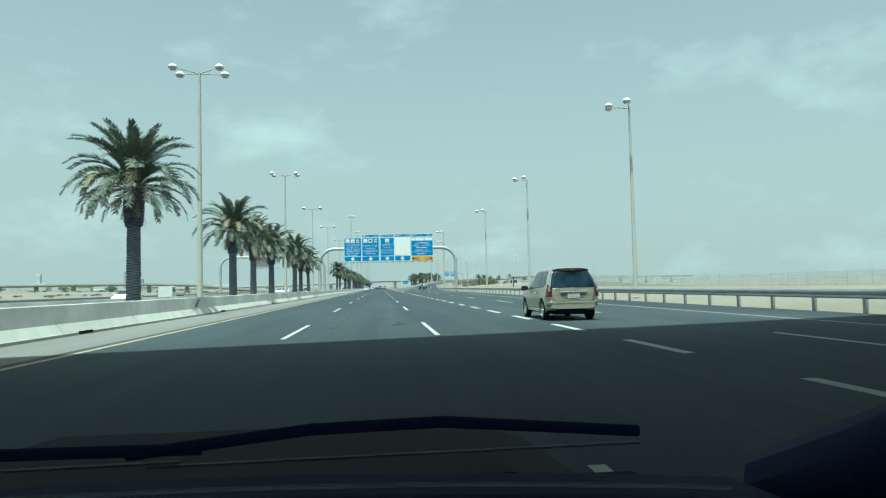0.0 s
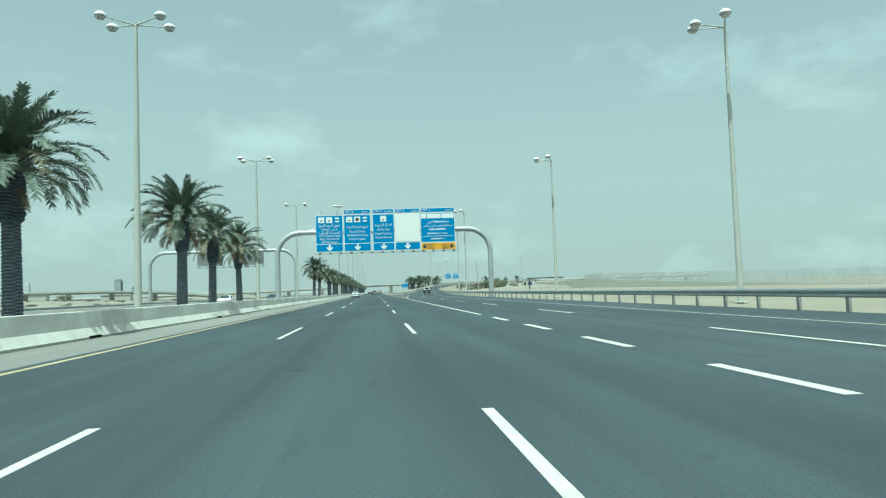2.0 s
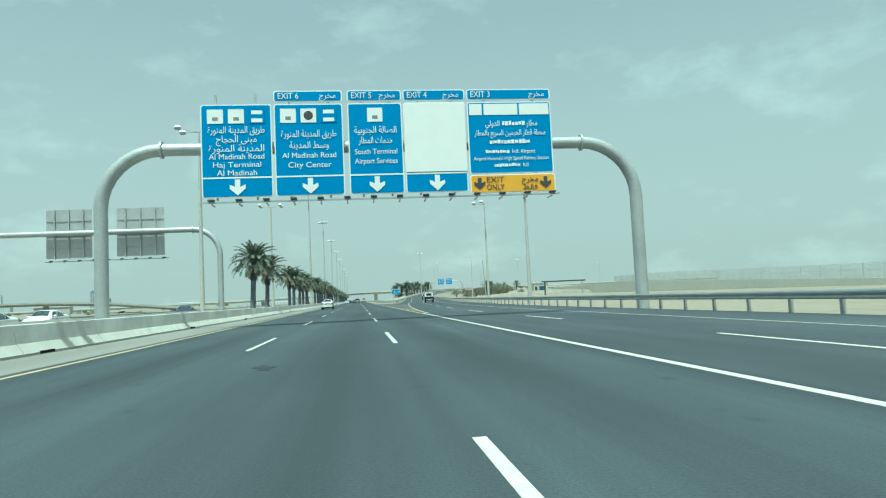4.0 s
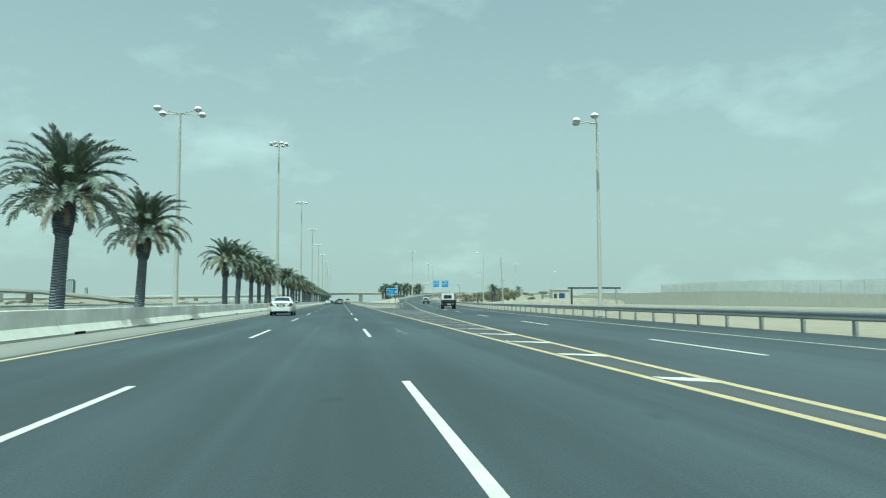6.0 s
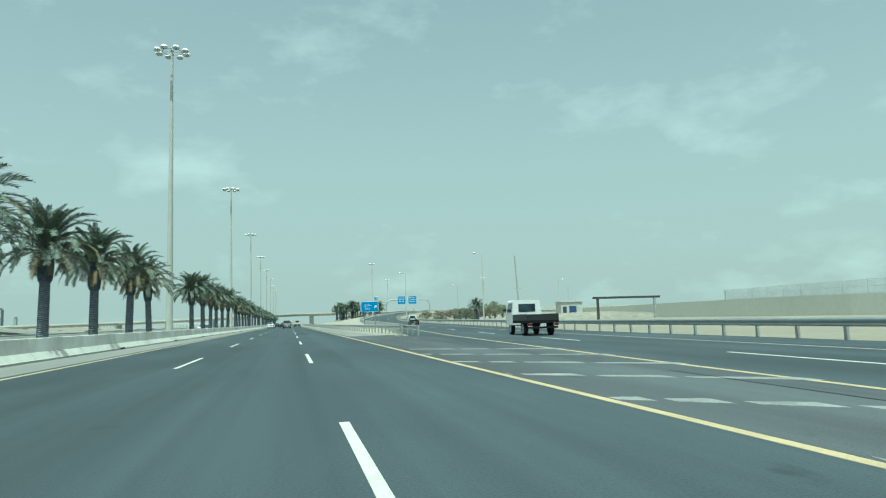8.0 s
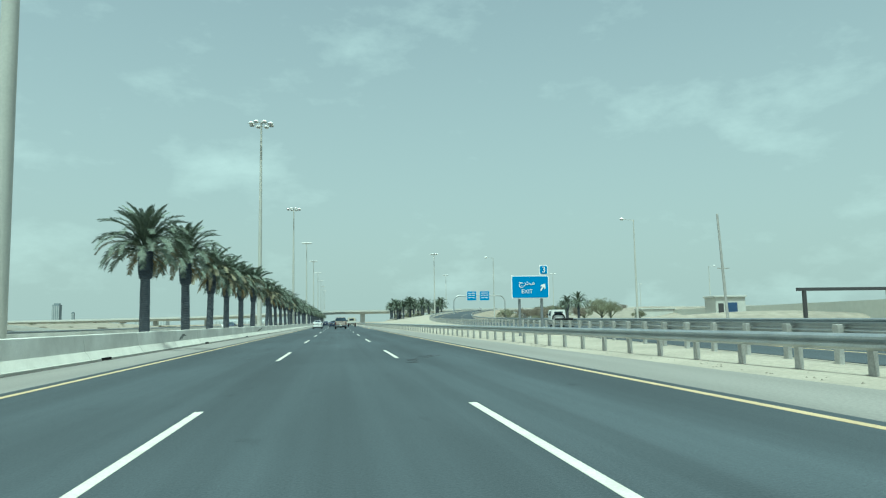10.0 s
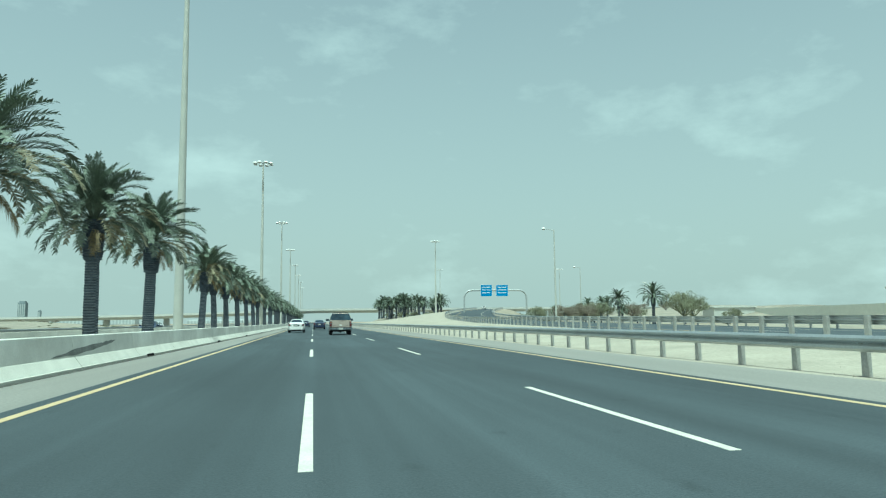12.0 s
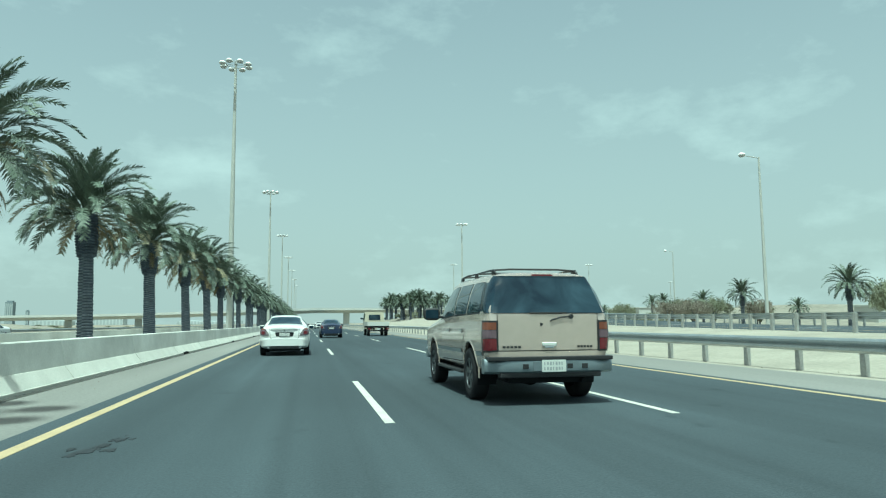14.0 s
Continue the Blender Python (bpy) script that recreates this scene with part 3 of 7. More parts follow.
for i, (x, y, rx, ry) in enumerate(((-0.85, 21.4, 0.10, 0.35), (-0.68, 22.1, 0.12, 0.3), (-0.75, 23.0, 0.06, 0.25), (-2.8, 20.6, 0.08, 0.2), (-6.58, 377.5, 0.12, 0.26), (-6.50, 377.9, 0.07, 0.2),
                                    (-3.9, 367.8, 0.10, 0.3), (-0.54, 206.4, 0.07, 0.5), (-0.50, 207.5, 0.10, 0.4), (-0.6, 208.8, 0.05, 0.4), (0.32, 206.8, 0.16, 0.12), (0.37, 286.9, 0.10, 0.5), (0.28, 285.7, 0.14, 0.4),
                                    (1.21, 289.0, 0.14, 0.45), (0.9, 288.2, 0.06, 0.4), (-2.2, 318.9, 0.06, 0.2), (-5.5, 318.0, 0.1, 1.4), (-1.8, 262.0, 0.09, 0.6), (-2.6, 120.0, 0.12, 0.5))):
    blotch(x, y, rx * 1.5, ry * 1.3, i, TAR, "tar_stain", "broken dark tar stain on the asphalt", 14)
for i, (x, y, rx, ry) in enumerate(((1.43, 193.9, 0.42, 0.45), (1.2, 183.0, 0.10, 0.8), (1.34, 181.3, 0.12, 0.3), (2.4, 184.0, 0.3, 0.25), (3.1, 184.6, 0.2, 0.2), (-0.04, 33.7, 0.12, 0.12), (-2.3, 346.5, 0.12, 0.15), (-2.6, 347.8, 0.05, 0.08))):
    blotch(x, y, rx, ry, 50 + i, GHOST, "paint_ghost", "faint pale remnant of removed road paint")
mark("paint_ghost", 1.28, 1.34, 181.0, 186.5, GHOST, road)
# open joint line along the gore
mark("joint_streak", 5.0, 5.05, 196, 226, TAR, exit_road, lambda y: 0.055 * (y - 196), 6).location = (0, 0, 0.003)


# dark smears on the median wall
SMEAR_DARK = mat("soot_smear", (0.20, 0.205, 0.195), 0.95, vary=0.35, scale=4, fine=30)


def smear(y0, z0, y1, z1, w, x):
    """A long thin dark mark on the upper face of the median wall, following its slope."""
    r = random.Random(int(y0 * 10))
    bm = bmesh.new()
    n = 14
    lo, hi = [], []
    for k in range(n + 1):
        t = k / n
        y, z = y0 + (y1 - y0) * t, z0 + (z1 - z0) * t
        h = w * math.sin(math.pi * (0.05 + 0.9 * t)) * r.uniform(0.5, 1.15)
        for row, zz in ((lo, z - h * 0.5), (hi, z + h * 0.5)):
            zz = max(0.36, min(0.83, zz))
            row.append(bm.verts.new((x - 0.165 - 0.154 * (zz - 0.332) + 0.006, y + r.uniform(-0.03, 0.03), zz)))
    for k in range(n):
        bm.faces.new((lo[k], lo[k + 1], hi[k + 1], hi[k]))
    bmesh.ops.recalc_face_normals(bm, faces=bm.faces)
    bmesh.ops.solidify(bm, geom=bm.faces[:], thickness=0.004)
    part("soot_smear", bm, SMEAR_DARK, median_wall, "dark smear painted on the concrete")


smear(303.2, 0.40, 304.6, 0.66, 0.20, barrier_x(304))
smear(304.0, 0.62, 305.0, 0.58, 0.10, barrier_x(304))
smear(336.4, 0.36, 341.4, 0.62, 0.16, barrier_x(339))
smear(339.6, 0.52, 341.8, 0.66, 0.14, barrier_x(340))
# Palm shadow on the wall, painted as a dark smear.
smear(34.4, 0.40, 35.6, 0.78, 0.30, barrier_x(35))


# ---------------------------------------------------------------- date palms
rnd = random.Random(7)


def frond_mesh(name, length, up, bend, material, seed, pairs=46, leaf=0.52, droop=0.10):
    """A feather leaf that grows along +x from the crown, rises at 'up' degrees and bends down."""
    r = random.Random(seed)
    bm = bmesh.new()
    n = 9
    pts, ang = [Vector((0.12, 0, 0))], radians(up)
    for k in range(n):
        pts.append(pts[-1] + Vector((math.cos(ang), 0, math.sin(ang))) * (length / n))
        ang -= radians(bend) * (0.5 + k / n) / n
    tube_r = [0.045 * (1 - 0.85 * k / n) for k in range(n + 1)]
    rows = []
    for p, q in zip(pts, tube_r):
        rows.append([bm.verts.new(p + Vector((0, q, 0))), bm.verts.new(p + Vector((0, 0, q * 0.7))), bm.verts.new(p - Vector((0, q, 0)))])
    for a, b in zip(rows, rows[1:]):
        for k in range(3):
            bm.faces.new((a[k], a[(k + 1) % 3], b[(k + 1) % 3], b[k]))
    for k in range(pairs):
        t = 0.16 + 0.84 * (k + 0.5) / pairs
        f = t * n
        i = min(n - 1, int(f))
        p = pts[i].lerp(pts[i + 1], f - i)
        d = (pts[i + 1] - pts[i]).normalized()
        ln = leaf * (0.45 + 1.1 * math.sin(math.pi * min(1, t * 0.9 + 0.08)) * 0.62) * r.uniform(0.85, 1.12)
        for side in (-1, 1):
            dirn = (d * r.uniform(0.75, 1.05) + Vector((0, side, 0)) * r.uniform(0.6, 0.85) + Vector((0, 0, r.uniform(0.0, 0.45)))).normalized()
            tip = p + dirn * ln + Vector((0, 0, -droop * ln * r.uniform(0.5, 1.3)))
            mid = p + dirn * ln * 0.5 + Vector((0, 0, 0.02))
            w = d * 0.030
            v = [bm.verts.new(q) for q in (p - w * 0.6, mid - w, tip, mid + w, p + w * 0.6)]
            bm.faces.new((v[0], v[1], v[3], v[4]))
            bm.faces.new((v[1], v[2], v[3]))
    me = bpy.data.meshes.new(name)
    bm.to_mesh(me)
    bm.free()
    me.materials.append(material)
    return me


FRONDS = [frond_mesh("frond", 2.75, 82, 62, FROND, 1, 46, 0.44), frond_mesh("frond", 3.0, 69, 92, FROND, 2, 48, 0.46), frond_mesh("frond", 3.15, 52, 116, FROND, 3, 50, 0.48),
          frond_mesh("frond", 3.05, 30, 116, FROND, 4, 48, 0.46), frond_mesh("frond", 2.8, 6, 96, FROND, 5, 44, 0.44)]
AGED = [frond_mesh("frond", 3.0, 34, 116, FROND_OLD, 14, 46, 0.44), frond_mesh("frond", 2.8, 8, 100, FROND_OLD, 15, 42, 0.42)]
DRY = [frond_mesh("dry_frond", 2.0, -35, 50, FROND_DRY, 8, 22, 0.36, 0.8), frond_mesh("dry_frond", 2.3, -15, 85, FROND_DRY, 9, 22, 0.38, 0.8)]


def trunk_mesh(height, seed):
    r = random.Random(seed)
    bm = bmesh.new()
    rings, n = [], 14
    steps = int(height / 0.058)
    for k in range(steps + 1):
        z = height * k / steps
        t = k / steps
        base = 0.30 - 0.05 * t + 0.10 * max(0, 1 - z / 0.5)
        if z > height - 1.7:
            base = 0.345 + 0.075 * math.sin((z - height + 1.7) * 1.75)
        ring = []
        for j in range(n):
            saw = 0.024 if (k + (j // 3) % 2) % 2 == 0 else -0.012
            if z > height - 1.7:
                saw *= 1.8
            a = 2 * math.pi * j / n
            q = base + saw + r.uniform(-0.012, 0.012)
            ring.append(bm.verts.new((q * math.cos(a), q * math.sin(a), z)))
        rings.append(ring)
    for a, b in zip(rings, rings[1:]):
        for j in range(n):
            f = bm.faces.new((a[j], a[(j + 1) % n], b[(j + 1) % n], b[j]))
            # Upward lips of the leaf scars are paler, painting the light on them.
            if a[j].co.z < height - 1.8 and a[j].co.xy.length > b[j].co.xy.length + 0.012:
                f.material_index = 1
    bm.faces.new(rings[-1])
    me = bpy.data.meshes.new("trunk")
    bm.to_mesh(me)
    bm.free()
    me.materials.append(TRUNK)
    me.materials.append(TRUNK_LIP)
    return me


def frond_set(seed, height, count):
    """Placements of the leaves of one crown: (mesh, location, rotation, scale)."""
    r = random.Random(seed)
    out = []
    for k in range(count):
        t = k / count
        me = FRONDS[min(4, int(t * 5))]
        if t > 0.45 and r.random() < 0.30:
            me = AGED[0 if t < 0.8 else 1]
        az = k * 2.39996 + r.uniform(-0.2, 0.2)
        s = r.uniform(0.86, 1.08)
        # a light wind from the right pushes the leaves over to the left
        out.append((me, (0, 0, height - 0.1 + 0.25 * (1 - t)), (r.uniform(-0.16, 0.16), r.uniform(-0.12, 0.12), az + 0.16 * math.sin(az)), (s, s, s)))
    for k in range(5):
        az = r.uniform(0, 6.28)
        s = r.uniform(0.6, 0.9)
        out.append((DRY[k % 2], (0, 0, height - 0.35), (0, 0, az), (s, s, s)))
    return out


PALM_LABEL = "date palm with a rough brown trunk and full green crown"


def date_palm(height, seed, count=74):
    ob = empty("date_palm", label=PALM_LABEL, category="palm tree", group="date palms on the median")
    share("trunk", trunk_mesh(height, seed), ob)
    for me, loc, rot, s in frond_set(seed, height, count):
        share(me.name.split(".")[0], me, ob, loc, rot, s)
    return ob


def crown_mesh(height, seed, count=30):
    bm = bmesh.new()
    for me, loc, rot, s in frond_set(seed, height, count):
        tmp = me.copy()
        tmp.transform(Matrix.LocRotScale(loc, Euler(rot), s))
        bm.from_mesh(tmp)
        bpy.data.meshes.remove(tmp)
    me = bpy.data.meshes.new("crown")
    bm.to_mesh(me)
    bm.free()
    me.materials.append(FROND)
    return me


PALMS = [(34.3, 5.9), (56.3, 5.6), (66.6, 5.4), (76.3, 5.3), (96.3, 5.6), (105.3, 5.2), (114.6, 5.0), (189.0, 5.4), (201.0, 5.0), (232.0, 5.3), (242.6, 5.6), (252.2, 5.2), (261.6, 5.3), (272.0, 5.4),
         (282.0, 5.2), (309.8, 5.7), (320.2, 6.0), (330.5, 5.6), (340.4, 5.6), (351.0, 5.7), (360.8, 5.9), (381.0, 5.6), (390.0, 5.7), (400.0, 5.6), (411.2, 5.7), (422.5, 5.6), (432.0, 5.8), (442.0, 5.4)]
kinds = [date_palm(5.6, 11, 84), date_palm(5.6, 12, 74), date_palm(5.6, 13, 64)]
for i, (y, h) in enumerate(PALMS):
    s = h / 5.6 * (1.06 if y < 210 else 1.0)
    x = -13.0 + rnd.uniform(-0.25, 0.25)
    if i < 3:
        p = kinds[i]
        p.matrix_basis = pose(x, y, 0, 0, 0, rnd.uniform(0, 360))
    else:
        p = copy_thing(kinds[(i * 5 + i // 4) % 3], pose(x, y, 0, rnd.uniform(-1.5, 1.5), rnd.uniform(-3.5, 0.5), rnd.uniform(0, 360)))
    p.scale = (s * rnd.uniform(0.96, 1.04), s * rnd.uniform(0.96, 1.04), s)
far_palm = empty("date_palm", label="distant date palm with a dense green crown", category="palm tree", group="date palms on the median")
share("trunk", trunk_mesh(5.5, 31), far_palm)
share("crown", crown_mesh(5.5, 32, 52), far_palm)
far_palm.location = (-13, 452, 0)
for k in range(1, 40):
    y = 452 + 10.2 * k
    copy_thing(far_palm, pose(-13 + rnd.uniform(-0.3, 0.3), y, 0, 0, rnd.uniform(-3, 1), rnd.uniform(0, 360)))
# sand rises: centre, half-widths, height, seed
RISES = [((-290, 430), (205, 165), 3.4, 5, "broad pale sand rise beyond the opposite carriageway"),
         ((41, 640), (22, 70), 3.4, 1, "brown sand mound in the wedge between the roads"),
         ((125, 520), (45, 90), 4.5, 2, "pale sand bank beyond the exit road"),
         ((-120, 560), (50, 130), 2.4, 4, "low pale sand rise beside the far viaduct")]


def rise_height(u, v, h, seed):
    q = max(0.0, 1 - u * u - v * v)
    return h * (q * q * (3 - 2 * q)) * (1 + 0.35 * noise.noise(Vector((u * 3 + seed, v * 3, 0.5)))) - 0.1


def land(x, y):
    """Height of the sand at a point off the roads."""
    return max([-0.05] + [rise_height((x - c[0]) / w[0], (y - c[1]) / w[1], h, k) - 0.05 for c, w, h, k, _ in RISES])


# palms and grove off the exit road
grove = empty("date_palm", label="dusty date palm in a roadside grove", category="palm tree", group="roadside palms")
share("trunk", trunk_mesh(5.0, 41), grove)
share("crown", crown_mesh(5.0, 42, 52), grove)
grove.location = (71.9, 481.5, 0)
grove.scale = (1.1, 1.1, 1.15)
spots = [(63.0, 446.5, 1.1), (80.5, 508, 1.05), (57.5, 449.0, 0.55), (96, 560, 1.0), (108, 575, 1.1), (92, 585, 0.9)]
for k in range(30):
    spots.append((rnd.uniform(27, 55), rnd.uniform(600, 672), rnd.uniform(1.05, 1.5)))
for x, y, s in spots:
    p = copy_thing(grove, pose(x, y, land(x, y), 0, 0, rnd.uniform(0, 360)))
    p.scale = (s, s, s)


# ---------------------------------------------------------------- desert scrub and thorn trees
def shrub_mesh(name, seed, size, clumps, leaves, material):
    """An airy thorny crown: forked stems under uneven lobes of small leaf flakes."""
    r = random.Random(seed)
    bm = bmesh.new()
    tips, lobes = [], []
    for k in range(9):
        a, rad = k * 2.4 + r.uniform(-0.4, 0.4), size * (0.12 + 0.66 * math.sqrt(k / 9))
        lobes.append((Vector((rad * math.cos(a), rad * math.sin(a), size * (0.62 - 0.30 * (rad / size) ** 2) * r.uniform(0.8, 1.15))), size * r.uniform(0.24, 0.38)))
    for c, w in lobes:
        mid = Vector((c.x * 0.45, c.y * 0.45, c.z * 0.42))
        cyl(bm, (0, 0, 0), mid, 0.028 * size, 0.018 * size, 5, False)
        for k in range(clumps):
            d = Vector((r.gauss(0, 1), r.gauss(0, 1), r.gauss(0, 0.75))).normalized() * w * r.uniform(0.45, 1.0)
            tip = c + Vector((d.x, d.y, d.z * 0.7))
            if k % 2 == 0:
                cyl(bm, mid, tip, 0.012 * size, 0.005 * size, 4, False)
            tips.append(tip)
    bm.verts.index_update()
    verts, faces = [v.co.copy() for v in bm.verts], [[v.index for v in f.verts] for f in bm.faces]
    bm.free()
    for tip in tips:
        for _ in range(leaves):
            c = tip + Vector((r.gauss(0, 1), r.gauss(0, 1), r.gauss(0, 0.7))) * size * 0.075
            u = Vector((r.uniform(-1, 1), r.uniform(-1, 1), r.uniform(-1, 1))).normalized() * size * 0.026
            v = Vector((r.uniform(-1, 1), r.uniform(-1, 1), r.uniform(-1, 1))).normalized() * size * 0.016
            i = len(verts)
            verts += [c - u, c + v, c + u, c - v]
            faces.append([i, i + 1, i + 2, i + 3])
    me = bpy.data.meshes.new(name)
    me.from_pydata([tuple(v) for v in verts], [], faces)
    me.materials.append(material)
    return me


BUSH = [shrub_mesh("crown", k, 1.0, 12, 46, SCRUB) for k in (1, 2, 3)]
BARE = [shrub_mesh("crown", k, 1.0, 14, 34, SCRUB_DRY) for k in (4, 5)]


def bush(x, y, s, label="grey-green thorn tree on the sand", flat=0.75, stem=0.0, dry=False):
    """stem: height of the bare trunk under the crown."""
    ob = empty("thorn_tree", (x, y, land(x, y)), rnd.uniform(0, 6.28), label=label, category="tree", group="thorn trees")
    share("crown", BARE[rnd.randrange(2)] if dry else BUSH[rnd.randrange(3)], ob, (0, 0, stem), (0, 0, 0), (s, s, s * flat))
    bm = bmesh.new()
    cyl(bm, (0, 0, -0.2), (0.06 * s, 0.02 * s, stem + 0.1 * s), 0.05 * s + 0.02, 0.04 * s, 7)
    cyl(bm, (0.06 * s, 0.02 * s, stem + 0.08 * s), (0.16 * s, -0.05 * s, stem + 0.5 * s * flat), 0.035 * s, 0.02 * s, 6)
    cyl(bm, (0.06 * s, 0.02 * s, stem + 0.08 * s), (-0.12 * s, 0.1 * s, stem + 0.45 * s * flat), 0.03 * s, 0.018 * s, 6)
    part("trunk", bm, TRUNK, ob)
    return ob


for x, y, s in ((62, 505, 3.0), (84, 530, 3.0), (72, 540, 3.2),
                (33, 590, 3.2), (38, 604, 3.6), (43, 596, 3.0), (30, 622, 3.4), (48, 612, 3.5), (36, 630, 3.8), (50, 636, 3.4), (62, 420, 1.2)):
    bush(x, y, s, flat=0.8)
for k in range(16):
    dry = k % 3 == 0
    bush(rnd.uniform(62, 150), rnd.uniform(640, 695), rnd.uniform(2.6, 4.4), "grey-brown leafless thorn tree near the viaduct" if dry else "dusty green tree near the viaduct", 1.2, 1.0, dry)
for k in range(14):
    dry = k % 2 == 0
    bush(rnd.uniform(72, 118), rnd.uniform(520, 600), rnd.uniform(1.6, 2.8), "grey-brown leafless thorn tree on the sand" if dry else "grey-green thorn tree on the sand", 1.1, 0.6, dry)
for x, y, s in ((69.6, 446.2, 3.9), (73.6, 450, 3.4), (80, 446, 1.8), (68, 496, 3.4), (64, 484, 3.2), (73, 500, 3.6), (77, 512, 3.4), (58, 482, 3.0), (69, 486, 3.3), (54, 492, 2.8), (76.5, 484, 3.0), (80, 488, 2.7)):
    dry = x in (58, 64, 73, 76.5)
    bush(x, y, s * 1.15, "grey-brown leafless thorn tree on the sand" if dry else "grey-green thorn tree on the sand", 1.35, 0.35 * s, dry)
for k in range(46):
    y = rnd.uniform(150, 760)
    bush(-rnd.uniform(60, 320), y, rnd.uniform(0.8, 2.2), "low dry desert shrub on the sand", 0.6)
for k in range(60):
    bush(-rnd.uniform(38, 110), rnd.uniform(90, 560), rnd.uniform(0.35, 1.0), "small dry desert shrub beside the opposite carriageway", 0.6)
for k in range(26):
    bush(-rnd.uniform(105, 330), rnd.uniform(385, 446), rnd.uniform(0.9, 2.0), "dusty low thorn bush beside the flyover", 0.8, 0.0, k % 3 == 0)
for k in range(44):
    bush(-rnd.uniform(36, 150), rnd.uniform(455, 660), rnd.uniform(0.7, 1.7), "dusty low thorn bush on the sand", 0.7, 0.0, k % 2 == 0)
for k in range(24):
    bush(-rnd.uniform(150, 420), rnd.uniform(330, 460), rnd.uniform(3.0, 5.5), "dark green tree far across the sand", 0.9)


for k in range(13):
    bush(rnd.uniform(-215, -105), rnd.uniform(290, 345), rnd.uniform(1.1, 1.9), "dark green thorn tree far beyond the opposite carriageway")


def mound(cx, cy, rx, ry, h, seed, label):
    bm = bmesh.new()
    nx, ny = 28, 28
    grid = []
    for i in range(nx + 1):
        row = []
        for j in range(ny + 1):
            u, v = 2 * i / nx - 1, 2 * j / ny - 1
            row.append(bm.verts.new((cx + u * rx, cy + v * ry, rise_height(u, v, h, seed))))
        grid.append(row)
    for i in range(nx):
        for j in range(ny):
            bm.faces.new((grid[i][j], grid[i + 1][j], grid[i + 1][j + 1], grid[i][j + 1]))
    return link("sand_mound", bm, SAND_DULL, label=label, category="sand mound", kind="structure", smooth=True)


for (cx, cy), (rx, ry), h, k, label in RISES:
    mound(cx, cy, rx, ry, h, k, label)

# ---------------------------------------------------------------- bridge over the start, and the far viaduct
over = empty("overpass", (0, 0, 0), label="concrete road bridge spanning the motorway overhead", category="bridge", kind="structure")
SKEW = 0.27
bm = bmesh.new()
for a, b, z0, z1 in ((-34.0, 0.0, 9.9, 11.2),):
    vs = []
    for z in (z0, z1):
        for x in (-60, 60):
            for e in (a, b):
                vs.append(bm.verts.new((x, 12.75 + SKEW * x + e, z)))
    for f_ in ((0, 1, 3, 2), (4, 6, 7, 5), (0, 4, 5, 1), (2, 3, 7, 6), (0, 2, 6, 4), (1, 5, 7, 3)):
        bm.faces.new([vs[k] for k in f_])
bmesh.ops.recalc_face_normals(bm, faces=bm.faces)
part("deck", bm, BRIDGE, over)
for e in (-34.0, -0.3):
    bm = bmesh.new()
    vs = [bm.verts.new((x, 12.75 + SKEW * x + e + d, z)) for z in (11.202, 12.1) for x in (-60, 60) for d in (0, 0.3)]
    for f_ in ((0, 1, 3, 2), (4, 6, 7, 5), (0, 4, 5, 1), (2, 3, 7, 6), (0, 2, 6, 4), (1, 5, 7, 3)):
        bm.faces.new([vs[k] for k in f_])
    bmesh.ops.recalc_face_normals(bm, faces=bm.faces)
    part("parapet", bm, BRIDGE, over)
for x in (-34.5, -13.2, 20.5):
    bm = bmesh.new()
    cyl(bm, (x, -3.0 + SKEW * x, -0.3), (x, -3.0 + SKEW * x, 9.89), 0.6, n=18)
    shade_sharp(part("pier", bm, BRIDGE, over), 50)

VY = 712.0
# Lighter than bare concrete: distance haze is mixed into the colour.
VIADUCT = mat("viaduct_concrete", (0.55, 0.56, 0.53), 0.88, vary=0.08, scale=0.3, fine=8)
viaduct = empty("viaduct", (0, VY, 0), label="long pale concrete viaduct crossing far ahead", category="bridge", kind="structure")
bm = bmesh.new()
sweep(bm, [(-5.2, 7.4), (-2.6, 7.2), (-2.2, 6.1), (2.2, 6.1), (2.6, 7.2), (5.2, 7.4), (5.2, 8.5), (4.9, 8.5), (4.9, 7.7), (-4.9, 7.7), (-4.9, 8.5), (-5.2, 8.5)],
      [(-700, 180, -5.2), (-350, 60, -3.8), (-150, 10, -3.0), (-90, 4, -2.4), (0, 0, 0), (150, 8, 0), (350, 40, 0)])
part("deck", bm, VIADUCT, viaduct)
bm = bmesh.new()
box(bm, -1.5, 1.5, -0.7, 0.7, -0.3, 6.08, 0.15)
pier = part("pier", bm, VIADUCT, viaduct)
k = 0
for x in list(range(-640, -20, 31)) + [-14.2, 14.5] + list(range(45, 340, 31)):
    yy = lerp([(-700, 180), (-350, 60), (-150, 10), (0, 0), (150, 8), (350, 40)], x)
    o = pier if k == 0 else share("pier", pier.data, viaduct)
    o.location = (x, yy, lerp([(-700, -5.2), (-350, -3.8), (-150, -3.0), (-90, -2.4), (0, 0)], x))
    k += 1

FLY = [(-60, -3, -8.6), (-96, 0, -4.4), (-118, 2, -2.0), (-150, 5, -0.7), (-200, 9, -0.2), (-300, 22, 0.2), (-430, 45, 0.2)]
# Darker copy of the viaduct tone that paints its side in shade.
FLY_SHADED = mat("flyover_concrete", (0.37, 0.375, 0.35), 0.88, vary=0.1, scale=0.3, fine=8)
flyover = empty("viaduct", (0, 452, 0), label="low pale concrete flyover across the sand", category="bridge", kind="structure")
bm = bmesh.new()
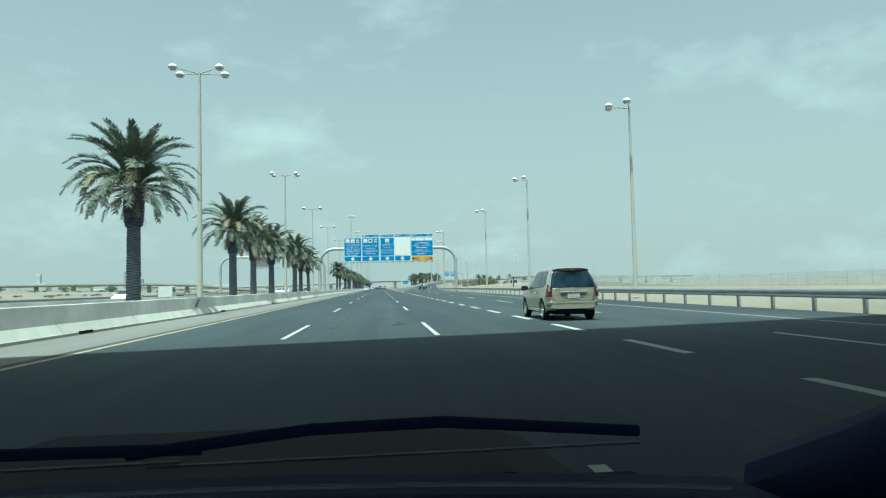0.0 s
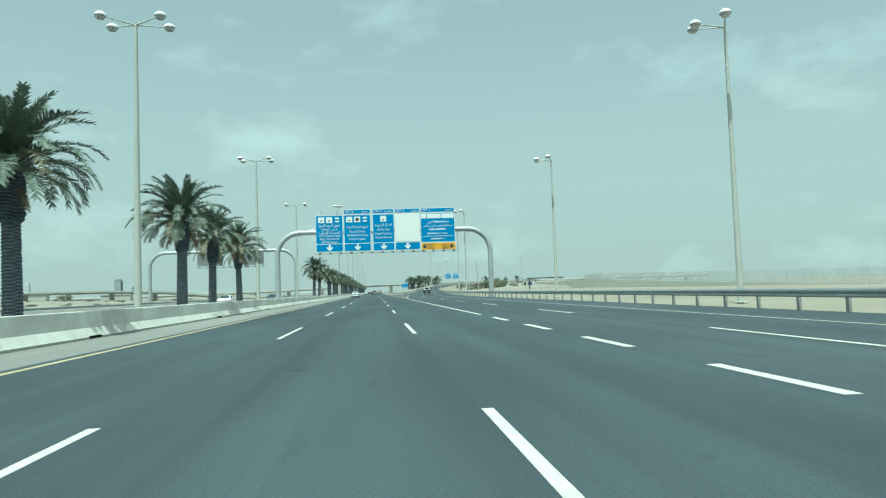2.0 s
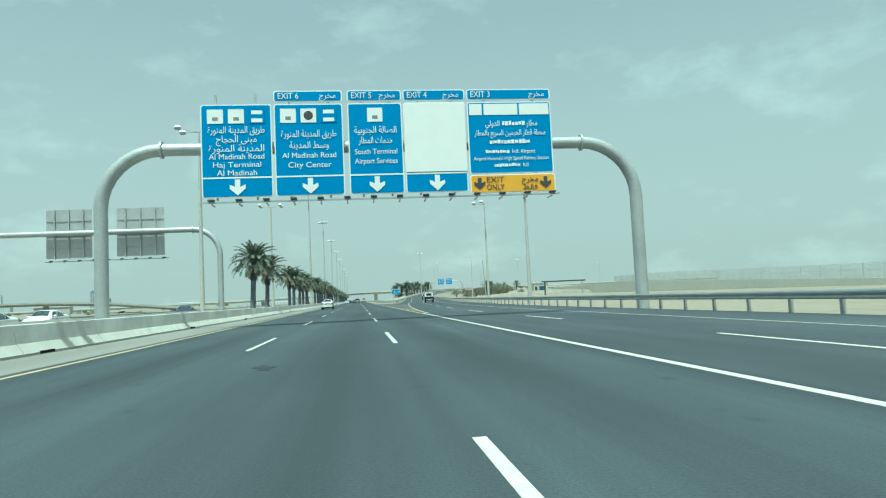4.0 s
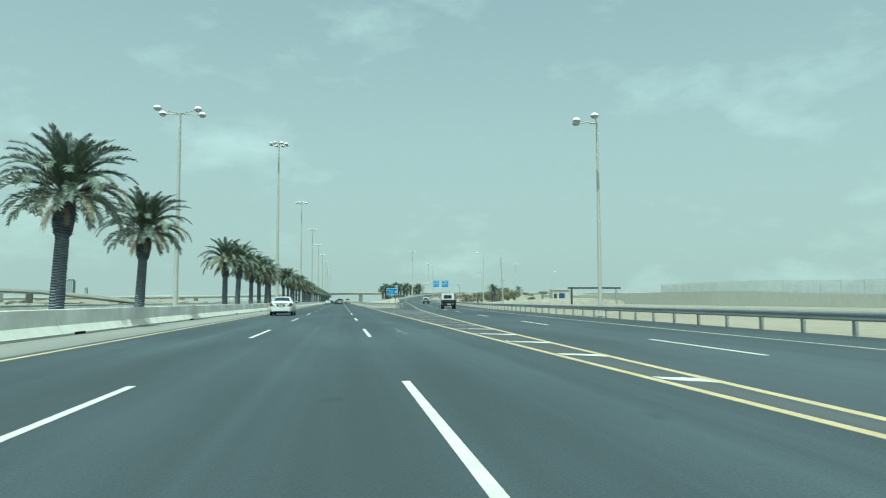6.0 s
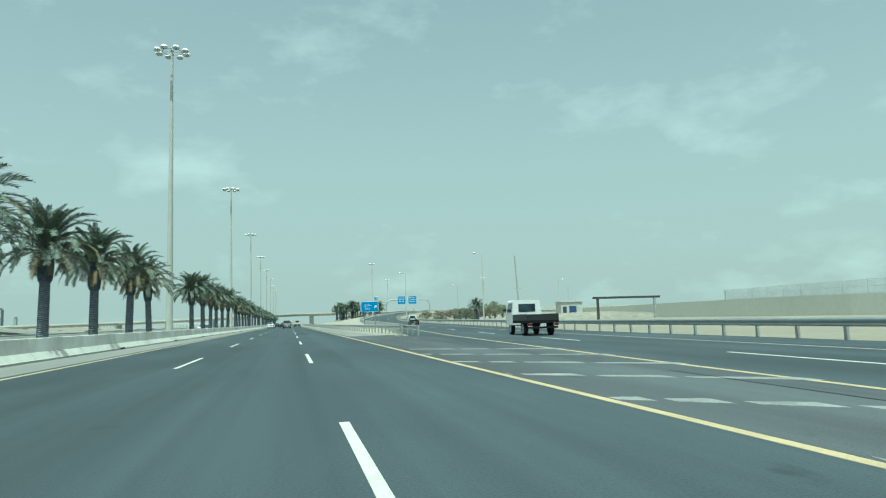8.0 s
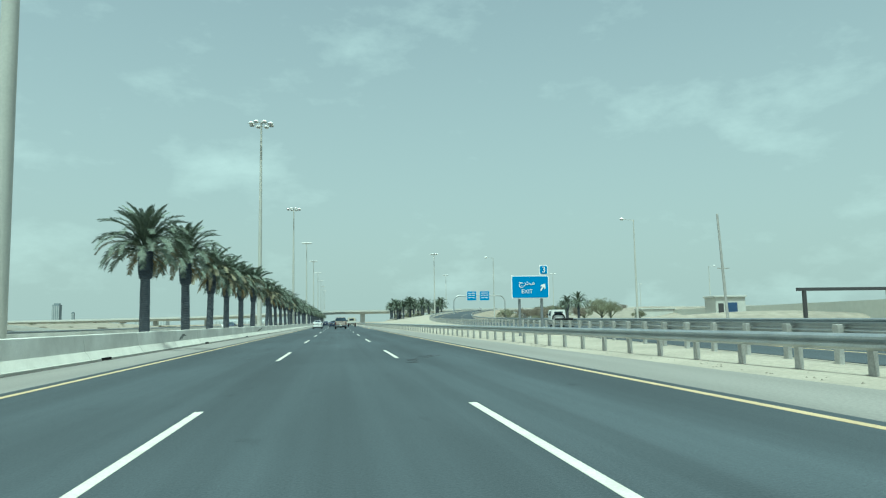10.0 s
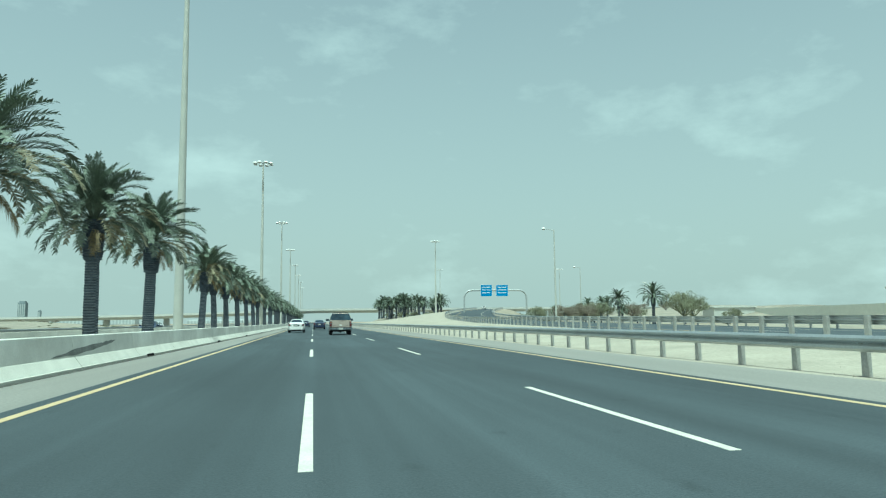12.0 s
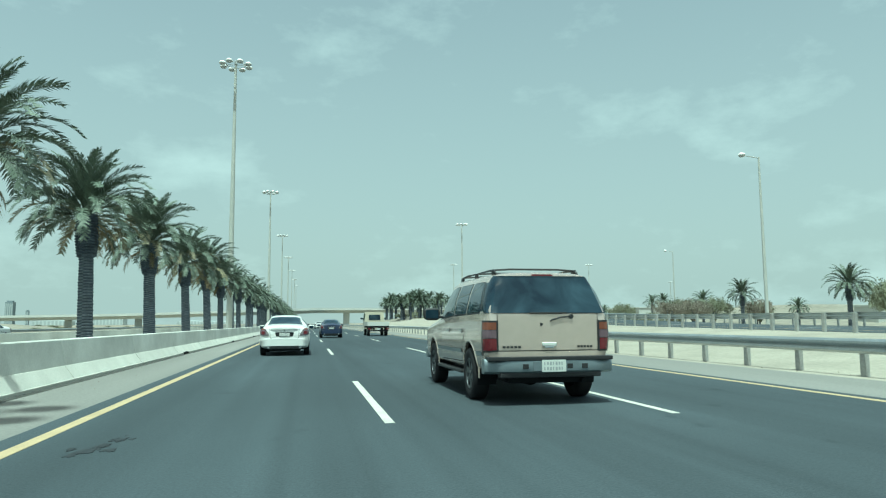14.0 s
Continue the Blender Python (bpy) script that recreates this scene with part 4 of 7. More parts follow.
sweep(bm, [(-4.6, 6.9), (-2.4, 6.8), (-2.0, 6.0), (2.0, 6.0), (2.4, 6.8), (4.6, 6.9), (4.6, 7.7), (4.3, 7.7), (4.3, 7.1), (-4.3, 7.1), (-4.3, 7.7), (-4.6, 7.7)], FLY[::-1])
part("deck", bm, FLY_SHADED, flyover)
bm = bmesh.new()
box(bm, -1.2, 1.2, -0.6, 0.6, -0.3, 5.98, 0.12)
pier = part("pier", bm, FLY_SHADED, flyover)
for k, x in enumerate(range(-124, -430, -24)):
    o = pier if k == 0 else share("pier", pier.data, flyover)
    o.location = (x, lerp([(a, b) for a, b, _ in FLY[::-1]], x), lerp([(a, c) for a, _, c in FLY[::-1]], x))

# ---------------------------------------------------------------- perimeter wall, frame and huts off the exit road
# Wall tone lifted towards the sky to paint in the haze.
wall_mat = mat("perimeter_wall_plaster", (0.53, 0.54, 0.485), 0.9, vary=0.05, scale=0.05, fine=1.0)
pw = empty("wall_perimeter", (0, 0, 0), label="long plain grey-beige perimeter wall beyond the sand", category="wall", kind="structure")
WALL_X = [(-150, 62), (100, 66), (200, 72), (300, 80), (372, 92), (432, 99), (480, 106)]
WALL_TOP = [(-150, -0.05), (140, 0.0), (170, 0.45), (228, 1.6), (262, 2.25), (279, 2.8), (315, 3.2), (372, 3.5), (432, 3.4), (480, 3.3)]


def wall_x(y):
    return lerp(WALL_X, y)


def wall_top(y):
    return lerp(WALL_TOP, y)


bm = bmesh.new()
rows = []
for y in ys(120, 480, 6):
    rows.append([bm.verts.new((wall_x(y) + u, y, z)) for u, z in ((0.15, -0.2), (0.15, wall_top(y)), (-0.15, wall_top(y)), (-0.15, -0.2))])
for p, q in zip(rows, rows[1:]):
    for k in range(4):
        bm.faces.new((p[k], p[(k + 1) % 4], q[(k + 1) % 4], q[k]))
bm.faces.new(rows[0])
bm.faces.new(rows[-1])
bmesh.ops.recalc_face_normals(bm, faces=bm.faces)
part("wall_body", bm, wall_mat, pw)
fence = empty("fence", (0, 0, 0), label="tall pale wire mesh security fence behind the perimeter wall", category="fence")
# Pale mesh colour stands for the haze in front of the fence.
FENCE_M = mat("dusty_wire_mesh", (0.54, 0.56, 0.54), 0.8, vary=0.12, scale=0.4, fine=3)
fence_rnd = random.Random(77)
bm = bmesh.new()
cyl(bm, (0, 0, -0.2), (0, 0, 2.3), 0.06, n=6)
fp = part("post", bm, FENCE_M, fence)
k = 0
y = -100.0
while y < 345:
    o = fp if k == 0 else share("post", fp.data, fence)
    o.location, o.scale = (wall_x(y) + 2.5, y, max(0.0, wall_top(y))), (1, 1, fence_rnd.uniform(0.94, 1.05))
    y += 5.6 + fence_rnd.uniform(-0.3, 0.3)
    k += 1
verts, faces = [], []
y = -100.0
while y < 344.5:
    x0, z0 = wall_x(y) + 2.46, max(0.0, wall_top(y)) - 0.1
    h = 2.15 + 0.05 * math.sin(y * 0.9)
    i = len(verts)
    verts += [(x0, y, z0), (x0, y + 0.062, z0), (x0, y + 0.062, z0 + h), (x0, y, z0 + h), (x0 + 0.012, y, z0), (x0 + 0.012, y + 0.062, z0), (x0 + 0.012, y + 0.062, z0 + h), (x0 + 0.012, y, z0 + h)]
    faces += [(i, i + 1, i + 2, i + 3), (i + 7, i + 6, i + 5, i + 4), (i, i + 3, i + 7, i + 4), (i + 1, i + 5, i + 6, i + 2), (i + 3, i + 2, i + 6, i + 7)]
    y += 0.17
me = bpy.data.meshes.new("wire_mesh")
me.from_pydata(verts, [], faces)
me.materials.append(FENCE_M)
share("wire_mesh", me, fence)
for dz in (0.1, 1.1, 2.1):
    bm = bmesh.new()
    sweep(bm, [(0.02, dz), (0.02, dz + 0.05), (-0.02, dz + 0.05), (-0.02, dz)], [(wall_x(y) + 2.49, y, max(0.0, wall_top(y))) for y in ys(-100, 345, 12)])
    part("rail", bm, FENCE_M, fence)

portal = empty("height_frame", (69.5, 363.6, 0), label="dark steel frame bar on two posts over a side road", category="frame")
bm = bmesh.new()
box(bm, -1.0, 16.2, -0.25, 0.25, 4.75, 5.25, 0.03)
part("crossbar", bm, DARK, portal)
for x, m_ in ((0.2, DARK), (14.8, POST_STEEL)):
    bm = bmesh.new()
    box(bm, x - 0.25, x + 0.25, -0.25, 0.25, -0.2, 4.74, 0.03)
    part("post", bm, m_, portal)


def hut(x, y, w, d, h, rz, label, fitted=True):
    ob = empty("hut", (x, y, -0.06), rz, label=label, category="hut")
    bm = bmesh.new()
    box(bm, -w / 2, w / 2, -d / 2, d / 2, 0, h, 0.03)
    part("wall", bm, HUT_W, ob)
    bm = bmesh.new()
    box(bm, -w / 2 - 0.25, w / 2 + 0.25, -d / 2 - 0.25, d / 2 + 0.25, h + 0.003, h + 0.35, 0.03)
    part("roof", bm, HUT_W, ob)
    if not fitted:
        return ob
    bm = bmesh.new()
    box(bm, -w * 0.12, w * 0.22, -d / 2 - 0.05, -d / 2 - 0.003, 0, h * 0.78, 0.01)
    part("door", bm, DOOR_B, ob, "dark blue door")
    bm = bmesh.new()
    box(bm, -w * 0.42, -w * 0.24, -d / 2 - 0.04, -d / 2 - 0.003, h * 0.35, h * 0.75, 0.01)
    part("window", bm, DARK, ob)
    return ob


HUT_W = mat("hut_plaster", (0.50, 0.51, 0.475), 0.8, vary=0.07, scale=0.6, fine=6)
DOOR_B = mat("blue_door", (0.03, 0.07, 0.16), 0.5, vary=0.08, scale=2)
hut(76.9, 398, 6.2, 5.0, 4.9, -0.08, "white plastered guard hut with a dark blue door")
hut(100.0, 478, 11.0, 6.0, 3.6, -0.08, "long low cream building on the sand", False)
for x, y, w, h in ((-150, 470, 16, 3.4), (-196, 476, 10, 3.0), (-232, 480, 22, 3.8), (-286, 486, 14, 3.2)):
    hut(x, y, w, 6.0, h, 0.1, "small pale building beyond the low flyover", False).location.z = land(x, y) - 0.2
hut(140.0, 610, 50.0, 12.0, 6.0, -0.05, "long pale shed near the horizon", False)

wp = empty("timber_pole", (42.35, 339.7, 0), label="leaning grey utility pole with a crossarm", category="utility pole")
bm = bmesh.new()
cyl(bm, (0, 0, -0.2), (-0.62, 0, 12.9), 0.17, 0.12, 10)
part("pole", bm, POST_STEEL, wp)
bm = bmesh.new()
box(bm, -0.95, 0.5, -0.06, 0.06, 6.5, 6.62)
part("crossarm", bm, POST_STEEL, wp)


# ---------------------------------------------------------------- sign gantries
def text_mesh(body, size, align="CENTER"):
    cu = bpy.data.curves.new("lettering", "FONT")
    cu.body, cu.size, cu.align_x, cu.align_y = body, size, align, "CENTER"
    cu.extrude = 0.004
    tmp = bpy.data.objects.new("lettering", cu)
    scene.collection.objects.link(tmp)
    bpy.context.view_layer.update()
    me = bpy.data.meshes.new_from_object(tmp.evaluated_get(bpy.context.evaluated_depsgraph_get()))
    bpy.data.objects.remove(tmp)
    bpy.data.curves.remove(cu)
    return me


def lettering(body, x, z, size, parent, material, y=-0.09, width=None):
    me = text_mesh(body, size)
    me.materials.clear()
    me.materials.append(material)
    ob = new("lettering", me)
    ob.parent = parent
    ob.location, ob.rotation_euler = (x, y, z), (math.pi / 2, 0, 0)
    if width:
        w = max(v.co.x for v in me.vertices) - min(v.co.x for v in me.vertices)
        ob.scale = (width / w, 1, 1)
    return ob


FORMS = {"ا": (0xFE8D, 2), "ب": (0xFE8F, 4), "ة": (0xFE93, 2), "ت": (0xFE95, 4), "ج": (0xFE9D, 4), "ح": (0xFEA1, 4), "خ": (0xFEA5, 4), "د": (0xFEA9, 2), "ر": (0xFEAD, 2), "س": (0xFEB1, 4), "ص": (0xFEB9, 4),
         "ط": (0xFEC1, 4), "ع": (0xFEC9, 4), "ف": (0xFED1, 4), "ق": (0xFED5, 4), "ل": (0xFEDD, 4), "م": (0xFEE1, 4), "ن": (0xFEE5, 4), "و": (0xFEED, 2), "ى": (0xFEEF, 2), "ي": (0xFEF1, 4)}


def arabic(text):
    """Joined letter forms in the order in which they are drawn, from left to right."""
    out = []
    for i, c in enumerate(text):
        if c not in FORMS:
            out.append(c)
            continue
        code, n = FORMS[c]
        before = i > 0 and FORMS.get(text[i - 1], (0, 0))[1] == 4
        after = n == 4 and i + 1 < len(text) and text[i + 1] in FORMS
        out.append(chr(code + (3 if before and after else 2 if after else 1 if before else 0)))
    return "".join(reversed(out))


def bars(parent, x0, x1, z, h, material, seed, y=-0.09, fine=1.0):
    """Illegible writing as a row of plain short bars."""
    r = random.Random(seed)
    x = x0
    while x < x1 - 0.08:
        w = min(r.uniform(0.12, 0.5) * fine, x1 - x)
        bm = bmesh.new()
        box(bm, x, x + w, y - 0.004, y + 0.004, z - h * r.uniform(0.2, 0.38), z + h * r.uniform(0.2, 0.5))
        part("text_bar", bm, material, parent)
        x += w + r.uniform(0.03, 0.12) * fine


def prism(bm, loop, y0, y1):
    a = [bm.verts.new((x, y0, z)) for x, z in loop]
    b = [bm.verts.new((x, y1, z)) for x, z in loop]
    bm.faces.new(a)
    bm.faces.new(b[::-1])
    for k in range(len(loop)):
        m = (k + 1) % len(loop)
        bm.faces.new((a[k], b[k], b[m], a[m]))
    bmesh.ops.recalc_face_normals(bm, faces=bm.faces)


def down_arrow(parent, x, z, s, material, y=-0.09):
    bm = bmesh.new()
    pts = [(-0.14, 0.45), (0.14, 0.45), (0.14, 0.05), (0.42, 0.18), (0.42, -0.04), (0.0, -0.42), (-0.42, -0.04), (-0.42, 0.18), (-0.14, 0.05)]
    prism(bm, [(x + s * a, z + s * b) for a, b in pts], y - 0.004, y + 0.004)
    return part("arrow", bm, material, parent)


def rounded(x0, x1, z0, z1, y0, y1, r=0.12):
    bm = bmesh.new()
    loop = []
    for cx, cz, a0 in ((x1 - r, z1 - r, 0), (x0 + r, z1 - r, 90), (x0 + r, z0 + r, 180), (x1 - r, z0 + r, 270)):
        for k in range(4):
            a = radians(a0 + 30 * k)
            loop.append((cx + r * math.cos(a), cz + r * math.sin(a)))
    a = [bm.verts.new((x, y0, z)) for x, z in loop]
    b = [bm.verts.new((x, y1, z)) for x, z in loop]
    bm.faces.new(a)
    bm.faces.new(b[::-1])
    n = len(loop)
    for k in range(n):
        bm.faces.new((a[k], b[k], b[(k + 1) % n], a[(k + 1) % n]))
    bmesh.ops.recalc_face_normals(bm, faces=bm.faces)
    return bm


def panel(parent, name, x0, x1, z0, z1, face, label="", y=0.0):
    """A sign board facing -y: backing, pale border and inset coloured face."""
    b = part(name, rounded(x0, x1, z0, z1, y - 0.055, y), SIGN_WHITE, parent, label)
    part("face", rounded(x0 + 0.06, x1 - 0.06, z0 + 0.06, z1 - 0.06, y - 0.07, y - 0.056, 0.09), face, b)
    part("backing", rounded(x0 + 0.01, x1 - 0.01, z0 + 0.01, z1 - 0.01, y + 0.001, y + 0.03), SIGN_BACK, b)
    return b


def arch_frame(parent, xl, xr, zb, radius, r):
    pts = []
    for k in range(9):
        a = math.pi / 2 * k / 8
        pts.append((xl + radius - radius * math.cos(a), 0, zb - radius + radius * math.sin(a)))
    for side, nm in ((0, "left"), (1, "right")):
        q = [((p[0] if side == 0 else xl + xr - p[0]), 0.45, p[2]) for p in pts]
        bm = bmesh.new()
        tube(bm, [(q[0][0], 0.45, -0.3)] + q, r, 14)
        shade_sharp(part("column", bm, GANTRY, parent), 50)
        bm = bmesh.new()
        cyl(bm, (q[-1][0] - 0.05, 0.45, zb), (q[-1][0] + 0.05, 0.45, zb), r * 1.35, n=16)
        part("flange", bm, GANTRY, parent)
    bm = bmesh.new()
    cyl(bm, (xl + radius + 0.05, 0.45, zb), (xr - radius - 0.05, 0.45, zb), r * 0.95, n=14)
    shade_sharp(part("beam", bm, GANTRY, parent), 50)


gantry = empty("sign_gantry", (0, 143.5, 0), label="overhead gantry with five blue direction signs on an arched steel frame", category="sign gantry")
arch_frame(gantry, -13.6, 14.6, 9.25, 3.0, 0.34)
PANELS = [(-8.55, -5.0, 6.62, 11.45, None), (-4.88, -1.35, 6.62, 11.45, "EXIT 6"), (-1.1, 1.75, 6.62, 11.45, "EXIT 5"), (1.83, 5.15, 6.62, 11.45, "EXIT 4"), (5.25, 9.85, 7.55, 11.45, "EXIT 3")]
WORDS = [["Al Madinah Road", "Haj Terminal", "Al Madinah"], ["Al Madinah Road", "City Center"], ["South Terminal", "Airport Services"], [], []]
ARABIC = [["طريق المدينة المنورة", "مبنى الحجاج", "المدينة المنورة"], ["طريق المدينة المنورة", "وسط المدينة"], ["الصالة الجنوبية", "خدمات المطار"]]
for i, (x0, x1, z0, z1, head) in enumerate(PANELS):
    cx, w = (x0 + x1) / 2, x1 - x0
    if i < 4:
        b = panel(gantry, "sign_panel", x0, x1, z0, z1, SIGN_BLUE, "blue direction sign with a white border")
        bm = bmesh.new()
        box(bm, x0 + 0.06, x1 - 0.06, -0.082, -0.074, 7.60, 7.68)
        part("divider", bm, SIGN_WHITE, b)
        down_arrow(b, cx, 7.12, 0.95, SIGN_WHITE)
    else:
        b = panel(gantry, "sign_panel", x0, x1, z0, z1, SIGN_BLUE, "blue airport direction sign with a white border")
        y_ = panel(gantry, "exit_only_panel", x0, x1 + 0.05, 6.5, 7.5, SIGN_YELLOW, "orange-yellow exit only panel")
        for x in (x0 + 0.5, x1 - 0.5):
            down_arrow(y_, x, 7.0, 0.72, DARK)
        lettering("EXIT", cx - 0.95, 7.2, 0.42, y_, DARK, width=0.95)
        lettering("ONLY", cx - 0.95, 6.8, 0.42, y_, DARK, width=0.95)
        lettering(arabic("مخرج"), cx + 0.95, 7.2, 0.42, y_, DARK, width=0.9)
        lettering(arabic("فقط"), cx + 0.95, 6.8, 0.42, y_, DARK, width=0.8)
        for a, c in ((x0 + 0.12, x0 + 0.8), (x0 + 0.9, x0 + 2.75), (x0 + 2.85, x1 - 0.12)):
            bm = bmesh.new()
            box(bm, a, c, -0.09, -0.074, 10.72, 11.33, 0.01)
            part("cover_patch", bm, SIGN_WHITE, b)
        lettering(arabic("مطار"), cx + 1.22, 10.25, 0.44, b, SIGN_WHITE, width=0.62)
        bars(b, cx - 0.42, cx + 0.82, 10.25, 0.30, SIGN_WHITE, 92, fine=0.4)
        lettering(arabic("الدولي"), cx - 0.95, 10.25, 0.44, b, SIGN_WHITE, width=0.78)
        lettering(arabic("محطة قطار الحرمين السريع بالمطار"), cx, 9.74, 0.42, b, SIGN_WHITE, width=3.9)
        bars(b, cx - 1.15, cx + 1.15, 9.25, 0.30, SIGN_WHITE, 83, fine=0.4)
        bars(b, cx - 1.40, cx - 0.05, 8.72, 0.22, SIGN_WHITE, 61, fine=0.35)
        lettering("Intl. Airport", cx + 0.68, 8.72, 0.30, b, SIGN_WHITE, width=1.25)
        lettering("Airport Haramain High Speed Railway Station", cx, 8.35, 0.28, b, SIGN_WHITE, width=4.1)
        bars(b, cx - 0.95, cx + 0.55, 7.98, 0.22, SIGN_WHITE, 55, fine=0.35)
        lettering("Rd", cx + 0.76, 7.98, 0.28, b, SIGN_WHITE, width=0.28)
    if head:
        h = panel(gantry, "exit_number_panel", x0, x1, 11.55, 12.15, SIGN_BLUE)
        lettering(head, x0 + 0.75, 11.85, 0.46, h, SIGN_WHITE, width=1.05)
        lettering(arabic("مخرج") + "", x1 - 0.75, 11.86, 0.42, h, SIGN_WHITE, width=0.85)
    if i == 3:
        bm = bmesh.new()
        box(bm, x0 + 0.03, x1 - 0.03, -0.10, -0.074, 7.72, 11.42, 0.01)
        part("blank_cover", bm, SIGN_WHITE, b, "blank white cover sheet")
    if i < 3:
        n = 1 if i == 2 else 3
        for k in range(n):
            c = cx + (k - (n - 1) / 2) * (w / 3.4)
            bm = bmesh.new()
            box(bm, c - 0.40, c + 0.40, -0.09, -0.074, 10.45, 11.2, 0.02)
            part("symbol_plate", bm, SIGN_WHITE if k != 2 else SIGN_BLUE, b)
            bm = bmesh.new()
            if k == 2:
                for z in (10.6, 11.02):
                    box(bm, c - 0.28, c + 0.28, -0.096, -0.091, z - 0.1, z + 0.1)
            elif i == 1 and k == 1:
                bmesh.ops.create_cone(bm, cap_ends=True, segments=20, radius1=0.24, radius2=0.24, depth=0.006, matrix=Matrix.Translation((c, -0.094, 10.82)) @ Matrix.Rotation(math.pi / 2, 4, "X"))
            else:
                box(bm, c - 0.14, c + 0.14, -0.096, -0.091, 10.6, 10.78)
            part("symbol", bm, SIGN_WHITE if k == 2 else (DARK if (i == 1 and k == 1) else PAINT_FADED), b)
        rows = {0: (10.1, 9.62, 9.14), 1: (9.85, 9.25), 2: (10.0, 9.45)}[i]
        for z, t in zip(rows, ARABIC[i]):
            lettering(arabic(t), cx, z, 0.50, b, SIGN_WHITE, width=w * min(0.80, 0.052 * len(t)))
        z = {0: 8.72, 1: 8.72, 2: 8.85}[i]
        for t in WORDS[i]:
            lettering(t, cx, z, 0.40, b, SIGN_WHITE, width=min(w * 0.78, 0.2 * len(t)))
            z -= 0.42 if i == 0 else 0.5
bm = bmesh.new()
box(bm, -8.6, 9.95, -0.55, -0.45, 6.28, 6.36)
part("light_bar", bm, GANTRY, gantry)
for k in range(14):
    x = -8.0 + 1.35 * k
    bm = bmesh.new()
    box(bm, x - 0.16, x + 0.16, -0.72, -0.42, 6.37, 6.47, 0.02)
    part("sign_light", bm, DARK, gantry)
    bm = bmesh.new()
    box(bm, x - 0.025, x + 0.025, -0.47, 0.4, 6.20, 6.27)
    part("bracket", bm, GANTRY, gantry)
for x in (-7.8, -5.8, -4.1, -2.1, -0.4, 1.1, 2.6, 4.4, 6.2, 8.9):
    bm = bmesh.new()
    box(bm, x - 0.05, x + 0.05, 0.032, 0.12, 6.5, 12.0)
    part("stiffener", bm, GANTRY, gantry)

# gantry over the opposite carriageway, seen from behind
back = empty("sign_gantry", (0, 187.0, 0), label="gantry over the opposite road with grey sign backs", category="sign gantry")
arch_frame(back, -43.3, -16.1, 9.9, 2.9, 0.32)
for x0, x1 in ((-34.7, -29.9), (-27.3, -22.2)):
    b = part("sign_panel", rounded(x0, x1, 7.2, 12.6, 0.95, 1.0), SIGN_BACK, back, "grey back of a large road sign")
    for k in range(3):
        x = x0 + (x1 - x0) * (k + 0.6) / 3.2
        bm = bmesh.new()
        box(bm, x - 0.06, x + 0.06, 0.80, 0.945, 7.1, 12.6)
        part("stiffener", bm, GANTRY, b)
    for z in (8.3, 9.7, 11.3):
        bm = bmesh.new()
        box(bm, x0 + 0.1, x1 - 0.1, 0.88, 0.946, z, z + 0.07)
        part("crossrail", bm, GANTRY, b)
bm = bmesh.new()
box(bm, -35.0, -21.9, 1.3, 1.4, 6.85, 6.93)
part("light_bar", bm, GANTRY, back)
for k in range(9):
    x = -34.4 + 1.5 * k
    bm = bmesh.new()
    box(bm, x - 0.16, x + 0.16, 1.25, 1.55, 6.94, 7.04, 0.02)
    part("sign_light", bm, DARK, back)
    bm = bmesh.new()
    box(bm, x - 0.025, x + 0.025, 0.5, 1.39, 6.78, 6.845)
    part("bracket", bm, GANTRY, back)

# exit sign in the wedge
SIGN_POST = mat("weathered_sign_post", (0.20, 0.215, 0.23), 0.6, 0.3, vary=0.15, scale=4, fine=20)
exit_sign = empty("exit_sign", (10.06, 308.05, 0), label="blue exit sign with a numbered tab on two steel posts", category="road sign")
b = panel(exit_sign, "sign_panel", -1.21, 1.21, 2.40, 3.84, SIGN_BLUE)
t_ = panel(exit_sign, "number_tab", 0.60, 1.18, 3.87, 4.50, SIGN_BLUE)
lettering("3", 0.89, 4.18, 0.52, t_, SIGN_WHITE)
lettering("EXIT", -0.22, 2.84, 0.36, b, SIGN_WHITE)
lettering("\ufe9d\ufeae\ufea8\ufee3", -0.22, 3.38, 0.42, b, SIGN_WHITE, width=1.0)
bm = bmesh.new()
ar = [(-0.07, -0.42), (0.07, -0.42), (0.07, 0.08), (0.27, -0.1), (0.27, 0.12), (0.0, 0.42), (-0.27, 0.12), (-0.27, -0.1), (-0.07, 0.08)]
prism(bm, [(0.80 + 0.62 * (a * math.cos(-0.6) - c * math.sin(-0.6)), 3.1 + 0.62 * (a * math.sin(-0.6) + c * math.cos(-0.6))) for a, c in ar], -0.094, -0.086)
part("arrow", bm, SIGN_WHITE, b)
for x in (-0.68, 0.75):
    bm = bmesh.new()
    box(bm, x - 0.07, x + 0.07, 0.04, 0.18, -0.3, 3.7, 0.01)
    part("post", bm, SIGN_POST, exit_sign)

# small gantry over the exit road, far off
far_g = empty("sign_gantry", (0, 530.0, 0), label="far gantry with two blue signs over the exit road", category="sign gantry")
arch_frame(far_g, 42.9, 63.2, 10.5, 2.4, 0.26)
for x0, x1 in ((48.1, 51.8), (53.1, 57.0)):
    b = panel(far_g, "sign_panel", x0, x1, 8.6, 12.2, SIGN_BLUE, "blue direction sign, too far to read")
    for z in (11.4, 10.6, 9.7):
        bars(b, x0 + 0.55, x1 - 0.55, z, 0.4, SIGN_WHITE, int(z * 5 + x0))

# ---------------------------------------------------------------- far skyline
# Haze over the skyline is put into the building colours below.
far_m = mat("hazy_building", (0.50, 0.54, 0.54), 0.9, vary=0.08, scale=0.02, fine=0.3)

